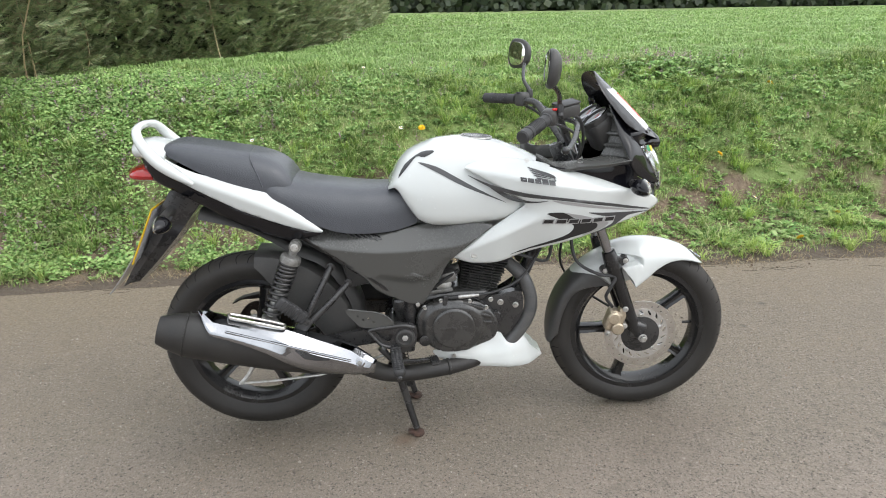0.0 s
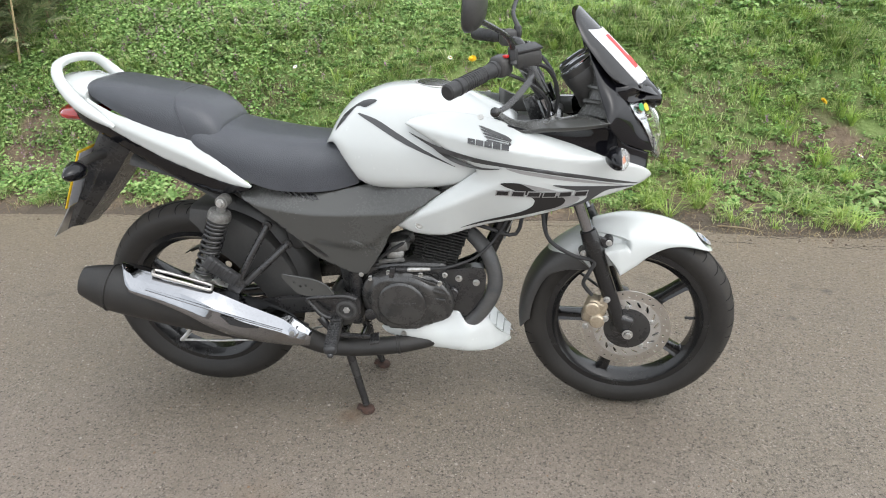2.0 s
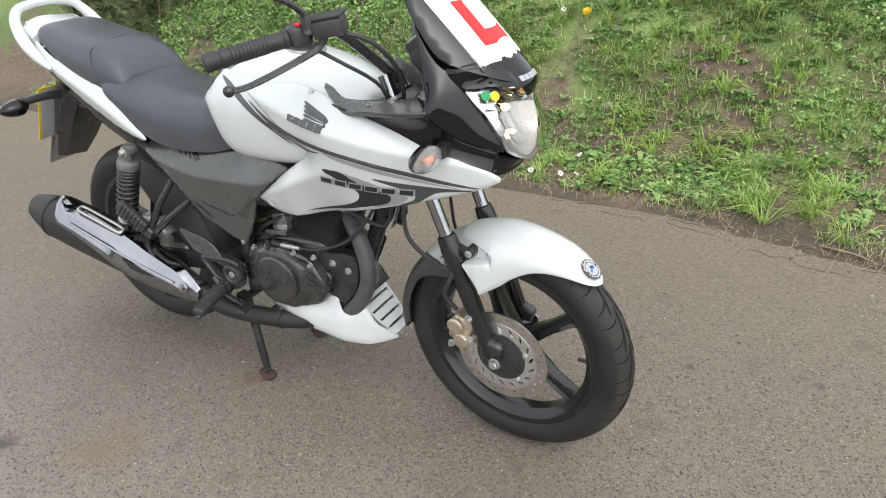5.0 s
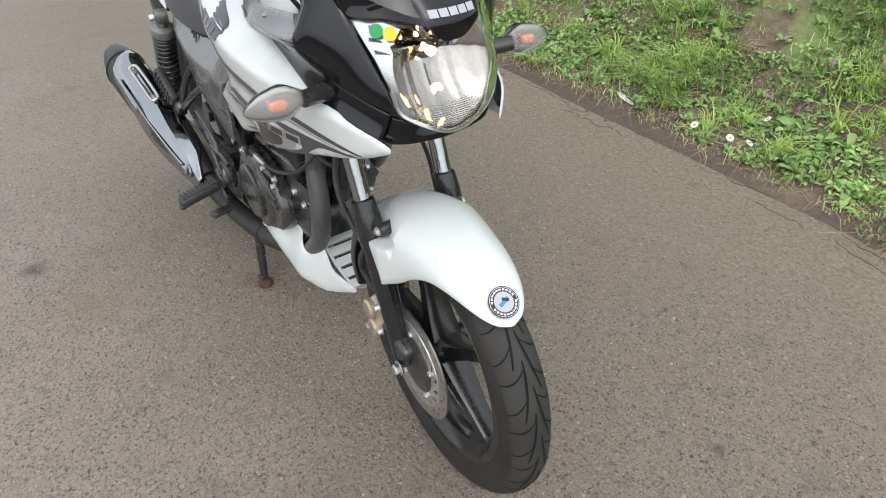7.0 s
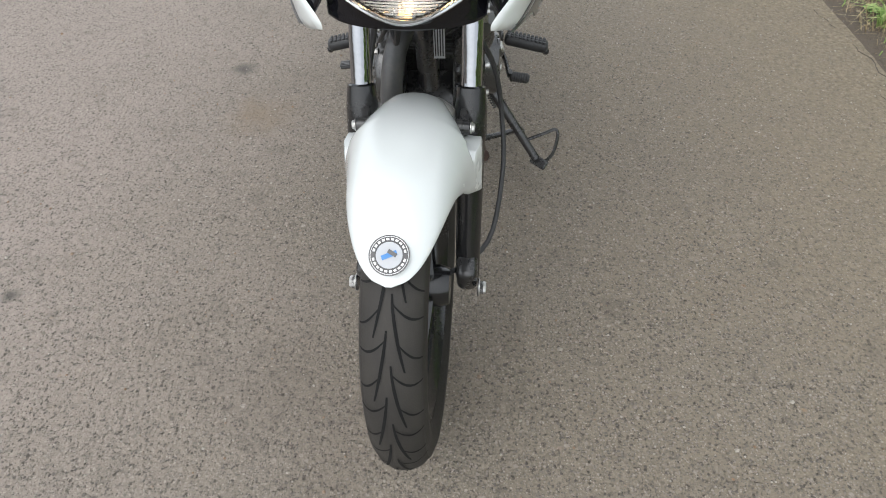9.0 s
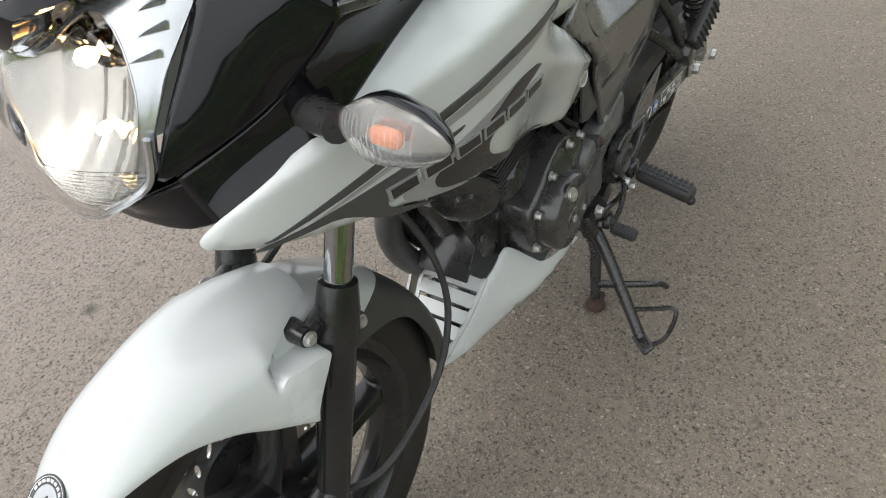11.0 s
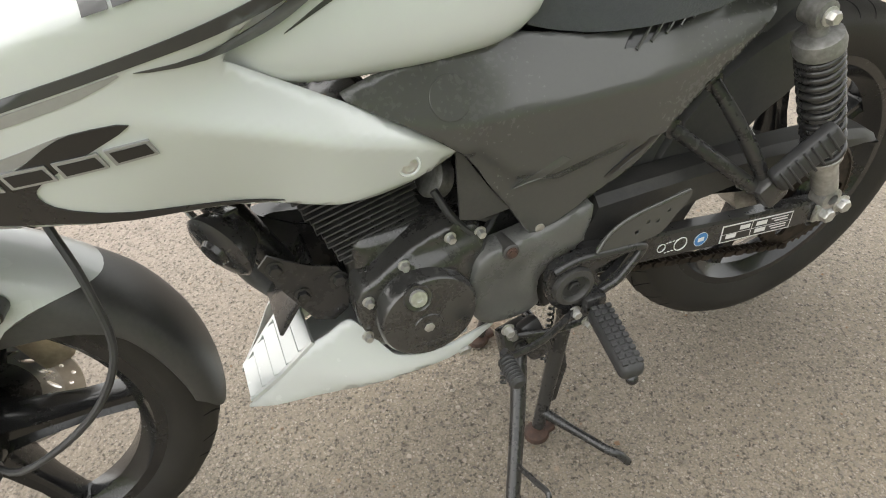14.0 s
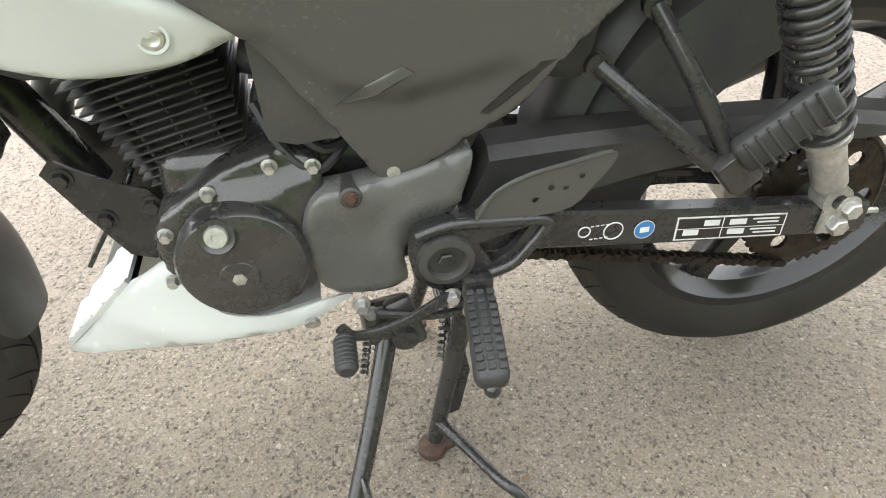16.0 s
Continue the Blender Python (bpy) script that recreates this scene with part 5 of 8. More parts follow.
    part("fairing_screw", lathe(bmesh.new(), [(0.008, 0), (0.008, 0.0014), (0.0, 0.002)], p, (-0.1, s * 0.6, 0.8), 18), STEEL, fairing)


def tank_top(x):
    return curve(x, [(0.455, 0.845), (0.474, 0.882), (0.49, 0.908), (0.518, 0.938), (0.572, 0.962), (0.616, 0.974), (0.70, 0.978), (0.783, 0.963), (0.872, 0.928), (0.95, 0.885)])


def tank_low(x):
    return curve(x, [(0.455, 0.835), (0.474, 0.84), (0.51, 0.785), (0.548, 0.735), (0.60, 0.722), (0.65, 0.722), (0.75, 0.728), (0.86, 0.75), (0.95, 0.80)])


def tank_half(x):
    return curve(x, [(0.455, 0.085), (0.475, 0.105), (0.52, 0.128), (0.60, 0.150), (0.70, 0.162), (0.80, 0.168), (0.90, 0.15), (0.95, 0.13)])


def tank_ring(x, n=36):
    out = []
    top, low, w = tank_top(x), tank_low(x), tank_half(x)
    mid = low + (top - low) * 0.30
    for k in range(n):
        a = 2 * math.pi * k / n
        c, si = math.cos(a), math.sin(a)
        y = w * (1 if c >= 0 else -1) * abs(c) ** (0.72 if si > 0 else 0.28)
        z = mid + ((top - mid) * si ** 1.0 if si > 0 else (mid - low) * (-1) * abs(si) ** 0.6)
        if si > 0:
            z = mid + (top - mid) * si ** 1.12
        out.append((x, y, z))
    return out


bm = bmesh.new()
xs = spaced((0.455, 0.50, 0.008), (0.50, 0.95, 0.02))
skin(bm, [[bm.verts.new(p) for p in tank_ring(x)] for x in xs])
tank = part("fuel_tank", bm, WHITE, bike, "rounded glossy white fuel tank", 70)
bm = lathe(bmesh.new(), [(0.046, -0.02), (0.046, 0.006), (0.042, 0.010), (0.02, 0.011), (0.0, 0.011)], (0.735, 0, 0.966), (0.10, 0, 1), 40)
cap = part("filler_cap", bm, SATIN, tank, "round black fuel filler cap")
part("cap_ring", ring(bmesh.new(), (0.735, 0, 0.972), (0.1, 0, 1), 0.047, 0.003, 40, 6), CASTING, cap)


def on_tank(outline, side, mat, label, name="tank_stripe"):
    """A decal on the tank's flank: outline in x and z."""
    def y_at(x, z):
        top, low, w = tank_top(x), tank_low(x), tank_half(x)
        mid = low + (top - low) * 0.30
        if z > mid:
            si = min(1, max(0, (z - mid) / (top - mid))) ** (1 / 1.12)
        else:
            si = min(1, (mid - z) / (mid - low)) ** (1 / 0.6)
        return side * w * max(1e-4, 1 - si * si) ** 0.36
    bm = sheet(bmesh.new(), outline, lambda x, z: y_at(x, z) + side * 0.0012, lambda x, z: y_at(x, z) - side * 0.001, (), 0.012, 0)
    return part(name, bm, mat, tank, label, 60)


for s in (-1, 1):
    on_tank([(0.548, 0.918), (0.60, 0.893), (0.68, 0.850), (0.775, 0.810), (0.80, 0.800), (0.72, 0.842), (0.65, 0.882), (0.60, 0.908)], s, STRIPE, "dark tapering stripe on the tank")
    on_tank([(0.488, 0.875), (0.51, 0.912), (0.56, 0.944), (0.60, 0.948), (0.57, 0.932), (0.545, 0.932), (0.52, 0.908)], s, BLACKVINYL, "black tank protector", "tank_pad")

# seat


def pad(bm, stations, seg=20):
    """A seat cushion: stations of (x, bottom z, top z, half width); rounded over the top."""
    rings = []
    for x, lo, hi, w in spline(stations, 4):
        r = []
        for k in range(seg + 1):
            a = math.pi * k / seg
            c, si = math.cos(a), math.sin(a)
            r.append((x, w * (1 if c >= 0 else -1) * abs(c) ** 0.55, lo + (hi - lo) * si ** 0.62))
        r += [(x, -w * 0.6, lo - 0.006), (x, w * 0.6, lo - 0.006)]
        rings.append([bm.verts.new(p) for p in r])
    skin(bm, rings)
    return bm


seat = part("rider_seat", pad(bmesh.new(), [(0.085, 0.850, 0.865, 0.09), (0.10, 0.842, 0.888, 0.126), (0.125, 0.828, 0.892, 0.135), (0.16, 0.80, 0.884, 0.138), (0.22, 0.762, 0.870, 0.142), (0.30, 0.728, 0.856, 0.142), (0.38, 0.716, 0.845, 0.133), (0.45, 0.714, 0.842, 0.118), (0.505, 0.722, 0.845, 0.105), (0.535, 0.73, 0.83, 0.095)]), VINYL, bike, "black vinyl rider's seat with a stepped front cushion", 60)
pillion = part("pillion_seat", pad(bmesh.new(), [(-0.195, 0.982, 0.992, 0.05), (-0.185, 0.975, 1.003, 0.085), (-0.15, 0.958, 1.006, 0.105), (-0.08, 0.92, 0.995, 0.118), (0.0, 0.885, 0.978, 0.126), (0.06, 0.864, 0.966, 0.128), (0.10, 0.853, 0.953, 0.126), (0.130, 0.85, 0.938, 0.122), (0.156, 0.845, 0.914, 0.116), (0.172, 0.845, 0.885, 0.106)]), VINYL, seat, "black vinyl raised pillion seat", 60)
bm = tube(bmesh.new(), [(0.092, 0.1275, 0.870), (0.082, 0.1245, 0.905), (0.066, 0.112, 0.942), (0.056, 0.075, 0.9605), (0.052, 0.0, 0.9685), (0.056, -0.075, 0.9605), (0.066, -0.112, 0.942), (0.082, -0.1245, 0.905), (0.092, -0.1275, 0.870)], 0.0018, 6, 5)
part("seam", bm, VINYL, pillion, "stitched seam over the seat's step")


# tail
def tail_y(x, z):
    line = curve(x, [(-0.28, 0.99), (-0.1, 0.90), (0.1, 0.815), (0.25, 0.735)])
    return curve(x, [(-0.29, 0.055), (-0.26, 0.085), (-0.2, 0.112), (-0.1, 0.130), (0.05, 0.145), (0.18, 0.152), (0.26, 0.148)]) - 0.5 * max(0, z - line) - 0.25 * max(0, line - z)


TAIL_LINE = [tuple(p) for run in ([(-0.275, 1.002), (-0.245, 1.008), (-0.17, 0.958), (-0.097, 0.922), (-0.03, 0.904), (0.041, 0.880), (0.125, 0.842), (0.183, 0.796), (0.256, 0.736)],
                             [(0.256, 0.736), (0.240, 0.731), (0.153, 0.755), (0.032, 0.802), (-0.085, 0.864), (-0.197, 0.932), (-0.245, 0.968), (-0.275, 0.987)]) for p in spline(run, 3)[:-1]]
TAIL_LINE.append((-0.278, 0.994))
UNDER = [(-0.256, 0.966), (-0.197, 0.929), (-0.085, 0.861), (0.032, 0.799), (0.153, 0.752), (0.239, 0.729), (0.235, 0.720), (0.16, 0.706), (0.11, 0.716), (-0.011, 0.772), (-0.092, 0.822), (-0.184, 0.875), (-0.236, 0.905)]
for s in (-1, 1):
    bm = sheet(bmesh.new(), TAIL_LINE, lambda x, z: s * tail_y(x, z), lambda x, z: s * (tail_y(x, z) - 0.005), (), 0.008, 0.002, 1)
    tail = part("tail_panel", bm, WHITE, bike, "slim glossy white tail side panel", 70)
    bm = sheet(bmesh.new(), UNDER, lambda x, z: s * (tail_y(x, z) - 0.004), lambda x, z: s * (tail_y(x, z) - 0.03), (), 0.012, 0.002, 2)
    part("under_tail", bm, GLOSS, tail, "black lower edge of the tail", 60)
bm = bmesh.new()
rings = []
for x, z, w, h in ((-0.292, 0.985, 0.05, 0.022), (-0.28, 0.985, 0.075, 0.03), (-0.24, 0.985, 0.098, 0.03), (-0.18, 0.965, 0.112, 0.03)):
    rings.append([bm.verts.new((x, w * math.cos(2 * math.pi * k / 20), z + h * math.sin(2 * math.pi * k / 20))) for k in range(20)])
skin(bm, rings)
part("tail_cap", bm, WHITE, bike, "rounded white tail end", 60)
bm = bmesh.new()
rings = []
for x, z, w, h in ((-0.310, 0.908, 0.05, 0.014), (-0.306, 0.908, 0.060, 0.020), (-0.280, 0.912, 0.076, 0.025), (-0.235, 0.912, 0.083, 0.026)):
    rings.append([bm.verts.new((x - 0.02 * math.sin(2 * math.pi * k / 20) * 0.4, w * math.cos(2 * math.pi * k / 20), z + h * math.sin(2 * math.pi * k / 20))) for k in range(20)])
skin(bm, rings)
part("tail_light", bm, TAIL, bike, "red tail light lens", 50)
bm = tube(bmesh.new(), [(-0.105, -0.128, 0.892), (-0.15, -0.130, 0.925), (-0.20, -0.126, 0.965), (-0.238, -0.112, 1.012), (-0.255, -0.085, 1.042), (-0.262, -0.04, 1.052), (-0.263, 0, 1.054), (-0.262, 0.04, 1.052), (-0.255, 0.085, 1.042), (-0.238, 0.112, 1.012), (-0.20, 0.126, 0.965), (-0.15, 0.130, 0.925), (-0.105, 0.128, 0.892)], [0.006, 0.016, 0.018, 0.0155, 0.0135, 0.012, 0.012, 0.012, 0.0135, 0.0155, 0.018, 0.016, 0.006], 14, 4, 1.0)
part("grab_rail", bm, WHITE, bike, "white pillion grab rail arching over the tail", 60)

# rear number-plate carrier
bm = bmesh.new()
rings = []
for z, back, ahead, w in ((0.86, -0.20, -0.09, 0.068), (0.80, -0.238, -0.120, 0.074), (0.775, -0.252, -0.141, 0.076), (0.70, -0.288, -0.205, 0.076), (0.63, -0.345, -0.272, 0.066), (0.56, -0.394, -0.346, 0.050)):
    rings.append([bm.verts.new((x, y * w, z + (0.012 if 0 < i < 3 or 3 < i < 5 else 0))) for i, (x, y) in enumerate(((back, -0.9), (back * 0.5 + ahead * 0.5, -1.0), (ahead, -0.72), (ahead, 0.72), (back * 0.5 + ahead * 0.5, 1.0), (back, 0.9)))])
skin(bm, rings)
carrier = part("plate_carrier", bm, SATIN, bike, "black plastic plate carrier and rear flap", 35)
m = pose(-0.284, 0, 0.737, 0, 27, 0)
bm = block(bmesh.new(), (0.004, 0.226, 0.19), m, 0.0015)
board = part("number_plate", bm, PLATE, carrier, "yellow rear number plate")
for z in (0.04, -0.04):
    part("plate_bar", block(bmesh.new(), (0.002, 0.16, 0.06), m @ Matrix.Translation((-0.003, 0, z)), 0.0005), BLACKVINYL, board)
part("plate_back", block(bmesh.new(), (0.002, 0.214, 0.178), m @ Matrix.Translation((0.0035, 0, 0)), 0.0005), PLATEBACK, board, "grey back of the number plate")
bm = bmesh.new()
skin(bm, [[bm.verts.new((x + dx, y * w, z)) for dx, y in ((0, -1), (0.004, -1), (0.004, 1), (0, 1))] for x, z, w in ((-0.31, 0.70, 0.06), (-0.35, 0.65, 0.06), (-0.40, 0.585, 0.055), (-0.445, 0.535, 0.045))])
part("plate_holder", bm, SILVER, carrier, "bare silver-grey lower plate holder", 60)
for s in (-1, 1):
    part("signal_stalk", tube(bmesh.new(), [(-0.20, 0.05 * s, 0.80), (-0.195, 0.12 * s, 0.808), (-0.185, 0.19 * s, 0.81)], [0.016, 0.012, 0.011], 10, 3), MATT, carrier)


def signal(root_at, tip_at, parent, facing):
    """A turn signal: black shell, clear lens and amber bulb; facing 1 forward, -1 backward."""
    a, b = Vector(root_at), Vector(tip_at)
    way = (b - a).normalized()
    fwd = Vector((facing, 0, 0))
    fwd = (fwd - way * fwd.dot(way)).normalized()
    up = way.cross(fwd)
    span = (b - a).length
    prof = [(-0.01, 0.02), (0.0, 0.18), (0.10, 0.46), (0.28, 0.88), (0.38, 1.0), (0.52, 0.96), (0.76, 0.76), (0.92, 0.44), (1.0, 0.16), (1.012, 0.02)]
    shells = []
    for sign, deep in ((-1, 0.034), (1, 0.021 if facing > 0 else 0.013)):
        bm = bmesh.new()
        rings = []
        for t, w in prof:
            row = []
            for k in range(13):
                an = math.pi * k / 12
                row.append(bm.verts.new(a + way * (span * t) + up * (0.0250 * w * math.cos(an)) + fwd * (sign * deep * w * math.sin(an))))
            rings.append(row)
        skin(bm, rings, False, False)
        shells.append(bm)
    back = part("turn_signal", shells[0], GLOSS, parent, "turn signal with a black shell, clear lens and amber bulb", 60)
    solid = back.modifiers.new("thickness", "SOLIDIFY")
    solid.thickness = 0.002
    lens = part("lens", shells[1], SIGNAL_LENS, back, "clear ribbed turn signal lens", 60)
    solid = lens.modifiers.new("thickness", "SOLIDIFY")
    solid.thickness = 0.0015
    lens.visible_shadow = False
    m = Matrix.Translation(a + way * (span * 0.5) + fwd * 0.006) @ way.to_track_quat("X", "Z").to_matrix().to_4x4()
    part("amber_bulb", block(bmesh.new(), (span * 0.27, 0.011, 0.014), m, 0.0055, 3), AMBER, back, "amber bulb holder")
    bm = bmesh.new()
    rings = [[bm.verts.new(a + way * (span * t) + up * (0.0205 * w * math.cos(2 * math.pi * k / 14)) - fwd * 0.002 + fwd * (0.002 * math.sin(2 * math.pi * k / 14))) for k in range(14)] for t, w in prof]
    skin(bm, rings)
    part("reflector", bm, REFLECTOR, back)
    if facing > 0:
        for k in range(14):
            t = 0.16 + 0.047 * k
            w = float(np.interp(t, [p[0] for p in prof], [p[1] for p in prof])) * 1.005
            pts = [a + way * (span * t) + up * (0.0250 * w * math.cos(an)) + fwd * (0.021 * w * math.sin(an)) for an in (math.pi * k / 10 for k in range(1, 10))]
            rib = part("lens_rib", tube(bmesh.new(), pts, 0.0005, 5, 1), SIGNAL_LENS, lens)
            rib.visible_shadow = False


for s in (-1, 1):
    signal((-0.190, 0.180 * s, 0.800), (-0.184, 0.268 * s, 0.799), carrier, -1)

# nose



def loft(rails, steps=4):
    """A panel drawn over rails, each a list of points with as many entries as the others."""
    bm = bmesh.new()
    rows = [spline(r, steps) for r in rails]
    across = [spline([row[i] for row in rows], 4) for i in range(len(rows[0]))]
    grid_v = [[bm.verts.new(q) for q in line] for line in across]
    skin(bm, grid_v, False, False)
    bmesh.ops.remove_doubles(bm, verts=bm.verts, dist=0.0004)
    return bm


def shell(name, rails, mat, parent, label="", thick=0.004, steps=4, crease=50):
    """A lofted panel with thickness."""
    ob = part(name, loft(rails, steps), mat, parent, label, crease)
    solid = ob.modifiers.new("thickness", "SOLIDIFY")
    solid.thickness, solid.offset = thick, -1
    return ob


def sided(points, s):
    return [(x, y * s, z) for x, y, z in points]


def bulged(a, b, out, s):
    """A rail half-way between two others, pushed outwards."""
    return [((p[0] + q[0]) / 2, (p[1] + q[1]) / 2 + o * s, (p[2] + q[2]) / 2) for p, q, o in zip(a, b, out)]


FIN_FRONT = [(1.287, 0.087, 0.818), (1.271, 0.093, 0.850), (1.246, 0.102, 0.890), (1.217, 0.112, 0.938), (1.192, 0.113, 0.970), (1.160, 0.110, 1.012), (1.122, 0.111, 1.060)]
FIN_REAR = [(1.284, 0.089, 0.815), (1.248, 0.115, 0.829), (1.204, 0.142, 0.852), (1.176, 0.168, 0.882), (1.165, 0.177, 0.908), (1.148, 0.148, 0.955), (1.117, 0.118, 1.062)]
TRIM_OUT = [(1.165, 0.178, 0.909), (1.125, 0.182, 0.904), (1.08, 0.182, 0.900), (1.03, 0.180, 0.897), (0.985, 0.178, 0.894), (0.958, 0.173, 0.893), (0.935, 0.163, 0.905), (0.912, 0.151, 0.920), (0.897, 0.142, 0.929)]
TRIM_IN = [(1.098, 0.104, 0.913), (1.085, 0.113, 0.911), (1.062, 0.124, 0.910), (1.022, 0.138, 0.910), (0.982, 0.146, 0.909), (0.955, 0.146, 0.909), (0.932, 0.138, 0.914), (0.910, 0.130, 0.926), (0.896, 0.134, 0.932)]
UNDER_TOP = [(0.930, 0.166, 0.898), (0.985, 0.177, 0.889), (1.03, 0.179, 0.892), (1.08, 0.181, 0.895), (1.125, 0.180, 0.897), (1.168, 0.172, 0.895), (1.204, 0.140, 0.850), (1.248, 0.112, 0.827), (1.276, 0.092, 0.814)]
UNDER_LOW = [(0.930, 0.896), (0.985, 0.884), (1.03, 0.872), (1.08, 0.854), (1.125, 0.835), (1.165, 0.818), (1.205, 0.802), (1.245, 0.783), (1.270, 0.768)]
for s in (-1, 1):
    front_rail, rear_rail = sided(FIN_FRONT, s), sided(FIN_REAR, s)
    cowl = shell("nose_cowl", [front_rail, bulged(front_rail, rear_rail, [0, 0.003, 0.007, 0.010, 0.010, 0.006, 0.001], s), rear_rail], GLOSS, bike, "gloss black nose cowl beside the headlight")
    top = sided(UNDER_TOP, s)
    low = [(x, s * (fairing_y(x, z) - 0.005), z) for x, z in UNDER_LOW]
    shell("under_cowl", [top, bulged(top, low, [-0.001, -0.003, -0.006, -0.008, -0.010, -0.012, -0.010, -0.006, -0.003], s), low], GLOSS, cowl, "gloss black panel between cowl and fairing")
    shell("cowl_shoulder", [front_rail[3:], sided([(1.252, 0.070, 0.956), (1.214, 0.088, 0.985), (1.172, 0.092, 1.022), (1.126, 0.092, 1.064)], s)], GLOSS, cowl)
    # cockpit trim: a shelf with a turned-down lip, and the ribbed wall inside the cowl
    out_rail, in_rail = sided(TRIM_OUT, s), sided(TRIM_IN, s)
    lip = [(x, y - 0.003 * s, z - 0.010) for x, y, z in out_rail]
    drop = [(x, y - 0.006 * s, z - 0.045) for x, y, z in in_rail]
    trim = part("dash_trim", loft([lip, [(x, y, z - 0.002) for x, y, z in out_rail], [(x, y - 0.003 * s, z) for x, y, z in out_rail], in_rail, drop], 4), PANEL, bike, "matt dark grey cockpit trim", 40)
    solid = trim.modifiers.new("thickness", "SOLIDIFY")
    solid.thickness = 0.002
    part("trim_screw", lathe(bmesh.new(), [(0.0072, 0), (0.0072, 0.0012), (0.0058, 0.0014), (0.0052, 0.0004), (0.0, 0.0002)], (1.022, 0.158 * s, 0.9055), (0, 0.15 * s, 1), 20), CASTING, trim)
    outer = sided([(1.165, 0.177, 0.909), (1.157, 0.160, 0.932), (1.147, 0.146, 0.955), (1.134, 0.132, 1.000), (1.116, 0.117, 1.062)], s)
    valley = sided([(1.152, 0.142, 0.910), (1.162, 0.134, 0.932), (1.160, 0.126, 0.955), (1.150, 0.115, 1.000), (1.130, 0.104, 1.058)], s)
    inner = sided([(1.098, 0.104, 0.913), (1.112, 0.096, 0.932), (1.124, 0.090, 0.955), (1.130, 0.084, 1.000), (1.128, 0.080, 1.056)], s)
    wall = shell("cockpit_side", [outer, valley, inner], PANEL, trim, "dark grey ribbed cockpit side wall", 0.002)
    for k, (o, v, i) in enumerate(zip(spline(outer, 2), spline(valley, 2), spline(inner, 2))):
        if k in (3, 5, 7):
            pts = [Vector(o) * 0.6 + Vector(v) * 0.4 + Vector((-0.003, 0, 0)), Vector(v) + Vector((-0.010, -0.004 * s, 0)), Vector(i) + Vector((-0.006, 0, 0))]
            part("rib", tube(bmesh.new(), pts, [0.003, 0.007, 0.006], 8, 3), PANEL, wall)

# chin under the headlight, joining the two halves


def both_sides(points):
    return [(x, -y, z) for x, y, z in points] + [(x, y, z) for x, y, z in reversed(points[:-1])]


chin = shell("chin", [both_sides([(1.232, 0.098, 0.806), (1.262, 0.086, 0.804), (1.278, 0.062, 0.794), (1.287, 0.032, 0.780), (1.290, 0.0, 0.774)]),
                      both_sides([(1.252, 0.097, 0.780), (1.268, 0.082, 0.776), (1.275, 0.058, 0.769), (1.279, 0.030, 0.764), (1.280, 0.0, 0.762)]),
                      both_sides([(1.258, 0.094, 0.762), (1.266, 0.080, 0.758), (1.270, 0.058, 0.755), (1.272, 0.030, 0.753), (1.273, 0.0, 0.752)]),
                      both_sides([(1.200, 0.090, 0.760), (1.205, 0.076, 0.762), (1.210, 0.054, 0.764), (1.212, 0.028, 0.764), (1.212, 0.0, 0.764)])], GLOSS, bike, "gloss black chin under the headlight")


def bowed(bm, outline, surface, thick, step=0.014, smooth=3, holes=()):
    """A plate seen from the front: outline in (y, z), its x from surface(y, z)."""
    made = sheet(bm, outline, lambda y, z: surface(y, z), lambda y, z: surface(y, z) - thick, holes, step, 0.0, smooth)
    for v in bm.verts:
        v.co = Vector((v.co.y, v.co.x, v.co.z))
    return made


def lamp_x(y, z):
    return curve(z, [(0.772, 1.308), (0.80, 1.323), (0.845, 1.327), (0.88, 1.316), (0.914, 1.295), (0.945, 1.272), (0.975, 1.248)]) - 4.9 * y * y


HEAD = [(0.0, 0.776), (0.022, 0.781), (0.046, 0.793), (0.070, 0.806), (0.084, 0.820), (0.091, 0.850), (0.100, 0.890), (0.111, 0.938), (0.080, 0.938), (0.044, 0.931), (0.031, 0.916), (0.012, 0.906)]
HEAD = HEAD + [(-y, z) for y, z in reversed(HEAD[1:])]
bm = bowed(bmesh.new(), HEAD, lamp_x, 0.003, 0.012, 2)
lamp = part("headlight", bm, LENS, bike, "large clear headlight with a lit bulb", 70)
lamp.visible_shadow = False
BOWL_Z, BOWL_R = 0.866, 0.083
STRIP = 0.019


def bowl_x(y, z):
    """The reflector: a paraboloid cut into upright bowed strips, each turned a little from the next."""
    q2 = min(1.0, (y * y + (z - BOWL_Z) ** 2) / BOWL_R ** 2)
    k = math.floor((y + 0.2) / STRIP)
    u = ((y + 0.2) / STRIP - k) - 0.5
    return lamp_x(y, z) - 0.011 - 0.080 * (1 - q2) + (0.0060 * u * u + 0.0026 * u * (1 if k % 2 else -1)) * (1 - q2 * q2)


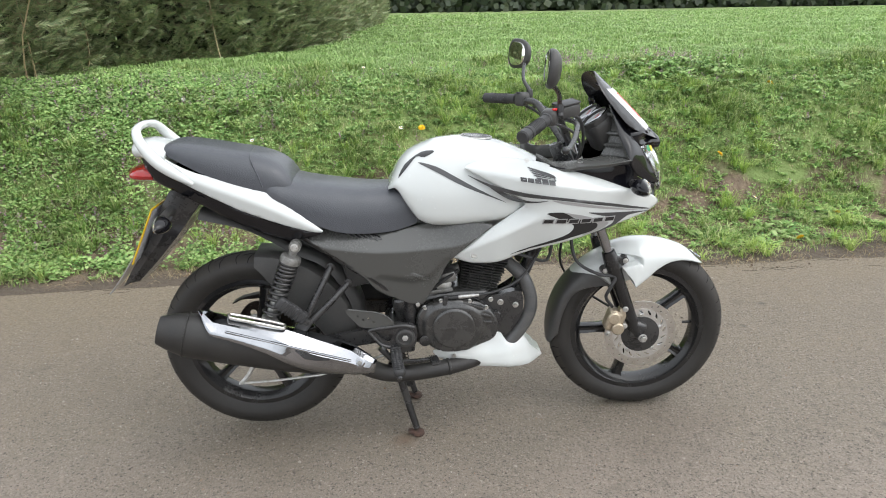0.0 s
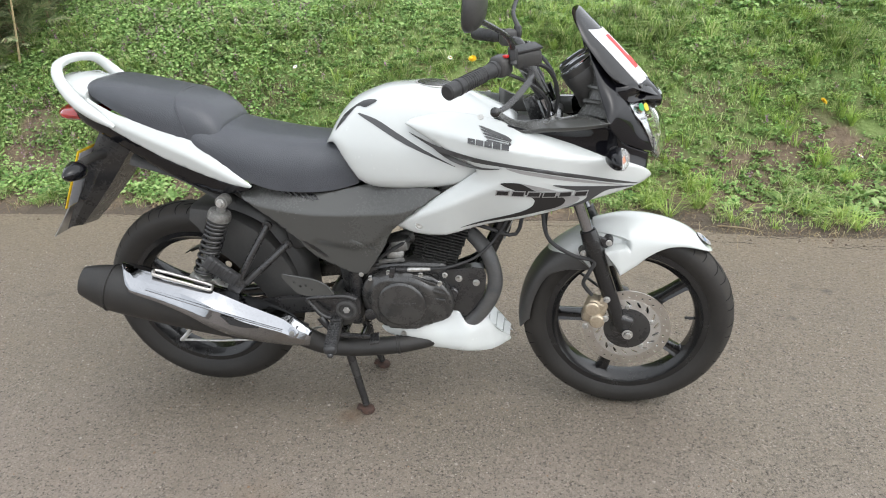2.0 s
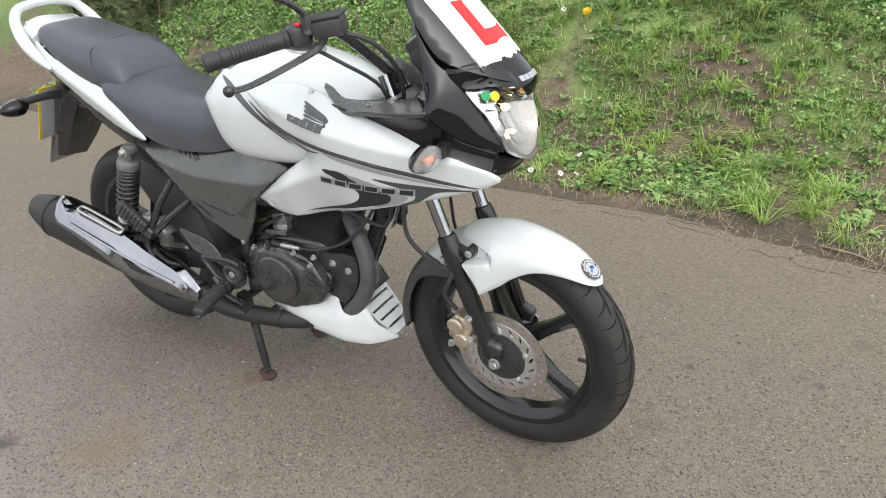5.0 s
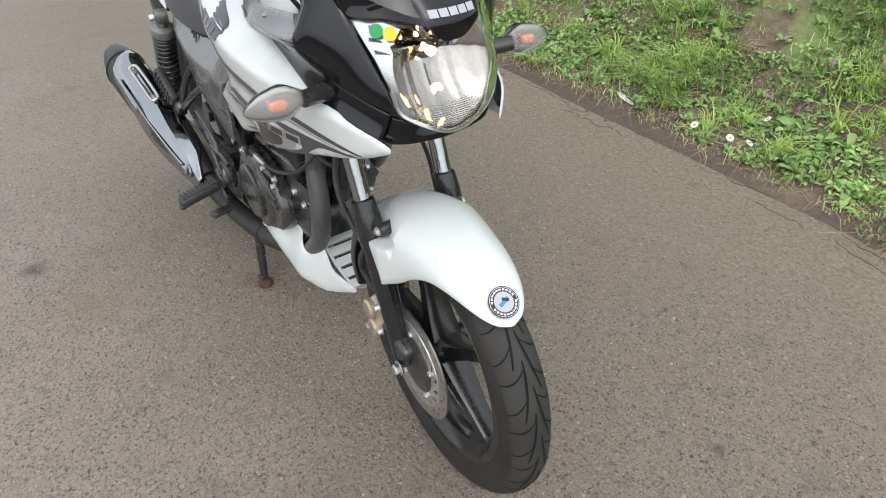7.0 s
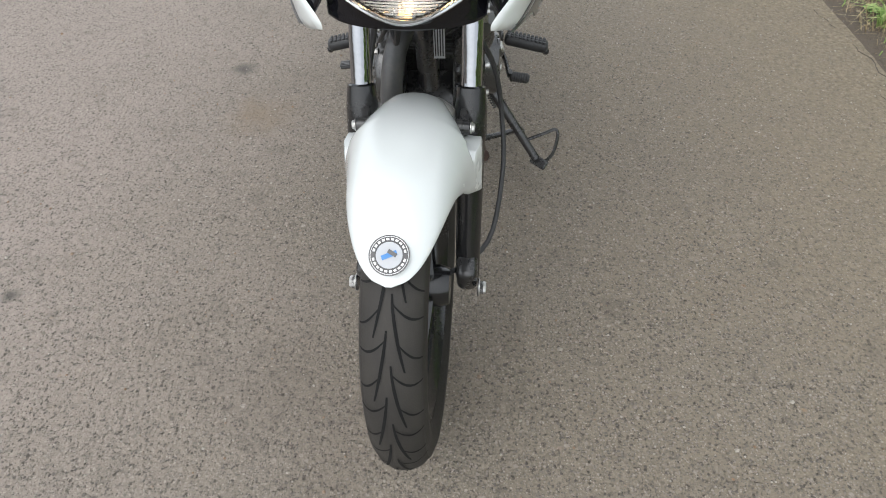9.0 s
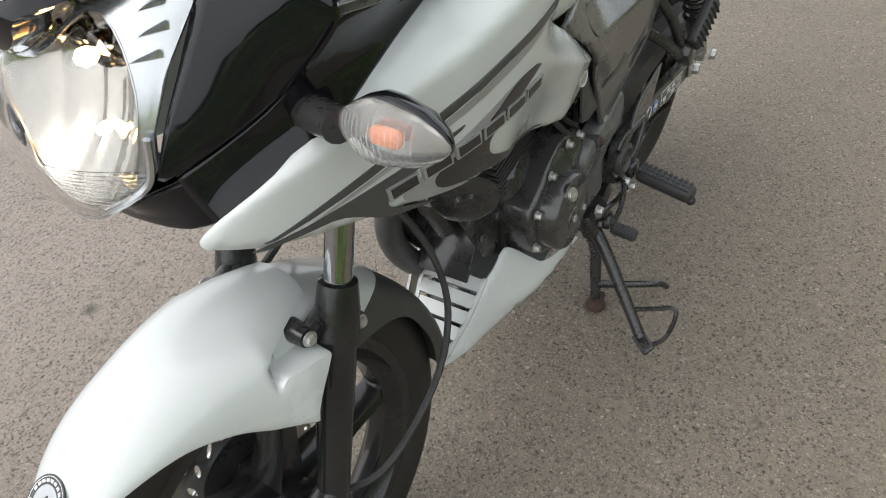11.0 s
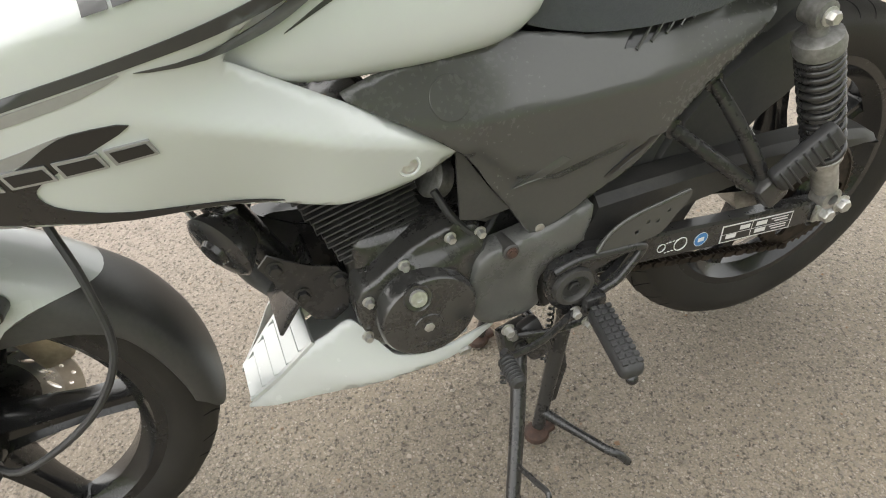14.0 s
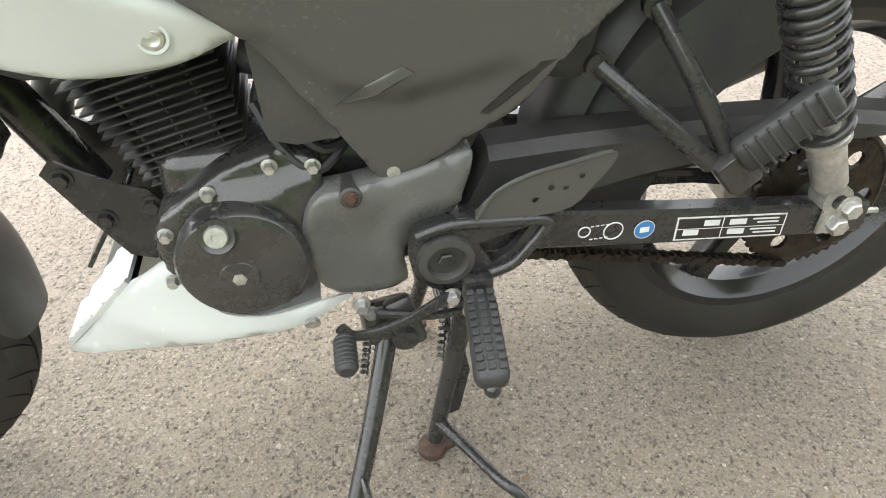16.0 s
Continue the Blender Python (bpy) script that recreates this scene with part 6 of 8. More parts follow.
bm = bmesh.new()
rings = []
for j in range(26):
    q = 0.13 + 0.87 * j / 25
    rings.append([bm.verts.new((bowl_x(BOWL_R * q * math.cos(a), BOWL_Z + BOWL_R * q * math.sin(a)), BOWL_R * q * math.cos(a), BOWL_Z + BOWL_R * q * math.sin(a))) for a in (2 * math.pi * k / 96 for k in range(96))])
skin(bm, rings, False)
bmesh.ops.contextual_create(bm, geom=rings[0])
part("reflector", bm, REFLECTOR, lamp, "bright faceted headlight reflector", 9)
for s in (-1, 1):
    # upright spikes moulded into the bright upper corner
    for y, z, ln, turn in ((0.090, 0.927, 0.022, 24), (0.094, 0.913, 0.026, 20), (0.093, 0.898, 0.022, 14)):
        bm = bmesh.new()
        base = Vector((lamp_x(y, z) - 0.0115, s * y, z))
        tip = Vector((lamp_x(y - ln, z) - 0.0115, s * (y - ln * math.cos(radians(turn))), z - ln * math.sin(radians(turn))))
        vs = [bm.verts.new(base + Vector(d)) for d in ((0, 0.003 * s, 0.0035), (0, 0.003 * s, -0.0030), (0.006, 0.002 * s, 0.0))] + [bm.verts.new(tip)]
        for f in ((0, 1, 3), (1, 2, 3), (2, 0, 3), (0, 2, 1)):
            bm.faces.new([vs[k] for k in f])
        part("bright_spike", bm, FOIL, lamp, "", 20)
bm = bowed(bmesh.new(), [(y * 0.975, 0.86 + (z - 0.86) * 0.975) for y, z in HEAD], lambda y, z: lamp_x(y, z) - 0.012, 0.002, 0.012, 1, [[(y, min(z, float(np.interp(abs(y), [0.012, 0.031, 0.044, 0.08], [0.900, 0.910, 0.925, 0.931])))) for y, z in circle(0, BOWL_Z, BOWL_R * 0.985, 40)]])
part("reflector_surround", bm, FOIL, lamp, "silver surround of the reflector", 30)
for k in range(7):
    y = 0.070 - 0.013 * k
    for s in (-1, 1):
        z = 0.898 - 0.0035 * k
        if s * y < 0.02:
            part("reflector_step", block(bmesh.new(), (0.012, 0.0118, 0.014), pose(bowl_x(s * y, z) + 0.004, s * y, z, 12, 30, 0), 0.001, 1), REFLECTOR, lamp, "", 20)
part("bulb", lathe(bmesh.new(), [(0.004, -0.008), (0.0068, -0.003), (0.0070, 0.004), (0.0030, 0.009)], (1.250, -0.004, 0.880), (1, 0, 0), 16), BULB, lamp, "glowing headlight bulb")
part("bulb_shield", lathe(bmesh.new(), [(0.012, -0.03), (0.014, -0.02), (0.0145, -0.012), (0.013, -0.010)], (1.250, -0.004, 0.880), (1, 0, 0), 20), CHROME, lamp)
part("parking_bulb", lathe(bmesh.new(), [(0.002, -0.010), (0.0052, 0), (0.003, 0.008)], (1.262, 0.0, 0.828), (1, 0, 0), 12), PARKING, lamp, "small glowing parking bulb")
for k in range(13):
    z = 0.7815 + 0.0036 * k
    wide = float(np.interp(z, [0.778, 0.783, 0.795, 0.808, 0.822, 0.845], [0.010, 0.024, 0.048, 0.070, 0.081, 0.086]))
    pts = [(lamp_x(y, z + 0.004 - 0.9 * y * y) - 0.0046, y, z + 0.004 - 0.9 * y * y) for y in np.linspace(-wide, wide, 11)]
    part("lens_rib", tube(bmesh.new(), pts, 0.0015, 6, 1), LENS, lamp)
part("lens_lip", tube(bmesh.new(), [(lamp_x(y, z) - 0.002, y, z) for y, z in (HEAD[len(HEAD) - 5:] + HEAD[:6])], 0.0030, 6, 3), FOIL, lamp, "bright lower edge of the headlight")
for y, z, mat, word in ((-0.089, 0.925, GREEN, "round green sticker"), (-0.0755, 0.922, YELLOW, "round yellow sticker")):
    bm = lathe(bmesh.new(), [(0.0, 0.0), (0.0098, 0.0), (0.0098, 0.0008), (0.0, 0.0009)], (lamp_x(y, z) + 0.0008, y, z), (1, 9.8 * y, 0.6), 24)
    part("dot_sticker", bm, mat, lamp, word)

# brow over the headlight, with the maker's bar
def brow_x(y, z):
    """The beak stands out ahead of the lens and runs up into the screen."""
    beak = curve(z, [(0.904, 1.303), (0.922, 1.310), (0.934, 1.3125), (0.945, 1.3068), (0.970, 1.2843), (0.990, 1.2650)]) - 4.8 * y * y
    side = step_up(0.040, 0.075, abs(y)) * step_up(0.975, 0.955, z)
    return beak + (lamp_x(y, z) + 0.005 - beak) * side


BROW = [(0.014, 0.911), (0.029, 0.920), (0.042, 0.934), (0.080, 0.940), (0.112, 0.941), (0.122, 0.962), (0.112, 0.984), (0.06, 0.988)]
bm = bowed(bmesh.new(), [(0.0, 0.910), *BROW, (0.0, 0.988), *[(-y, z) for y, z in reversed(BROW)]], brow_x, 0.028, 0.010, 2)
brow = part("nose_brow", bm, GLOSS, bike, "gloss black brow above the headlight", 60)
for k in range(5):
    y0 = -0.036 + 0.0148 * k
    bm = bowed(bmesh.new(), [(y0, 0.944), (y0 + 0.0125, 0.944), (y0 + 0.0125, 0.953), (y0, 0.953)], lambda y, z: brow_x(y, z) + 0.0012, 0.003, 0.006, 1)
    part("badge_bar", bm, PLATEBACK, brow, "pale maker's badge block")

# windscreen


def screen_x(y, z):
    return 1.312 - 0.87 * (z - 0.935) - 0.5 * (z - 0.935) ** 2 - 4.6 * y * y


SCREEN = [(0.0, 0.946), (0.03, 0.945), (0.050, 0.945), (0.088, 0.962), (0.118, 0.983), (0.130, 1.0), (0.127, 1.04), (0.118, 1.082), (0.104, 1.110), (0.085, 1.132), (0.055, 1.147), (0.0, 1.153)]
SCREEN = SCREEN + [(-y, z) for y, z in reversed(SCREEN[1:-1])]
screen = part("windscreen", bowed(bmesh.new(), SCREEN, screen_x, 0.004), SMOKE, bike, "small dark smoked windscreen", 70)
LP = [(-0.088, 0.976), (0.074, 0.976), (0.074, 1.108), (-0.088, 1.106)]
lp = part("learner_plate", bowed(bmesh.new(), LP, lambda y, z: screen_x(y, z) + 0.0022, 0.0015, 0.008, 1), SHEET, screen, "white learner plate with a red L taped to the screen", 70)
for o in ([(-0.052, 1.011), (-0.024, 1.011), (-0.022, 1.089), (-0.050, 1.089)], [(-0.024, 1.011), (0.040, 1.011), (0.040, 1.037), (-0.023, 1.037)]):
    part("red_letter", bowed(bmesh.new(), o, lambda y, z: screen_x(y, z) + 0.0030, 0.0012, 0.007, 1), RED, lp, "red letter L")
for s in (-1, 1):
    part("screen_bolt", lathe(bmesh.new(), [(0.006, 0), (0.006, 0.002), (0.0, 0.003)], (screen_x(0.085, 0.975) + 0.001, 0.085 * s, 0.975), (0.8, 0.6 * s, 0.5), 12), SATIN, screen)

# instruments
bm = bmesh.new()
rings = []
for x, z, w, h in ((1.104, 1.010, 0.092, 0.048), (1.111, 0.999, 0.096, 0.050), (1.122, 0.976, 0.090, 0.042), (1.128, 0.950, 0.080, 0.034), (1.128, 0.930, 0.070, 0.026)):
    rings.append([bm.verts.new((x + 0.82 * h * math.sin(a) * abs(math.sin(a)) ** -0.4 if abs(math.sin(a)) > 1e-6 else x, w * (1 if math.cos(a) >= 0 else -1) * abs(math.cos(a)) ** 0.6, z + 0.57 * h * (1 if math.sin(a) >= 0 else -1) * abs(math.sin(a)) ** 0.6)) for a in (2 * math.pi * k / 32 for k in range(32))])
skin(bm, rings)
cluster = part("instrument_unit", bm, MATT, bike, "black instrument cluster with two round dials", 50)
DIAL_WAY = (-0.57, 0, 0.82)
for y in (-0.047, 0.047):
    at = (1.099, y, 1.013)
    part("dial_ring", lathe(bmesh.new(), [(0.042, -0.02), (0.046, 0.0), (0.046, 0.010), (0.041, 0.014), (0.040, 0.004), (0.0, 0.002)], at, DIAL_WAY, 40), MATT, cluster, "black dial bezel")
    part("dial", lathe(bmesh.new(), [(0.0, 0.003), (0.039, 0.003), (0.039, 0.005), (0.0, 0.0055)], at, DIAL_WAY, 36), DIAL, cluster, "pale dial face")
    part("dial_rim", ring(bmesh.new(), Vector(at) + Vector(DIAL_WAY) * 0.013, DIAL_WAY, 0.0425, 0.0022, 40, 6), CHROME, cluster, "thin silver dial rim")
    m = turn_to(Vector(at) + Vector(DIAL_WAY) * 0.006, DIAL_WAY)
    part("needle", block(bmesh.new(), (0.026, 0.0016, 0.001), m @ Matrix.Rotation(2.2, 4, "Z") @ Matrix.Translation((0.01, 0, 0.001)), 0), RED, cluster)

# handlebars
for s in (-1, 1):
    e = (0.812, 0.372 * s, 1.02 if s < 0 else 1.05)
    i = (0.905, 0.235 * s, 1.045 if s < 0 else 1.055)
    way = (Vector(e) - Vector(i)).normalized()
    bm = tube(bmesh.new(), [(fork_x(0.90) - 0.012, 0.05 * s, 0.93), (0.99, 0.09 * s, 0.985), (0.955, 0.15 * s, 1.045), (0.925, 0.20 * s, 1.052), i], 0.0115, 12, 5)
    handle = part("handlebar", bm, SATIN, bike, "black tubular handlebar")
    bm = lathe(bmesh.new(), [(0.0125, 0), (0.0185, 0.002), (0.0185, 0.01), (0.0162, 0.012), (0.0158, 0.04), (0.0165, 0.05), (0.0165, 0.12), (0.0185, 0.126), (0.0185, 0.132), (0.0165, 0.134), (0.0165, 0.136), (0.0175, 0.138), (0.0175, 0.162), (0.014, 0.166)], i, way, 24)
    part("grip", bm, GRIP, handle, "black rubber handlebar grip")
    for k in range(10):
        part("grip_rib", ring(bmesh.new(), Vector(i) + way * (0.045 + 0.0075 * k), way, 0.0165, 0.0012, 20, 5), GRIP, handle)
    c = Vector(i) - way * 0.022
    m = Matrix.Translation(c) @ way.to_track_quat("X", "Z").to_matrix().to_4x4()
    part("switch_housing", block(bmesh.new(), (0.045, 0.042, 0.046), m, 0.012, 3), MATT, handle, "black switch housing")
    part("switch_button", block(bmesh.new(), (0.012, 0.012, 0.006), m @ Matrix.Translation((0.0, 0.016, 0.022)), 0.002), RED if s < 0 else GRIP, handle)
    if s < 0:
        part("brake_reservoir", block(bmesh.new(), (0.062, 0.046, 0.034), pose(0.972, -0.19, 1.062, 6, -8, 20), 0.006), MATT, handle, "square black brake fluid reservoir")
        part("reservoir_lid", block(bmesh.new(), (0.066, 0.05, 0.006), pose(0.970, -0.19, 1.082, 6, -8, 20), 0.002), GRIP, handle)
    tip = (0.915, 0.415 * s, 0.99 if s < 0 else 1.03)
    bm = tube(bmesh.new(), [(0.965, 0.205 * s, 1.04), (0.985, 0.25 * s, 1.032), (0.965, 0.32 * s, 1.012), (0.935, 0.385 * s, tip[2] + 0.003), tip], [0.007, 0.006, 0.0055, 0.005, 0.005], 8, 4, 1.4)
    lever = part("hand_lever", bm, SATIN, handle, "black brake lever" if s < 0 else "black clutch lever")
    bmb = bmesh.new()
    bmesh.ops.create_uvsphere(bmb, u_segments=14, v_segments=8, radius=0.0105, matrix=Matrix.Translation(tip))
    part("lever_ball", bmb, SATIN, lever)
    # mirrors
    base = Vector((0.944, 0.222 * s, 1.062))
    mid = Vector((0.930, 0.262 * s, 1.118))
    end = Vector((0.880, 0.357 * s, 1.160)) if s < 0 else Vector((0.945, 0.330 * s, 1.165))
    bm = tube(bmesh.new(), [base - Vector((0, 0, 0.01)), base + Vector((0, 0, 0.02)), mid, end], [0.011, 0.0075, 0.006, 0.0065], 10, 5)
    stalk = part("mirror_stalk", bm, SATIN, bike, "black mirror stalk on the handlebar")
    part("stalk_nut", lathe(bmesh.new(), [(0.011, 0), (0.011, 0.02), (0.009, 0.024)], base, (0, 0, 1), 6), GRIP, stalk)
    bm = bmesh.new()
    rings = []
    cen = end + Vector((-0.010, 0.060 * s, 0.032))
    ax = Vector((1, -0.12 if s < 0 else 0.36, -0.10)).normalized()
    sd = Vector((0, 1, 0)) - ax * ax[1]
    sd.normalize()
    hi = ax.cross(sd) * (1 if ax.cross(sd)[2] > 0 else -1)
    for d, k0 in ((-0.004, 0.93), (0.0, 1.0), (0.008, 0.99), (0.018, 0.85), (0.026, 0.55), (0.030, 0.15)):
        row = []
        for k in range(24):
            a = 2 * math.pi * k / 24
            u, v = math.cos(a), math.sin(a)
            yy = (0.064 if s < 0 else 0.070) * k0 * (1 if u >= 0 else -1) * abs(u) ** 0.7
            zz = (0.046 if s < 0 else 0.051) * k0 * (1 if v >= 0 else -1) * abs(v) ** 0.75 * (1 + 0.16 * u * s * s)
            row.append(bm.verts.new(cen + ax * d + sd * (yy * s) + hi * zz))
        rings.append(row)
    skin(bm, rings)
    shell = part("mirror_shell", bm, MATT, stalk, "black rounded mirror housing", 60)
    bm = bmesh.new()
    rings = []
    for d, k0 in ((-0.0055, 0.86), (-0.0065, 0.84), (-0.0066, 0.3)):
        rings.append([bm.verts.new(cen + ax * d + sd * (0.064 * k0 * (1 if math.cos(a) >= 0 else -1) * abs(math.cos(a)) ** 0.7 * s) + hi * (0.046 * k0 * (1 if math.sin(a) >= 0 else -1) * abs(math.sin(a)) ** 0.75 * (1 + 0.16 * math.cos(a)))) for a in (2 * math.pi * k / 24 for k in range(24))])
    skin(bm, rings)
    part("mirror_glass", bm, MIRROR, stalk, "reflecting mirror glass", 60)
    # front signals
    part("signal_stalk", tube(bmesh.new(), [(1.150, 0.095 * s, 0.826), (1.176, 0.125 * s, 0.829), (1.200, 0.188 * s, 0.836)], [0.017, 0.014, 0.0125], 14, 3, 1.2), SATIN, bike, "black rubber signal stalk")
    signal((1.192, 0.178 * s, 0.837), (1.190, 0.272 * s, 0.832), bpy.data.objects["nose_brow"], 1)

for pts, r in (([(0.95, -0.19, 1.05), (1.02, -0.14, 1.03), (1.05, -0.08, 0.95), (1.03, -0.05, 0.85)], 0.005), ([(0.93, 0.2, 1.05), (1.0, 0.17, 1.02), (1.05, 0.10, 0.95), (1.03, 0.05, 0.83)], 0.005),
               ([(0.92, -0.22, 1.035), (0.99, -0.20, 1.0), (1.03, -0.12, 0.93), (1.0, -0.06, 0.83)], 0.004), ([(0.93, 0.22, 1.035), (0.98, 0.20, 1.0), (1.02, 0.12, 0.94), (0.99, 0.07, 0.84)], 0.0045)):
    part("control_cable", tube(bmesh.new(), pts, r, 7, 5), GRIP, bike, "black control cable from the handlebar")
# added block, only there to keep the gap by the steering head dark
part("steering_tray", block(bmesh.new(), (0.15, 0.17, 0.05), pose(0.965, 0, 0.845, 0, 10, 0), 0.02, 3), MATT, bike, "added black block that fills the gap under the steering head")
part("ignition_lock", lathe(bmesh.new(), [(0.02, -0.04), (0.022, 0.0), (0.018, 0.008), (0.008, 0.009), (0.0, 0.006)], (0.985, 0.0, 0.93), (-0.36, 0, 1), 20), SATIN, bike, "round ignition lock")

# side panels under the seat


def flank_y(x, z):
    """The side panel's face: an upper facet that leans in, a main facet, and a sunk lower wedge."""
    ridge = curve(x, [(0.18, 0.704), (0.285, 0.676), (0.45, 0.660), (0.635, 0.668), (0.75, 0.702)])
    y = curve(x, [(0.18, 0.124), (0.28, 0.143), (0.40, 0.155), (0.55, 0.157), (0.68, 0.165), (0.78, 0.170)])
    y -= (0.85 - 0.45 * step_up(0.56, 0.70, x)) * max(0, z - ridge) + 0.10 * max(0, ridge - z)
    wedge = np.interp(x, [0.36, 0.415, 0.515, 0.575, 0.62], [0.560, 0.594, 0.573, 0.590, 0.640])
    sunk = step_up(0.0, 0.03, wedge - z) * step_up(0.36, 0.44, x)
    return y - 0.0095 * sunk


for s in (-1, 1):
    edge = [(0.634, 0.622), (0.605, 0.574), (0.577, 0.530), (0.553, 0.489), (0.538, 0.466), (0.512, 0.466)] if s > 0 else [(0.628, 0.618), (0.604, 0.570), (0.577, 0.526), (0.555, 0.494), (0.540, 0.475), (0.512, 0.476)]
    rim = [(0.205, 0.712), (0.25, 0.730), (0.29, 0.735), (0.345, 0.722), (0.40, 0.708), (0.47, 0.712), (0.55, 0.727), (0.64, 0.732), (0.70, 0.737), (0.752, 0.732), (0.758, 0.722), (0.70, 0.682)] + edge + [(0.455, 0.500), (0.405, 0.530), (0.37, 0.575), (0.33, 0.612), (0.285, 0.648), (0.235, 0.682)]
    bm = sheet(bmesh.new(), rim, lambda x, z: s * flank_y(x, z), lambda x, z: s * (flank_y(x, z) - 0.006), (), 0.0065, 0.002, 2)
    flank = part("side_panel", bm, PANEL, bike, "dark grey satin side panel with folded facets", 50)
    if s > 0:
        part("round_cover", lathe(bmesh.new(), [(0.0240, -0.004), (0.0240, 0.0), (0.0234, 0.0006), (0.0228, 0.0006), (0.0, 0.0007)], (0.651, flank_y(0.651, 0.697) + 0.002, 0.697), (-0.2, 1, 0.5), 40), PANEL, flank, "round blanking cover", 15)
    p = (0.526, s * (flank_y(0.526, 0.478) + 0.0), 0.474)
    part("panel_screw", lathe(bmesh.new(), [(0.0068, -0.002), (0.0068, 0.001), (0.0, 0.002)], p, (0, s, 0), 16), STEEL, flank)
    bm = sheet(bmesh.new(), [(0.374, 0.580), (0.432, 0.527), (0.440, 0.530), (0.388, 0.580)], lambda x, z: s * (flank_y(x, z) + 0.0007), lambda x, z: s * (flank_y(x, z) - 0.004), (), 0.008, 0, 1)
    part("panel_slot", bm, BLACKVINYL, flank, "dark slot in the panel")
    recess = [(0.288, 0.724), (0.345, 0.727), (0.400, 0.713), (0.430, 0.694), (0.390, 0.697), (0.325, 0.709)]
    bm = sheet(bmesh.new(), recess, lambda x, z: s * (flank_y(x, z) + 0.0010), lambda x, z: s * (flank_y(x, z) - 0.003), (), 0.010, 0, 2)
    vent = part("vent_recess", bm, BLACKVINYL, flank, "dark ribbed recess under the seat", 60)
    for k in range(5):
        x, z = 0.318 + 0.021 * k, 0.716 - 0.0042 * k
        pts = [(x + d, s * (flank_y(x + d, z + e) + 0.0012), z + e) for d, e in ((-0.012, 0.010), (0.0, 0.001), (0.014, -0.008))]
        part("vent_rib", tube(bmesh.new(), pts, 0.0022, 6, 2), PANEL, vent)
    bm = sheet(bmesh.new(), [(0.574, 0.555), (0.548, 0.574), (0.513, 0.591), (0.503, 0.584), (0.535, 0.566)], lambda x, z: s * (flank_y(x, z) + 0.0005 + 0.20 * max(0, np.interp(x, [0.503, 0.574], [0.598, 0.562]) - z)), lambda x, z: s * (flank_y(x, z) - 0.004), (), 0.006, 0, 1)
    part("panel_wedge", bm, PANEL, flank, "raised wedge on the panel", 30)
    if s > 0:
        bm = sheet(bmesh.new(), [(0.640, 0.630), (0.637, 0.526), (0.612, 0.518), (0.572, 0.522), (0.598, 0.56)], lambda x, z: s * 0.134, lambda x, z: s * 0.128, (), 0.02, 0.002, 1)
        part("inner_cover", bm, MATT, flank, "black triangular cover behind the cylinder", 60)

# ---- engine ----
bm = bmesh.new()
block(bm, (0.27, 0.155, 0.19), pose(0.63, 0.0, 0.40), 0.03, 4)
block(bm, (0.16, 0.15, 0.12), pose(0.53, 0.0, 0.43, 0, -12, 0), 0.02, 3)
engine = part("engine", bm, ENGINE, bike, "black air-cooled single-cylinder engine", 50)
AX = Vector((0.24, 0, 1)).normalized()
ACROSS = Vector((AX[2], 0, -AX[0]))


def fin_block(bm, c, wx, wy, th, r=0.012):
    m = Matrix.Translation(c) @ Matrix.Rotation(math.atan2(0.24, 1), 4, "Y")
    return block(bm, (wx, wy, th), m, min(r, th * 0.4), 1)


head0 = Vector((0.715, 0, 0.455))
part("cylinder_core", fin_block(bmesh.new(), head0 + AX * 0.075, 0.104, 0.112, 0.19, 0.02), FIN, engine)
for k in range(16):
    c = head0 + AX * (0.010 + 0.0094 * k)
    wid = 0.110 + 0.0028 * k + (0.006 if k % 3 == 1 else 0.0)
    part("cooling_fin", fin_block(bmesh.new(), c, wid, 0.128 + 0.0016 * k, 0.0029), FIN, engine)
for s in (-1, 1):
    for u in (-0.035, 0.0, 0.035):
        part("fin_rib", fin_block(bmesh.new(), head0 + AX * 0.085 + ACROSS * u + Vector((0, 0.058 * s, 0)), 0.010, 0.010, 0.14), ENGINE, engine)
for y in (-0.05, 0.0, 0.05):
    for dx in (-1, 1):
        bm = bmesh.new()
        c = head0 + AX * 0.085 + ACROSS * (dx * 0.049) + Vector((0, y, 0))
        part("fin_rib", fin_block(bm, c, 0.006, 0.007, 0.15), ENGINE, engine)
part("cylinder_head", fin_block(bmesh.new(), head0 + AX * 0.185, 0.13, 0.125, 0.05, 0.015), ENGINE, engine)
# right crankcase cover
bm = sheet(bmesh.new(), [(0.517, 0.40), (0.528, 0.44), (0.556, 0.466), (0.62, 0.480), (0.694, 0.472), (0.745, 0.447), (0.778, 0.398), (0.772, 0.345), (0.722, 0.316), (0.64, 0.300), (0.572, 0.314), (0.530, 0.35)], lambda x, z: -0.114 - 0.012 * step_up(0.104, 0.086, math.hypot(x - 0.636, z - 0.387)) - 0.006 * step_up(0.0, 0.016, 0.470 - z - 0.30 * max(0, x - 0.66)), lambda x, z: -0.085, (), 0.007, 0.006)
cover = part("clutch_cover", bm, ENGINE, engine, "black right crankcase cover with a round raised disc", 55)
bm = lathe(bmesh.new(), [(0.068, -0.006), (0.068, 0.011), (0.064, 0.015), (0.060, 0.0155), (0.0, 0.0155)], (0.636, -0.128, 0.387), (0, -1, 0), 64)
part("cover_disc", bm, ENGINE, cover, "round black cover disc")
for k in range(5):
    part("cast_bar", block(bmesh.new(), (0.0145, 0.002, 0.011), pose(0.600 + 0.018 * k, -0.1440, 0.390), 0.0008), ENGINE, cover, "raised maker's block cast in the cover")
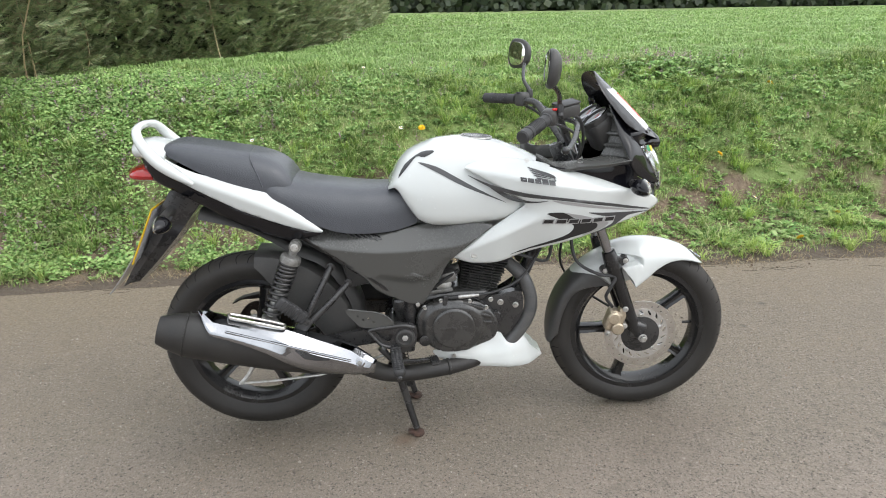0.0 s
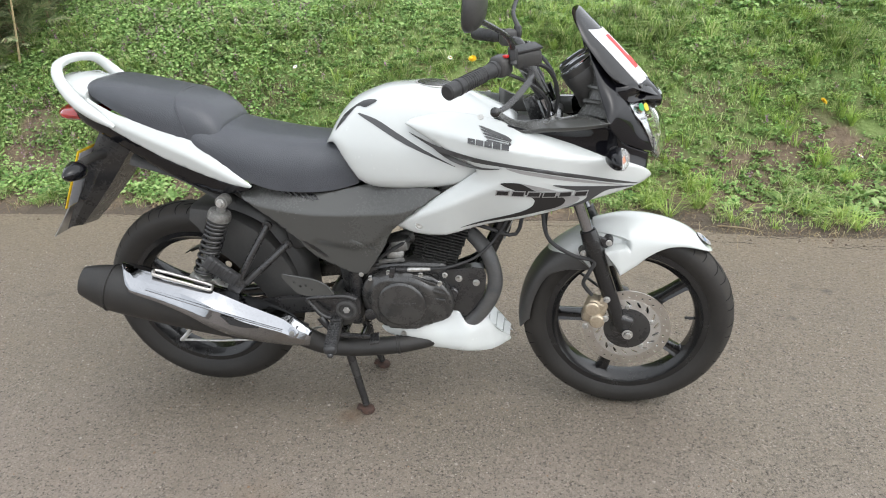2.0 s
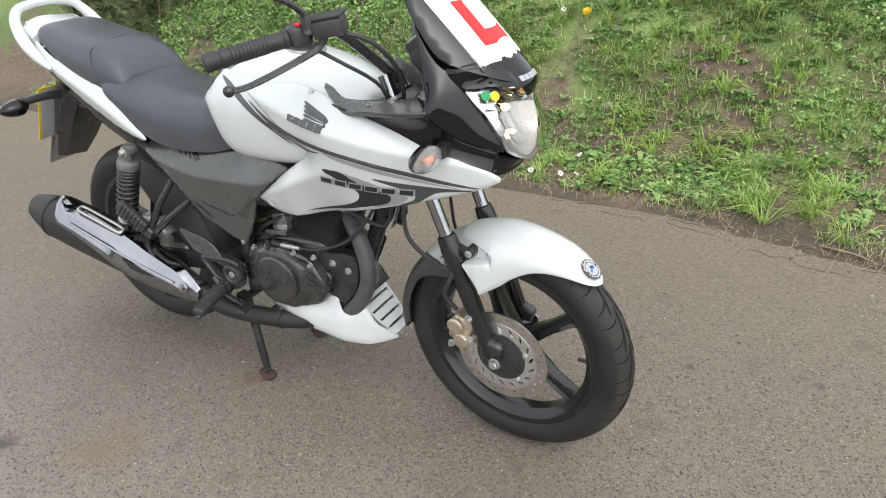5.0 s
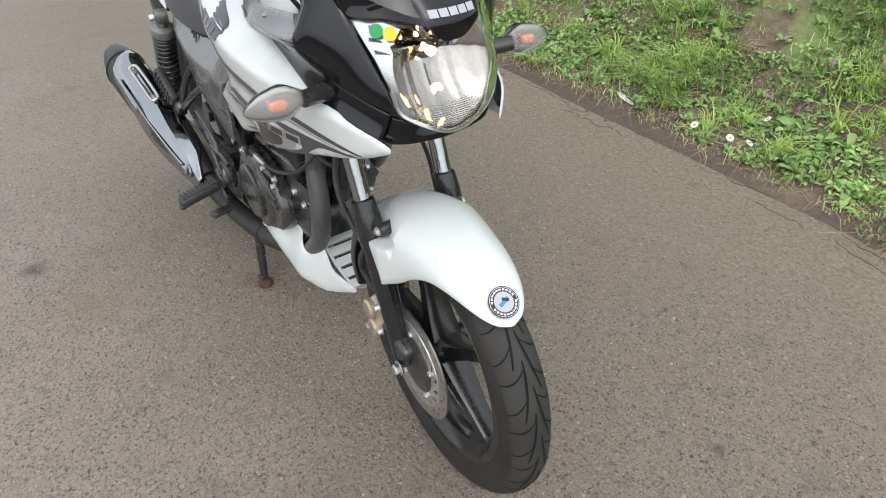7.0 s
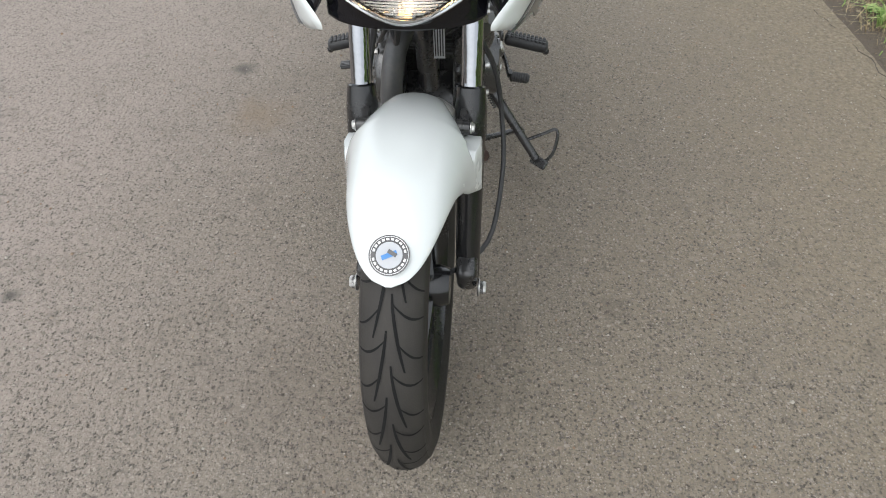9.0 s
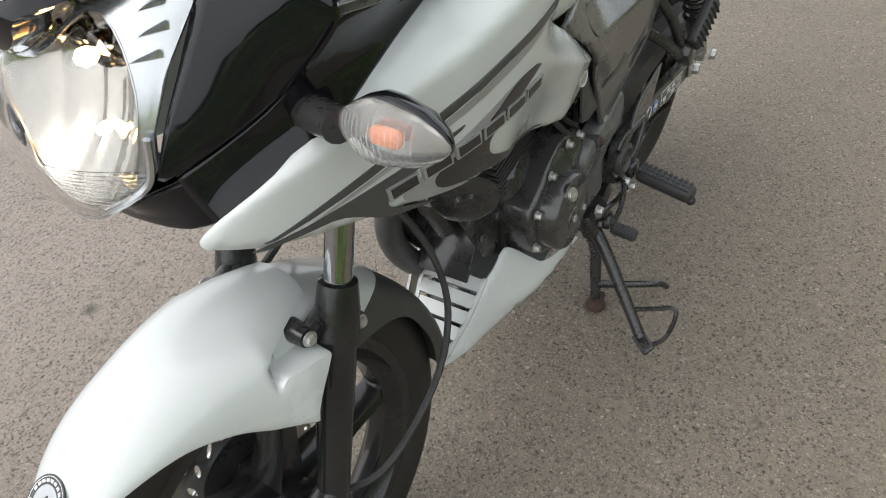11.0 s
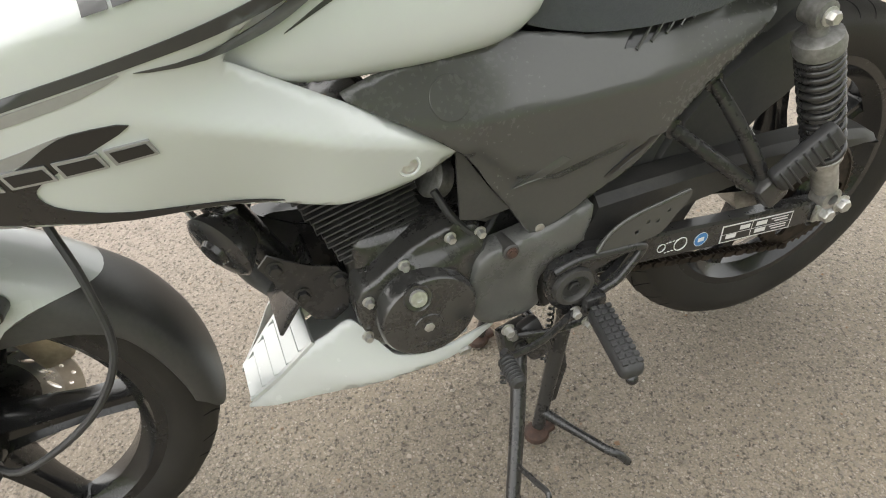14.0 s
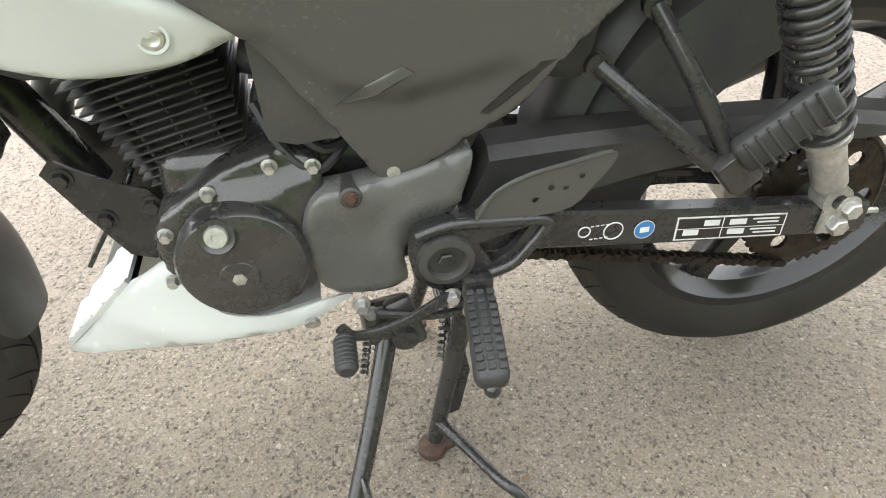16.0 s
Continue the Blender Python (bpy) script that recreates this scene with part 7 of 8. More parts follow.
part("oil_window", lathe(bmesh.new(), [(0.018, 0), (0.018, 0.012), (0.013, 0.014), (0.0, 0.012)], (0.542, -0.118, 0.346), (0, -1, 0), 24), SATIN, cover)
for x, z in ((0.548, 0.455), (0.60, 0.474), (0.69, 0.468), (0.742, 0.444), (0.770, 0.39), (0.762, 0.345), (0.60, 0.312), (0.527, 0.405), (0.758, 0.470)):
    part("cover_bolt", hexbolt(bmesh.new(), (x, -0.112, z), (0, -1, 0), 0.006, 0.01), STEEL if z > 0.44 else SATIN, cover)
part("cable_gaiter", tube(bmesh.new(), [(0.615, -0.114, 0.484), (0.655, -0.116, 0.486)], 0.0062, 10, 1), GRIP, engine)
for k in range(6):
    part("gaiter_fold", ring(bmesh.new(), (0.618 + 0.0065 * k, -0.1142, 0.4841 + 0.0003 * k), (1, 0, 0), 0.0062, 0.0018, 14, 5), GRIP, engine)
part("clutch_adjuster", tube(bmesh.new(), [(0.655, -0.116, 0.486), (0.67, -0.118, 0.488), (0.72, -0.118, 0.490)], [0.0055, 0.0075, 0.005], 10, 3), STEEL, engine, "bare metal clutch cable adjuster")
part("clutch_cable", tube(bmesh.new(), [(0.715, -0.118, 0.490), (0.78, -0.110, 0.497), (0.86, -0.09, 0.53), (0.93, -0.06, 0.62), (0.97, -0.05, 0.74)], 0.0042, 8, 4), GRIP, engine, "black clutch cable")
part("clutch_arm", block(bmesh.new(), (0.016, 0.012, 0.045), pose(0.612, -0.122, 0.474, 0, 12, 0), 0.004), SATIN, engine)
for x, z, ln, turn in ((0.700, 0.456, 0.075, 20), (0.722, 0.425, 0.075, 17), (0.735, 0.398, 0.05, 10)):
    part("cast_rib", block(bmesh.new(), (ln, 0.010, 0.011), pose(x, -0.121, z, 0, turn, 0), 0.004), ENGINE, cover)
bm = sheet(bmesh.new(), [(0.735, 0.455), (0.80, 0.475), (0.862, 0.478), (0.868, 0.43), (0.858, 0.385), (0.83, 0.345), (0.80, 0.316), (0.749, 0.310), (0.724, 0.363)], lambda x, z: -0.084, lambda x, z: -0.050, (), 0.03, 0.003, 2)
front_case = part("front_case", bm, SATIN, engine, "black front engine casing", 50)
for x, z in ((0.793, 0.446), (0.842, 0.434), (0.768, 0.372), (0.76, 0.325)):
    part("case_bolt", hexbolt(bmesh.new(), (x, -0.084, z), (0, -1, 0), 0.0075, 0.008), STEEL, front_case)
part("oil_filler", lathe(bmesh.new(), [(0.018, 0), (0.018, 0.012), (0.014, 0.016), (0.0, 0.016)], (0.775, -0.084, 0.402), (0, -1, 0.1), 20), SATIN, front_case)
# left covers
bm = lathe(bmesh.new(), [(0.067, -0.04), (0.067, 0.036), (0.063, 0.042), (0.055, 0.0445), (0.0, 0.046)], (0.687, 0.10, 0.392), (0, 1, 0), 64)
gen = part("generator_cover", bm, ENGINE, engine, "round black left generator cover")
bm = sheet(bmesh.new(), [(0.602, 0.40), (0.596, 0.462), (0.600, 0.490), (0.618, 0.497), (0.645, 0.499), (0.70, 0.480), (0.735, 0.458), (0.765, 0.435), (0.774, 0.40), (0.760, 0.350), (0.725, 0.322), (0.66, 0.317), (0.618, 0.345)], lambda x, z: 0.108 + 0.013 * step_up(0.0, 0.034, 0.484 - z + 0.25 * (0.66 - x)) * step_up(0.0, 0.034, 0.722 - x) + 0.004 * step_up(0.086, 0.074, math.hypot(x - 0.687, z - 0.392)), lambda x, z: 0.06, (), 0.006, 0.006)
part("left_case", bm, ENGINE, engine, "black left crankcase cover with a raised flat facet", 55)
part("inspection_cap", lathe(bmesh.new(), [(0.0205, -0.002), (0.0205, 0.0005), (0.0195, 0.002), (0.012, 0.0025), (0.0, 0.0025)], (0.692, 0.1455, 0.383), (0, 1, 0), 32), ENGINE, gen, "round inspection cap")
part("cap_slot", hexbolt(bmesh.new(), (0.692, 0.1475, 0.383), (0, 1, 0), 0.0075, 0.003, False), STEEL, gen)
part("timing_plug", lathe(bmesh.new(), [(0.0118, -0.01), (0.0118, 0.001), (0.0105, 0.003), (0.0045, 0.003), (0.004, 0.001), (0.0, 0.001)], (0.703, 0.148, 0.438), (0.05, 0.95, 0.30), 28), STEEL, gen, "pale aluminium timing plug")
part("plug_boss", lathe(bmesh.new(), [(0.021, -0.035), (0.020, -0.004), (0.0175, 0.000), (0.0145, -0.001)], (0.703, 0.148, 0.438), (0.05, 0.95, 0.30), 28), ENGINE, gen)
for k in range(5):
    part("cast_bar", block(bmesh.new(), (0.0095, 0.0016, 0.006), pose(0.712 - 0.0125 * k, 0.1445, 0.349), 0.0006), ENGINE, gen, "raised maker's mark cast in the cover")
for x, z in ((0.758, 0.424), (0.707, 0.466), (0.644, 0.488), (0.603, 0.483), (0.766, 0.365), (0.612, 0.352)):
    part("case_bolt", hexbolt(bmesh.new(), (x, 0.112, z), (0, 1, 0), 0.0060, 0.010), STEEL, gen)
bm = sheet(bmesh.new(), [(0.604, 0.458), (0.573, 0.463), (0.512, 0.473), (0.452, 0.488), (0.449, 0.470), (0.458, 0.440), (0.470, 0.411), (0.500, 0.395), (0.516, 0.383), (0.522, 0.359), (0.520, 0.332), (0.545, 0.318), (0.600, 0.325), (0.622, 0.36), (0.624, 0.42)], lambda x, z: 0.126 + 0.010 * math.exp(-((z - 0.450 - 0.1 * (0.55 - x)) / 0.034) ** 2) + 0.004 * step_up(0.02, 0.0, abs(math.hypot(x - 0.482, z - 0.382) - 0.055)), lambda x, z: 0.10, (), 0.009, 0.004)
spk = part("sprocket_cover", bm, CASE, engine, "grey satin front sprocket cover", 50)
part("cover_boss", lathe(bmesh.new(), [(0.0115, -0.03), (0.0115, 0.003), (0.009, 0.005)], (0.571, 0.135, 0.456), (0, 1, 0.1), 20), MATT, spk)
part("cover_bolt", hexbolt(bmesh.new(), (0.571, 0.140, 0.457), (0, 1, 0.1), 0.0058, 0.005), RUST, spk)
# fuelling and wiring
part("throttle_body", lathe(bmesh.new(), [(0.02, -0.03), (0.024, -0.02), (0.024, 0.02), (0.019, 0.03), (0.019, 0.05)], (0.62, -0.02, 0.535), (0.9, 0, 0.3), 24), DULL, engine, "bare metal throttle body")
part("throttle_cap", lathe(bmesh.new(), [(0.024, -0.03), (0.026, 0.0), (0.026, 0.014), (0.018, 0.020), (0.0, 0.021)], (0.612, -0.055, 0.512), (0, -1, 0.15), 24), CASTING, engine, "pale cast throttle body cover")
part("throttle_arm", block(bmesh.new(), (0.075, 0.008, 0.014), pose(0.603, -0.078, 0.495, 0, -6, 0), 0.003), DULL, engine)
part("injector", block(bmesh.new(), (0.05, 0.05, 0.035), pose(0.628, -0.06, 0.540, 0, -10, 0), 0.008), DULL, engine, "pale cast sensor housing")
part("inlet_clamp", lathe(bmesh.new(), [(0.024, -0.012), (0.027, -0.01), (0.027, 0.01), (0.024, 0.012)], (0.635, 0.045, 0.535), (0.85, 0.2, 0.45), 24), DULL, engine, "steel inlet clamp ring")
for pts in ([(0.57, 0.09, 0.49), (0.60, 0.11, 0.475), (0.63, 0.10, 0.50), (0.65, 0.08, 0.54)], [(0.55, 0.08, 0.50), (0.59, 0.10, 0.492), (0.62, 0.09, 0.52)], [(0.56, -0.09, 0.50), (0.60, -0.10, 0.53), (0.66, -0.07, 0.56)], [(0.76, 0.06, 0.60), (0.84, 0.07, 0.585), (0.92, 0.05, 0.64), (0.97, 0.03, 0.74)], [(0.75, -0.05, 0.62), (0.86, -0.07, 0.60), (0.95, -0.05, 0.57), (0.97, -0.04, 0.66)]):
    part("wiring_hose", tube(bmesh.new(), pts, 0.0055, 7, 4), GRIP, engine, "black rubber hose")

# ---- frame, horn, belly pan ----
FRAME = SATIN
bm = tube(bmesh.new(), [(1.0, 0, 0.80), (0.955, 0, 0.68), (0.888, 0, 0.53), (0.845, 0, 0.43)], 0.022, 14, 4)
frame_part = part("frame_tube", bm, FRAME, bike, "black steel front frame tube")
for pts, r in (([(1.0, 0, 0.84), (0.85, 0.06, 0.82), (0.6, 0.085, 0.72), (0.35, 0.09, 0.68), (0.1, 0.09, 0.75), (-0.15, 0.06, 0.88)], 0.015), ([(0.47, 0.075, 0.70), (0.50, 0.085, 0.55), (0.50, 0.09, 0.42), (0.49, 0.085, 0.30)], 0.02), ([(0.49, 0.08, 0.48), (0.38, 0.088, 0.56), (0.25, 0.09, 0.66), (0.17, 0.09, 0.72)], 0.014)):
    for s in (-1, 1):
        part("frame_rail", tube(bmesh.new(), [(x, y * s, z) for x, y, z in pts], r, 12, 4), FRAME, frame_part)
for s in (-1, 1):
    bm = sheet(bmesh.new(), [(0.861, 0.489), (0.875, 0.474), (0.852, 0.425), (0.820, 0.362), (0.795, 0.352), (0.774, 0.366), (0.768, 0.419), (0.779, 0.442), (0.813, 0.456), (0.841, 0.474)], lambda x, z: s * 0.052, lambda x, z: s * 0.047, (), 0.03, 0.001, 1)
    mount = part("engine_mount", bm, FRAME, frame_part, "black folded engine mounting plate")
    for x, z in ((0.830, 0.413), (0.856, 0.467), (0.780, 0.423)):
        part("mount_bolt", hexbolt(bmesh.new(), (x, 0.052 * s, z), (0, s, 0), 0.009, 0.008), FRAME, mount)
part("mount_floor", block(bmesh.new(), (0.11, 0.094, 0.006), pose(0.838, 0, 0.392, 0, 54, 0), 0.002), FRAME, frame_part)
m = pose(0.925, 0.028, 0.60, 0, 24, 0)
vin = part("frame_label", block(bmesh.new(), (0.003, 0.02, 0.085), pose(0.927, 0.018, 0.565, 0, 21, 0) @ Matrix.Translation((0.004, 0.006, 0)), 0.0005), PLATEBACK, frame_part, "grey data label with unreadable lines")
for k in range(4):
    part("label_line", block(bmesh.new(), (0.004, 0.0022, 0.07), pose(0.927, 0.018, 0.565, 0, 21, 0) @ Matrix.Translation((0.0042, -0.001 + 0.0045 * k, 0)), 0), BLACKVINYL, vin)
bm = lathe(bmesh.new(), [(0.0, -0.03), (0.026, -0.03), (0.03, -0.022), (0.038, -0.012), (0.042, -0.004), (0.044, 0.004), (0.038, 0.008), (0.018, 0.010), (0.015, 0.016), (0.0, 0.018)], (0.905, 0.085, 0.548), (0.75, 0.55, -0.2), 36)
horn = part("horn", bm, SATIN, bike, "round black horn on the frame tube")
part("horn_bracket", block(bmesh.new(), (0.018, 0.09, 0.004), pose(0.90, 0.05, 0.575, 20, 0, 20), 0.001), SATIN, horn)

def belly_low(x):
    return curve(x, [(0.585, 0.298), (0.60, 0.288), (0.64, 0.272), (0.74, 0.246), (0.85, 0.228), (0.94, 0.214)])


def belly_y(x, z, side=1):
    y = curve(x, [(0.58, 0.112), (0.66, 0.126), (0.74, 0.130), (0.80, 0.116), (0.86, 0.086), (0.90, 0.062), (0.937, 0.037), (0.95, 0.03)])
    if side < 0:
        y += 0.022 * step_up(0.74, 0.83, x) * step_up(0.945, 0.88, x)
    up = max(0, z - belly_low(x))
    round_off = max(0, 0.012 - up)
    y -= (0.55 if side > 0 else 0.25) * max(0, 0.280 - z) * step_up(0.93, 0.80, x)
    return y - up * curve(x, [(0.6, 0.0), (0.68, 0.12), (0.76, 0.45), (0.90, 0.30), (0.95, 0.0)]) - (25 if side < 0 else 6) * round_off ** 2


LEFT_PAN = [(0.583, 0.306), (0.60, 0.311), (0.67, 0.303), (0.725, 0.304), (0.742, 0.318), (0.764, 0.346), (0.781, 0.358), (0.812, 0.340), (0.832, 0.328), (0.86, 0.302), (0.90, 0.258), (0.941, 0.216), (0.925, 0.218), (0.85, 0.236), (0.77, 0.258), (0.70, 0.275), (0.64, 0.284), (0.600, 0.299)]
RIGHT_PAN = [(0.568, 0.300), (0.60, 0.304), (0.662, 0.305), (0.673, 0.333), (0.73, 0.341), (0.785, 0.342), (0.800, 0.327), (0.816, 0.306), (0.845, 0.304), (0.862, 0.320), (0.874, 0.312), (0.90, 0.268), (0.938, 0.230), (0.925, 0.220), (0.86, 0.218), (0.77, 0.231), (0.706, 0.238), (0.60, 0.268), (0.575, 0.283)]
for s in (-1, 1):
    bm = sheet(bmesh.new(), RIGHT_PAN if s < 0 else LEFT_PAN, lambda x, z: s * belly_y(x, z, s), lambda x, z: s * (belly_y(x, z, s) - 0.005), (), 0.012, 0.0015)
    pan = part("belly_pan", bm, WHITE, bike, "white belly pan under the engine", 60)
    part("pan_bolt", lathe(bmesh.new(), [(0.009, -0.003), (0.009, 0.002), (0.0, 0.003)], (0.633, s * (belly_y(0.633, 0.283) + 0.001), 0.283), (0, s, -0.4), 16), STEEL, pan)
# slatted front of the pan, sloping up and back between the two sides
for k in range(5):
    t0, t1 = k / 5 + 0.01, (k + 0.90) / 5
    bm = bmesh.new()
    rings = []
    for t, lift in ((t0, -0.002), (t0 + 0.02, 0.007), (t1, 0.001)):
        c = Vector((0.934 - 0.102 * t + 0.7 * lift, 0, 0.228 + 0.102 * t + 0.7 * lift))
        w = belly_y(c[0], c[2]) - 0.002
        rings.append([bm.verts.new(c + Vector((0, w * u, 0))) for u in (-1, -0.6, -0.2, 0.2, 0.6, 1)] + [bm.verts.new(c + Vector((-0.003, w * u, -0.003))) for u in (1, 0.6, 0.2, -0.2, -0.6, -1)])
    skin(bm, rings)
    part("vent_slat", bm, WHITE, pan, "white slanting vent slat", 45)
for s in (-1, 1):
    bm = bmesh.new()
    rings = []
    for t in (0, 0.25, 0.5, 0.75, 1.0):
        c = Vector((0.934 - 0.102 * t, 0, 0.228 + 0.102 * t))
        w = belly_y(c[0], c[2])
        rings.append([bm.verts.new(c + Vector((dx, s * (w - dy), dx))) for dx, dy in ((0.003, 0.0), (0.003, 0.007), (-0.001, 0.007), (-0.001, 0.0))])
    skin(bm, rings)
    part("vent_border", bm, WHITE, pan, "", 40)
# black plate gives the slots their shade by colour
part("vent_back", block(bmesh.new(), (0.10, 0.066, 0.004), pose(0.868, 0, 0.278, 0, 45, 0), 0.001), BLACKVINYL, pan, "black plate standing in for the shade behind the vent slats")
bm = bmesh.new()
skin(bm, [[bm.verts.new((x, w * u, z + 0.010 * u * u)) for u in (-1, -0.5, 0, 0.5, 1)] + [bm.verts.new((x, w * u, z + 0.004 + 0.010 * u * u)) for u in (1, 0.5, 0, -0.5, -1)] for x, w, z in ((0.62, 0.100, 0.286), (0.74, 0.094, 0.256), (0.85, 0.060, 0.234), (0.93, 0.026, 0.217))])
part("pan_floor", bm, WHITE, pan, "white underside of the belly pan", 60)

# ---- exhaust ----
bm = tube(bmesh.new(), [(0.79, -0.01, 0.585), (0.828, -0.035, 0.562), (0.872, -0.06, 0.517), (0.894, -0.07, 0.450), (0.886, -0.073, 0.392), (0.852, -0.072, 0.333), (0.805, -0.076, 0.286)], [0.018, 0.021, 0.0215, 0.0215, 0.0215, 0.0215, 0.021], 18, 6)
exhaust = part("exhaust_pipe", bm, PIPE, bike, "sooty dark grey exhaust downpipe")
part("lower_pipe", tube(bmesh.new(), [(0.810, -0.075, 0.290), (0.74, -0.090, 0.262), (0.63, -0.120, 0.247), (0.50, -0.140, 0.243), (0.41, -0.154, 0.256), (0.34, -0.172, 0.300)], [0.021, 0.023, 0.0255, 0.0265, 0.027, 0.030], 18, 6), EXHAUST, exhaust, "matt black lower exhaust pipe")
part("pipe_clamp", lathe(bmesh.new(), [(0.026, -0.004), (0.0285, -0.003), (0.0285, 0.003), (0.026, 0.004)], (0.615, -0.123, 0.2465), (-0.97, -0.2, -0.05), 24), EXHAUST, exhaust)
part("head_flange", lathe(bmesh.new(), [(0.022, -0.006), (0.033, -0.005), (0.033, 0.004), (0.024, 0.008)], (0.803, -0.018, 0.578), (0.8, -0.5, -0.4), 20), SATIN, exhaust)
part("flange_nut", hexbolt(bmesh.new(), (0.815, -0.045, 0.590), (0.8, -0.5, -0.4), 0.008, 0.012), STEEL, exhaust)
C0, C1 = Vector((0.36, -0.172, 0.300)), Vector((-0.238, -0.230, 0.486))
CW = (C1 - C0).normalized()


def can_r(t):
    return curve(t, [(0.0, 0.030), (0.10, 0.040), (0.25, 0.052), (0.45, 0.061), (0.80, 0.064), (0.86, 0.063), (0.97, 0.047), (1.0, 0.040)])


def can_pt(t, a, lift=0.0):
    """A point on the silencer: t along it, a the angle from straight up towards the outside."""
    side = Vector((0, -1, 0)) - CW * CW.dot(Vector((0, -1, 0)))
    side.normalize()
    top = side.cross(CW)
    top = top if top[2] > 0 else -top
    return C0 + (C1 - C0) * t + (top * math.cos(a) * 1.08 + side * math.sin(a) * 0.92) * (can_r(t) + lift)


bm = bmesh.new()
ts = spaced((0, 0.3, 0.05), (0.3, 0.84, 0.06), (0.84, 1.0, 0.04))
rings = [[bm.verts.new(can_pt(t, 2 * math.pi * k / 36)) for k in range(36)] for t in ts]
rings += [[bm.verts.new(can_pt(1.0, 2 * math.pi * k / 36, -d) - CW * e) for k in range(36)] for d, e in ((0.006, 0.0), (0.010, 0.012), (0.03, 0.014))]
skin(bm, rings)
can = part("silencer", bm, EXHAUST, exhaust, "matt black silencer with a tapered end", 40)
part("end_seam", tube(bmesh.new(), [can_pt(0.875, 2 * math.pi * k / 24, 0.001) for k in range(25)], 0.0022, 6, 2), EXHAUST, can)
bm = bmesh.new()
rings = []
for k in range(33):
    t = k / 32 * 0.875 - 0.03
    hi = curve(t, [(-0.03, 0.75), (0.05, 0.15), (0.12, -0.30), (0.5, -0.55), (0.80, -0.50), (0.845, -0.25)])
    lo = curve(t, [(-0.03, 1.75), (0.05, 2.0), (0.25, 1.95), (0.38, 1.7), (0.50, 1.38), (0.65, 1.15), (0.765, 1.05), (0.80, 0.65), (0.845, -0.10)])
    # three flat facets with creases between them
    corners = [can_pt(max(t, 0.0), hi + (lo - hi) * u, 0.012) - CW * min(0, t) * -0.6 for u in (0.0, 0.36, 0.68, 1.0)]
    corners[2] = corners[2] + (corners[1] - corners[3]).normalized() * 0.002
    rings.append([bm.verts.new(corners[i].lerp(corners[i + 1], j / 3)) for i in range(3) for j in range(3)] + [bm.verts.new(corners[3])])
skin(bm, rings, False, False)
shield = part("heat_shield", bm, CHROME, can, "polished chrome heat shield", 14)
solid = shield.modifiers.new("thickness", "SOLIDIFY")
solid.thickness = 0.0025
part("shield_ridge", tube(bmesh.new(), [can_pt(0.10 + 0.06 * k, 1.12 - 0.03 * k, 0.0135) for k in range(11)], 0.0035, 8, 3), CHROME, shield)
bm = bmesh.new()
skin(bm, [[bm.verts.new(can_pt(t, a, h)) for a, h in ((a0, 0.0125), (a1, 0.0125), (a1, 0.0145), (a0, 0.0145))] for t, a0, a1 in ((0.20, 1.22, 1.26), (0.26, 1.15, 1.36), (0.32, 1.10, 1.36), (0.37, 1.08, 1.12))])
part("shield_slot", bm, BLACKVINYL, shield, "dark slot in the heat shield")
loop = [can_pt(t, a, 0.019) for t, a in ((0.44, 0.10), (0.455, 0.02), (0.56, -0.02), (0.68, -0.02), (0.70, 0.06), (0.695, 0.20), (0.68, 0.26), (0.56, 0.28), (0.455, 0.30), (0.44, 0.22), (0.44, 0.10))]
part("shield_guard", tube(bmesh.new(), loop, 0.0045, 8, 4), DISC, shield, "chrome wire guard on the shield")
for t in (0.47, 0.67):
    p = can_pt(t, 0.14, 0.012)
    part("guard_clip", block(bmesh.new(), (0.018, 0.014, 0.008), Matrix.Translation(p) @ pose(0, 0, 0, 0, 15, 0), 0.003), CHROME, shield)
p = can_pt(0.055, 1.15, 0.010)
part("shield_bolt", lathe(bmesh.new(), [(0.017, -0.004), (0.017, 0.001), (0.013, 0.003), (0.009, 0.003), (0.009, 0.006), (0.0, 0.007)], p, (0.1, -1, 0.35), 24), CHROME, shield)
part("bolt_head", hexbolt(bmesh.new(), p + Vector((0.0006, -0.006, 0.002)), (0.1, -1, 0.35), 0.008, 0.004, False), DULL, shield)

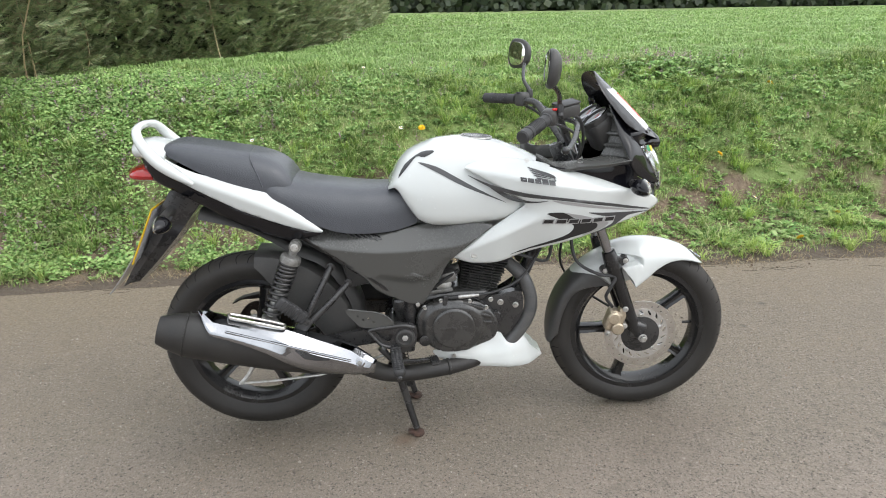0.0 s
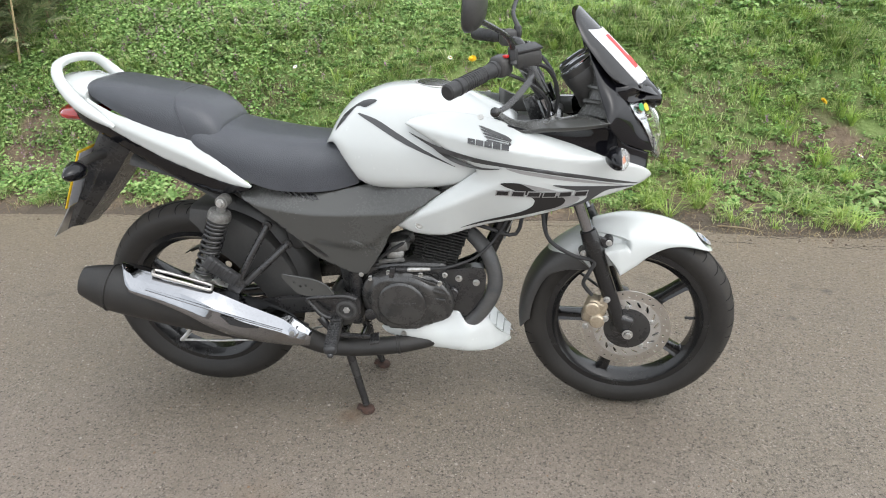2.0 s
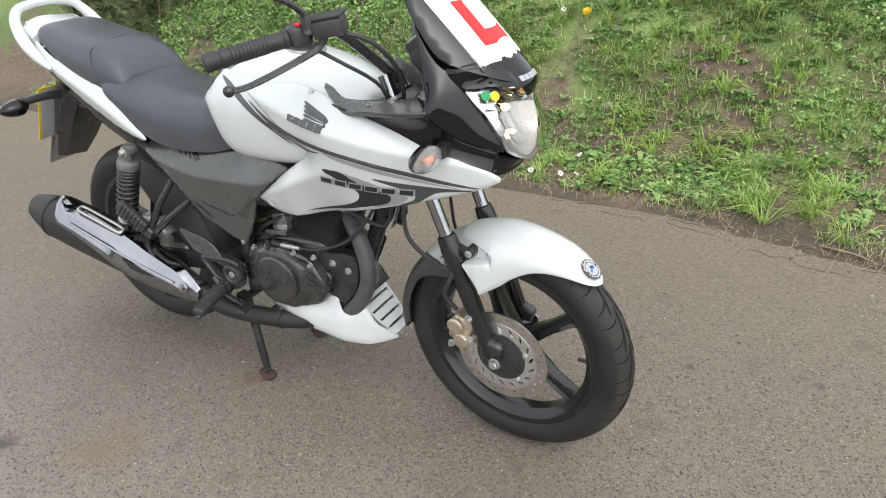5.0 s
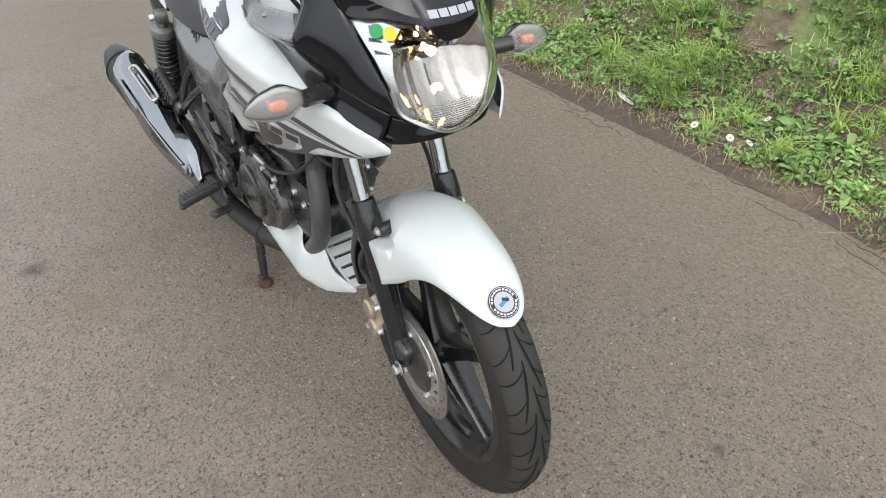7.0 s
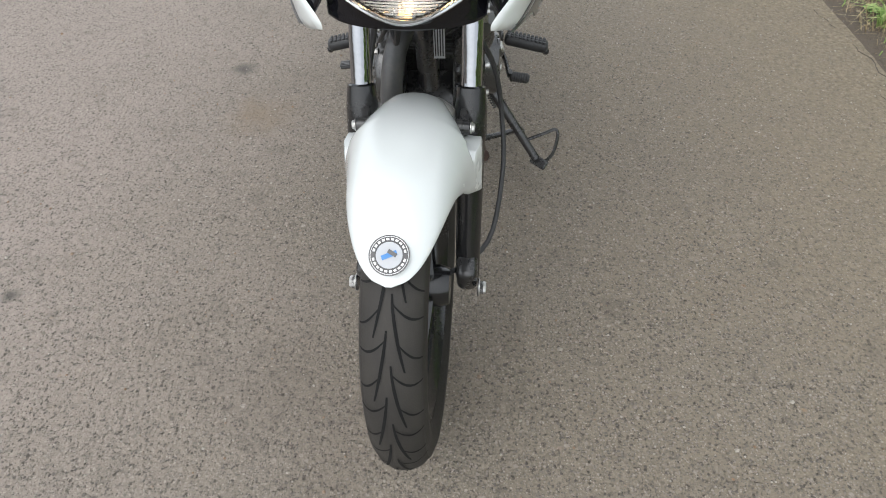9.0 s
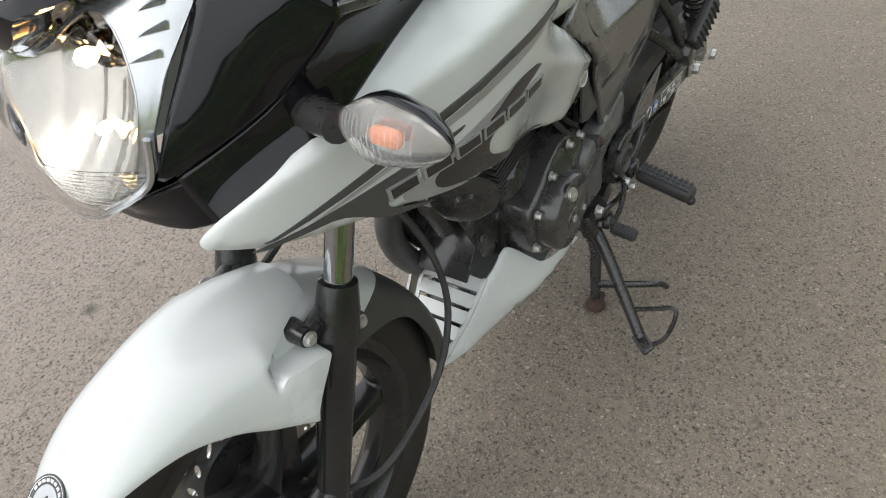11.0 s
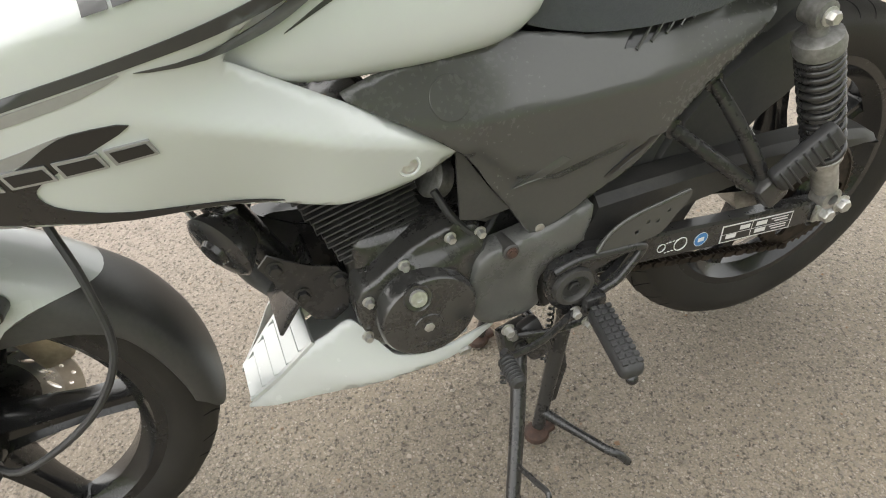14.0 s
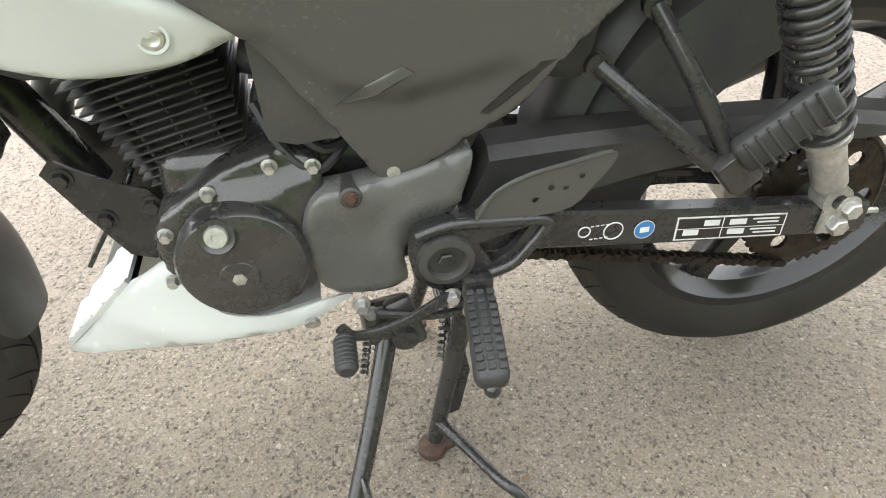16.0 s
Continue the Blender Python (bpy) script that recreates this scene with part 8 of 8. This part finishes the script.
# ---- swing arm, shocks, chain ----
for s in (-1, 1):
    y = 0.118 * s
    bm = bmesh.new()
    pts = [((0.47, 0.386), 0.028), ((0.40, 0.378), 0.026), ((0.2, 0.352), 0.024), ((0.03, 0.333), 0.023), ((-0.05, 0.325), 0.022)]
    rings = []
    for (x, z), h in pts:
        rings.append([bm.verts.new((x, y + dy, z + dz)) for dy, dz in ((-0.011, -h), (0.008, -h), (0.011, -h + 0.004), (0.011, h - 0.004), (0.008, h), (-0.011, h))])
    skin(bm, rings)
    arm = part("swing_arm", bm, SATIN, bike, "black box-section swing arm", 30)
    part("axle_plate", block(bmesh.new(), (0.035, 0.006, 0.035), pose(0.0, y + 0.014 * s, REAR[2]), 0.004), STEEL, arm)
    part("axle_nut", hexbolt(bmesh.new(), (0.0, y + 0.017 * s, REAR[2]), (0, s, 0), 0.0125, 0.016), STEEL, arm)
    part("shock_nut", hexbolt(bmesh.new(), (0.03, 0.176 * s, 0.385), (0, s, 0), 0.011, 0.012), STEEL, arm)
    part("chain_adjuster", tube(bmesh.new(), [(-0.02, y, 0.33), (-0.075, y, 0.325)], 0.004, 8, 1), STEEL, arm)
    # shock absorber
    top, low = Vector((0.170, 0.146 * s, 0.694)), Vector((0.034, 0.150 * s, 0.386))
    way = (low - top).normalized()
    span = (low - top).length
    bm = lathe(bmesh.new(), [(0.016, 0.03), (0.029, 0.034), (0.032, 0.045), (0.031, 0.055), (0.024, 0.058)], top, way, 28)
    shock = part("shock_absorber", bm, DULL, bike, "rear shock absorber with a black coil spring")
    part("damper_rod", tube(bmesh.new(), [top + way * 0.05, low - way * 0.10], 0.016, 16, 1), CASTING, shock)
    part("damper_body", lathe(bmesh.new(), [(0.018, -0.095), (0.026, -0.09), (0.026, -0.085), (0.020, -0.08), (0.019, -0.02), (0.012, -0.008)], low, way, 24), CASTING, shock, "pale grey lower damper body")
    part("top_eye", lathe(bmesh.new(), [(0.0175, -0.015), (0.0175, 0.015), (0.009, 0.017), (0.009, -0.017)], top, (0, 1, 0), 24), DULL, shock)
    part("top_bolt", hexbolt(bmesh.new(), top + Vector((0, 0.018 * s, 0)), (0, s, 0), 0.009, 0.012), STEEL, shock)
    part("eye_neck", tube(bmesh.new(), [top, top + way * 0.04], 0.0125, 14, 1), DULL, shock)
    part("low_eye", lathe(bmesh.new(), [(0.018, -0.014), (0.018, 0.014), (0.009, 0.016), (0.009, -0.016)], low, (0, 1, 0), 24), CASTING, shock)
    side = way.cross(Vector((0, 1, 0))).normalized()
    other = way.cross(side)
    pts, turns = [], 11
    for k in range(turns * 22 + 1):
        f = k / (turns * 22)
        d = 0.055 + (span - 0.055 - 0.095) * (0.55 * f + 0.45 * f ** 2.2)
        a = 2 * math.pi * turns * f
        pts.append(top + way * d + side * (0.0255 * math.cos(a)) + other * (0.0255 * math.sin(a)))
    part("coil_spring", tube(bmesh.new(), pts, 0.0052, 10, 1), SATIN, shock, "black coil spring")
part("cross_tube", tube(bmesh.new(), [(0.44, -0.11, 0.385), (0.44, 0.11, 0.385)], 0.026, 14, 1), SATIN, bpy.data.objects["swing_arm"])

# stickers on the left arm
arm_l = bpy.data.objects["swing_arm.001"]
y = 0.1295


def on_arm(x0, x1, z0, z1, mat, lift, name, label=""):
    """A flat sticker on the arm's outer face; z counts from the arm's middle line."""
    def mid(x):
        return 0.352 + (x - 0.2) * 0.112
    bm = plate(bmesh.new(), [(x0, mid(x0) + z0), (x1, mid(x1) + z0), (x1, mid(x1) + z1), (x0, mid(x0) + z1)], y - 0.001, y + lift)
    return part(name, bm, mat, arm_l, label)


on_arm(0.062, 0.205, -0.019, 0.014, PRINT, 0.0003, "sticker", "black and white tyre pressure sticker")
on_arm(0.064, 0.203, -0.017, 0.012, BLACKVINYL, 0.0006, "sticker_field")
on_arm(0.062, 0.205, -0.0031, -0.0023, PRINT, 0.0009, "sticker_line")
on_arm(0.145, 0.1462, -0.017, 0.012, PRINT, 0.0009, "sticker_line")
for x, z, w in ((0.072, 0.007, 0.035), (0.072, 0.002, 0.028), (0.072, -0.008, 0.035), (0.072, -0.013, 0.03), (0.115, 0.001, 0.022), (0.115, -0.013, 0.022), (0.150, 0.001, 0.02), (0.175, -0.012, 0.02)):
    on_arm(x, x + w, z, z + (0.0022 if w > 0.025 else 0.008), PRINT, 0.0009, "sticker_mark", "white pictogram too small to read")


def arm_z(x):
    return 0.352 + (x - 0.2) * 0.112


part("blue_dot", lathe(bmesh.new(), [(0.0, 0), (0.0125, 0), (0.0125, 0.0008), (0.0, 0.0009)], (0.245, y, arm_z(0.245)), (0, 1, 0), 28), BLUE, arm_l, "round blue manual sticker")
part("dot_rim", ring(bmesh.new(), (0.245, y + 0.0006, arm_z(0.245)), (0, 1, 0), 0.0122, 0.0005, 28, 5), PRINT, arm_l)
part("dot_mark", block(bmesh.new(), (0.011, 0.001, 0.007), pose(0.245, y + 0.001, arm_z(0.245)), 0), PRINT, arm_l)
for x, r in ((0.283, 0.0115), (0.318, 0.007)):
    part("chain_sign", ring(bmesh.new(), (x, y + 0.0003, arm_z(x)), (0, 1, 0), r, 0.0009, 28, 5), PRINT, arm_l, "white chain adjustment pictogram")
for k in range(4):
    for up in (0.0095, -0.0085):
        part("sign_dash", block(bmesh.new(), (0.0038, 0.0008, 0.0013), pose(0.291 + 0.006 * k, y + 0.0003, arm_z(0.29) + up), 0), PRINT, arm_l)

# chain guard and hugger
bm = bmesh.new()
rings = []
for x, z, h in ((0.455, 0.405, 0.03), (0.425, 0.470, 0.085), (0.35, 0.472, 0.070), (0.25, 0.472, 0.050), (0.14, 0.468, 0.036), (0.0, 0.460, 0.028), (-0.07, 0.447, 0.016), (-0.10, 0.430, 0.004)):
    rings.append([bm.verts.new((x, 0.068, z + 0.006)), bm.verts.new((x, 0.10, z + 0.004)), bm.verts.new((x, 0.112, z - 0.008)), bm.verts.new((x, 0.113, z - h)), bm.verts.new((x, 0.109, z - h)), bm.verts.new((x, 0.107, z - 0.010)), bm.verts.new((x, 0.098, z)), bm.verts.new((x, 0.068, z + 0.002))])
skin(bm, rings)
part("chain_guard", bm, FIN, bike, "black plastic chain guard", 35)
part("inner_fender", arch(bmesh.new(), [(0.16, 0.665, 0.06, 0.03, 0.6), (0.25, 0.62, 0.062, 0.03, 0.6), (0.315, 0.54, 0.064, 0.035, 0.6), (0.35, 0.45, 0.062, 0.035, 0.6), (0.355, 0.36, 0.055, 0.03, 0.6)], 0.003), MATT, bike, "black inner mudguard ahead of the rear wheel", 50)
part("inner_fender_top", arch(bmesh.new(), [(-0.12, 0.80, 0.07, 0.03, 0.6), (0.02, 0.76, 0.075, 0.03, 0.6), (0.12, 0.70, 0.07, 0.03, 0.6), (0.17, 0.655, 0.06, 0.03, 0.6)], 0.003), MATT, bike, "black inner mudguard above the rear wheel", 50)
bm = bmesh.new()
rings = []
for deg in range(4, 85, 5):
    a = radians(deg)
    reach = np.interp(deg, [4, 30, 60, 74, 84], [0.235, 0.20, 0.205, 0.240, 0.282])
    top = np.interp(deg, [4, 40, 70, 84], [0.340, 0.338, 0.326, 0.320])
    rows = [(0.071, max(reach, 0.222)), (0.069, top - 0.03), (0.064, top - 0.008), (0.052, top), (-0.060, top), (-0.072, top - 0.008), (-0.078, top - 0.03), (-0.080, reach), (-0.077, reach), (-0.075, top - 0.03), (-0.069, top - 0.011), (-0.060, top - 0.004), (0.052, top - 0.004), (0.061, top - 0.011), (0.066, top - 0.03), (0.068, max(reach, 0.222))]
    rings.append([bm.verts.new((REAR[0] + r * math.cos(a), y, REAR[2] + r * math.sin(a))) for y, r in rows])
skin(bm, rings)
part("wheel_hugger", bm, MATT, bike, "black plastic hugger close round the rear tyre", 40)
part("battery_box", block(bmesh.new(), (0.22, 0.15, 0.17), pose(0.40, 0, 0.62, 0, -12, 0), 0.02), MATT, bike, "black box under the seat")
part("air_box", block(bmesh.new(), (0.22, 0.20, 0.10), pose(0.56, 0, 0.66), 0.02), MATT, bike, "black air box between the side panels")


def chain():
    """Roller chain: plates and rollers on the lower run, in pairs along a straight line."""
    a, b = Vector((0.46, 0.0985, 0.342)), Vector((0.015, 0.0935, 0.240))
    n = 36
    for k in range(n):
        p, q = a + (b - a) * (k / n), a + (b - a) * ((k + 1) / n)
        mid, way = (p + q) / 2, (q - p).normalized()
        m = Matrix.Translation(mid) @ Matrix.Rotation(-math.atan2(way[2], way[0]), 4, "Y")
        wide = 0.0075 if k % 2 else 0.0052
        bm = bmesh.new()
        for s in (-1, 1):
            o = [(-0.009, 0.0035), (-0.0055, 0.0055), (0, 0.004), (0.0055, 0.0055), (0.009, 0.0035), (0.009, -0.0035), (0.0055, -0.0055), (0, -0.004), (-0.0055, -0.0055), (-0.009, -0.0035)]
            lo = [bm.verts.new(m @ Vector((u, s * wide, v))) for u, v in o]
            hi = [bm.verts.new(m @ Vector((u, s * wide + 0.0016, v))) for u, v in o]
            skin(bm, [lo, hi])
        tube(bm, [q + Vector((0, -0.009, 0)), q + Vector((0, 0.0095, 0))], 0.0038, 8, 1)
        yield part("chain_link", bm, CHAIN, drive)


drive = part("drive_chain", tube(bmesh.new(), [(0.46, 0.096, 0.345), (0.44, 0.096, 0.40), (0.25, 0.094, 0.41), (0.0, 0.091, 0.428), (-0.07, 0.091, 0.40), (-0.092, 0.091, 0.333), (-0.07, 0.091, 0.265), (0.015, 0.091, 0.240)], 0.005, 6, 4), CHAIN, bike, "oily rust-brown drive chain")
list(chain())

# ---- foot controls, brackets and stands ----
for s in (-1, 1):
    # rider's peg bracket
    bm = sheet(bmesh.new(), [(0.518, 0.398), (0.508, 0.414), (0.477, 0.419), (0.426, 0.415), (0.368, 0.409), (0.362, 0.393), (0.385, 0.363), (0.402, 0.344), (0.432, 0.334), (0.442, 0.320), (0.472, 0.318), (0.506, 0.338), (0.518, 0.368)], lambda x, z: s * 0.148, lambda x, z: s * 0.134, [[(0.444, 0.383), (0.417, 0.390), (0.388, 0.396), (0.405, 0.370), (0.428, 0.354)]], 0.02, 0.003)
    bracket = part("peg_bracket", bm, SATIN, bike, "black cast footpeg bracket", 45)
    part("bracket_rim", tube(bmesh.new(), [(x, 0.147 * s, z) for x, z in ((0.510, 0.404), (0.477, 0.413), (0.426, 0.410), (0.374, 0.404), (0.370, 0.394), (0.390, 0.367), (0.406, 0.350), (0.434, 0.340), (0.452, 0.334))], 0.0068, 10, 4), SATIN, bracket)
    part("pivot_cap", lathe(bmesh.new(), [(0.030, -0.012), (0.032, 0.0), (0.030, 0.008), (0.022, 0.010), (0.019, 0.002), (0.0, 0.002)], (0.480, 0.148 * s, 0.372), (0, s, 0), 32), MATT, bracket)
    part("pivot_bolt", hexbolt(bmesh.new(), (0.480, 0.150 * s, 0.372), (0, s, 0), 0.010, 0.006, False), SATIN if s > 0 else STEEL, bracket)
    root, tip = Vector((0.448, 0.160 * s, 0.333)), Vector((0.460, 0.280 * s, 0.312))
    way = (tip - root).normalized()
    m = Matrix.Translation((root + tip) / 2) @ way.to_track_quat("X", "Z").to_matrix().to_4x4()
    peg = part("foot_peg", block(bmesh.new(), (0.112, 0.036, 0.028), m @ Matrix.Translation((0.004, 0, 0)), 0.011, 3), GRIP, bracket, "black ribbed rubber footpeg")
    for k in range(10):
        for j in (-1, 0, 1):
            part("peg_tread", block(bmesh.new(), (0.0068, 0.0088, 0.004), m @ Matrix.Translation((-0.045 + 0.0102 * k, 0.0110 * j, 0.0142)), 0.001, 1), GRIP, peg)
    part("peg_clevis", block(bmesh.new(), (0.035, 0.02, 0.03), Matrix.Translation(root - way * 0.004), 0.006), SATIN, bracket)
    bmb = bmesh.new()
    bmesh.ops.create_uvsphere(bmb, u_segments=12, v_segments=8, radius=0.009, matrix=Matrix.Translation(tip - way * 0.006 - Vector((0, 0, 0.012))))
    part("peg_feeler", bmb, SATIN, peg)
    # heel plate
    bm = sheet(bmesh.new(), [(0.448, 0.418), (0.428, 0.449), (0.395, 0.465), (0.349, 0.474), (0.308, 0.481), (0.303, 0.468), (0.323, 0.441), (0.344, 0.418), (0.385, 0.412)], lambda x, z: s * 0.150, lambda x, z: s * 0.147, [circle(0.385 - 0.016 * k, 0.432 + 0.005 * k + 0.008 * (k % 2), 0.0035, 8) for k in range(4)], 0.02, 0.001)
    heel = part("heel_plate", bm, PANEL, bracket, "thin drilled black heel plate")
    part("plate_edge", tube(bmesh.new(), [(x, 0.150 * s, z) for x, z in ((0.447, 0.419), (0.428, 0.448), (0.395, 0.464), (0.349, 0.473), (0.308, 0.480))], 0.0026, 8, 3), PANEL, heel)
    # pillion peg bracket
    for a, b in (((0.312, 0.098 * s, 0.548), (0.195, 0.150 * s, 0.450)), ((0.262, 0.100 * s, 0.605), (0.180, 0.150 * s, 0.462))):
        bm = tube(bmesh.new(), [a, ((a[0] + b[0]) / 2, (a[1] + b[1]) / 2 + 0.01 * s, (a[2] + b[2]) / 2), b], [0.010, 0.0105, 0.0115], 12, 3)
        stay = part("pillion_stay", bm, SATIN, bike, "black tubular pillion footrest stay")
        part("stay_end", lathe(bmesh.new(), [(0.014, -0.004), (0.014, 0.004), (0.006, 0.006)], a, (0, s, 0), 14), SATIN, stay)
    part("stay_clevis", block(bmesh.new(), (0.04, 0.03, 0.05), pose(0.172, 0.158 * s, 0.445, 0, 40, 0), 0.008), SATIN, stay)
    a, b = Vector((0.178, 0.172 * s, 0.468)), Vector((0.108, 0.182 * s, 0.532))
    m = Matrix.Translation((a + b) / 2) @ (b - a).to_track_quat("X", "Y").to_matrix().to_4x4()
    rest = part("pillion_peg", block(bmesh.new(), (0.105, 0.040, 0.024), m, 0.008, 3), GRIP, stay, "folded-up black rubber pillion peg")
    for k in range(7):
        part("peg_rib", block(bmesh.new(), (0.0035, 0.042, 0.006), m @ Matrix.Translation((-0.04 + 0.0125 * k, 0, 0.012 if s > 0 else -0.012)), 0.001, 1), GRIP, rest)

part("gear_lever", tube(bmesh.new(), [(0.475, 0.150, 0.322), (0.50, 0.162, 0.318), (0.54, 0.172, 0.308), (0.585, 0.176, 0.305), (0.60, 0.178, 0.322)], [0.008, 0.008, 0.007, 0.007, 0.007], 10, 4, 0.7), SATIN, bike, "black gear lever")
gear = bpy.data.objects["gear_lever"]
part("lever_rubber", lathe(bmesh.new(), [(0.008, 0), (0.0115, 0.003), (0.0115, 0.042), (0.008, 0.046)], (0.598, 0.178, 0.308), (0.02, 1, -0.12), 18), GRIP, gear, "ribbed rubber gear lever tip")
for k in range(7):
    part("rubber_rib", ring(bmesh.new(), Vector((0.598, 0.178, 0.308)) + Vector((0.02, 1, -0.12)).normalized() * (0.006 + 0.0055 * k), (0.02, 1, -0.12), 0.0113, 0.0014, 18, 5), GRIP, gear)
part("linkage_rod", tube(bmesh.new(), [(0.455, 0.155, 0.30), (0.50, 0.152, 0.295), (0.56, 0.142, 0.30)], 0.005, 8, 3), SATIN, gear)
for p in ((0.475, 0.152, 0.322), (0.455, 0.158, 0.30), (0.575, 0.14, 0.318)):
    part("linkage_bolt", hexbolt(bmesh.new(), p, (0, 1, 0), 0.0075, 0.012), STEEL, gear)
bm = tube(bmesh.new(), [(0.40, -0.150, 0.345), (0.44, -0.155, 0.30), (0.50, -0.165, 0.296), (0.555, -0.185, 0.31)], [0.012, 0.009, 0.008, 0.007], 10, 4)
pedal = part("brake_pedal", bm, SATIN, bike, "black rear brake pedal")
part("pedal_pad", block(bmesh.new(), (0.028, 0.05, 0.008), pose(0.568, -0.207, 0.316, 0, -8, 12), 0.003), SATIN, pedal)
for k in range(4):
    part("pad_tooth", block(bmesh.new(), (0.004, 0.048, 0.004), pose(0.558 + 0.0068 * k, -0.207, 0.3215, 0, -8, 12), 0.001, 1), SATIN, pedal)
part("brake_rod", tube(bmesh.new(), [(0.42, -0.12, 0.305), (0.2, -0.13, 0.25), (-0.06, -0.125, 0.235)], 0.004, 8, 2), STEEL, pedal, "steel rear brake rod")
part("brake_arm", tube(bmesh.new(), [(0.01, -0.10, 0.32), (-0.03, -0.12, 0.26), (-0.055, -0.125, 0.235)], 0.007, 8, 2), CASTING, pedal)

# centre stand
stand = part("centre_stand", tube(bmesh.new(), [(0.44, -0.10, 0.252), (0.44, 0.10, 0.252)], 0.013, 12, 1), SATIN, bike, "black steel centre stand, lowered, with scraped rusty feet")
for s in (-1, 1):
    part("stand_leg", tube(bmesh.new(), [(0.445, 0.090 * s, 0.252), (0.468, 0.102 * s, 0.15), (0.500, 0.120 * s, 0.022)], [0.014, 0.013, 0.011], 12, 3), SATIN, stand)
    bm = bmesh.new()
    lathe(bm, [(0.020, 0), (0.022, 0.004), (0.020, 0.012), (0.012, 0.016)], (0.503, 0.122 * s, 0.0), (0.1, 0, 1), 20)
    block(bm, (0.05, 0.022, 0.012), pose(0.495, 0.122 * s, 0.008, 0, 18, 0), 0.004)
    part("stand_foot", bm, RUST, stand, "rust-brown scraped stand foot")
    part("stand_pivot", lathe(bmesh.new(), [(0.022, -0.012), (0.022, 0.012), (0.01, 0.016)], (0.44, 0.098 * s, 0.255), (0, s, 0), 18), SATIN, stand)
part("stand_gusset", plate(bmesh.new(), [(0.455, 0.20), (0.492, 0.05), (0.46, 0.06), (0.445, 0.14)], 0.103, 0.107), SATIN, stand)
part("stand_brace", tube(bmesh.new(), [(0.462, -0.098, 0.17), (0.462, 0.098, 0.17)], 0.009, 10, 1), SATIN, stand)
part("stand_tang", tube(bmesh.new(), [(0.492, 0.118, 0.055), (0.462, 0.160, 0.045), (0.430, 0.215, 0.042), (0.412, 0.232, 0.035), (0.398, 0.241, 0.018)], [0.010, 0.008, 0.0075, 0.0075, 0.007], 10, 4), SATIN, stand, "black stand foot lever")
pts = [Vector((0.47, 0.09, 0.30)) + Vector((0.0, 0.0045 * math.cos(a), 0)) + Vector((0.0045 * math.sin(a), 0, 0)) + Vector((0.012, 0.0, -0.15)) * (a / 75.4) for a in (k * 0.7 for k in range(108))]
part("stand_spring", tube(bmesh.new(), pts, 0.0018, 5, 1), SATIN, stand, "coiled stand spring")
# side stand
prop = part("side_stand", tube(bmesh.new(), [(0.545, 0.115, 0.262), (0.560, 0.150, 0.228), (0.590, 0.205, 0.155), (0.622, 0.258, 0.085)], [0.014, 0.0125, 0.0115, 0.011], 12, 4), SATIN, bike, "black side stand hanging half lowered")
part("stand_pad", block(bmesh.new(), (0.046, 0.026, 0.010), pose(0.628, 0.266, 0.079, 38, 8, 52), 0.005, 3), SATIN, prop)
part("stand_knuckle", block(bmesh.new(), (0.034, 0.024, 0.062), pose(0.528, 0.134, 0.276, 24, 14, 8), 0.007), SATIN, prop)
part("knuckle_boss", lathe(bmesh.new(), [(0.015, -0.014), (0.0165, 0.0), (0.015, 0.006), (0.008, 0.008), (0.0, 0.008)], (0.530, 0.148, 0.262), (0, 1, -0.1), 20), SATIN, prop)
part("knuckle_bolt", hexbolt(bmesh.new(), (0.566, 0.138, 0.300), (0, 1, 0.1), 0.007, 0.008), DULL, prop)
part("stand_bracket", block(bmesh.new(), (0.06, 0.03, 0.05), pose(0.548, 0.118, 0.268, 20, 0, 10), 0.008), SATIN, prop)
part("bracket_bolt", hexbolt(bmesh.new(), (0.55, 0.135, 0.268), (0, 1, 0), 0.010, 0.010), SATIN, prop)
part("stand_loop", tube(bmesh.new(), [(0.603, 0.228, 0.128), (0.596, 0.275, 0.145), (0.592, 0.304, 0.155), (0.600, 0.310, 0.135), (0.615, 0.300, 0.095), (0.630, 0.275, 0.074)], 0.0045, 8, 4), SATIN, prop, "thin wire foot loop")
pts = [Vector((0.57, 0.118, 0.26)) + Vector((0.004 * math.sin(a), 0.004 * math.cos(a), 0)) + Vector((0.014, 0.03, -0.05)) * (a / 56) for a in (k * 0.7 for k in range(80))]
part("stand_spring", tube(bmesh.new(), pts, 0.0017, 5, 1), SATIN, prop, "coiled stand spring")
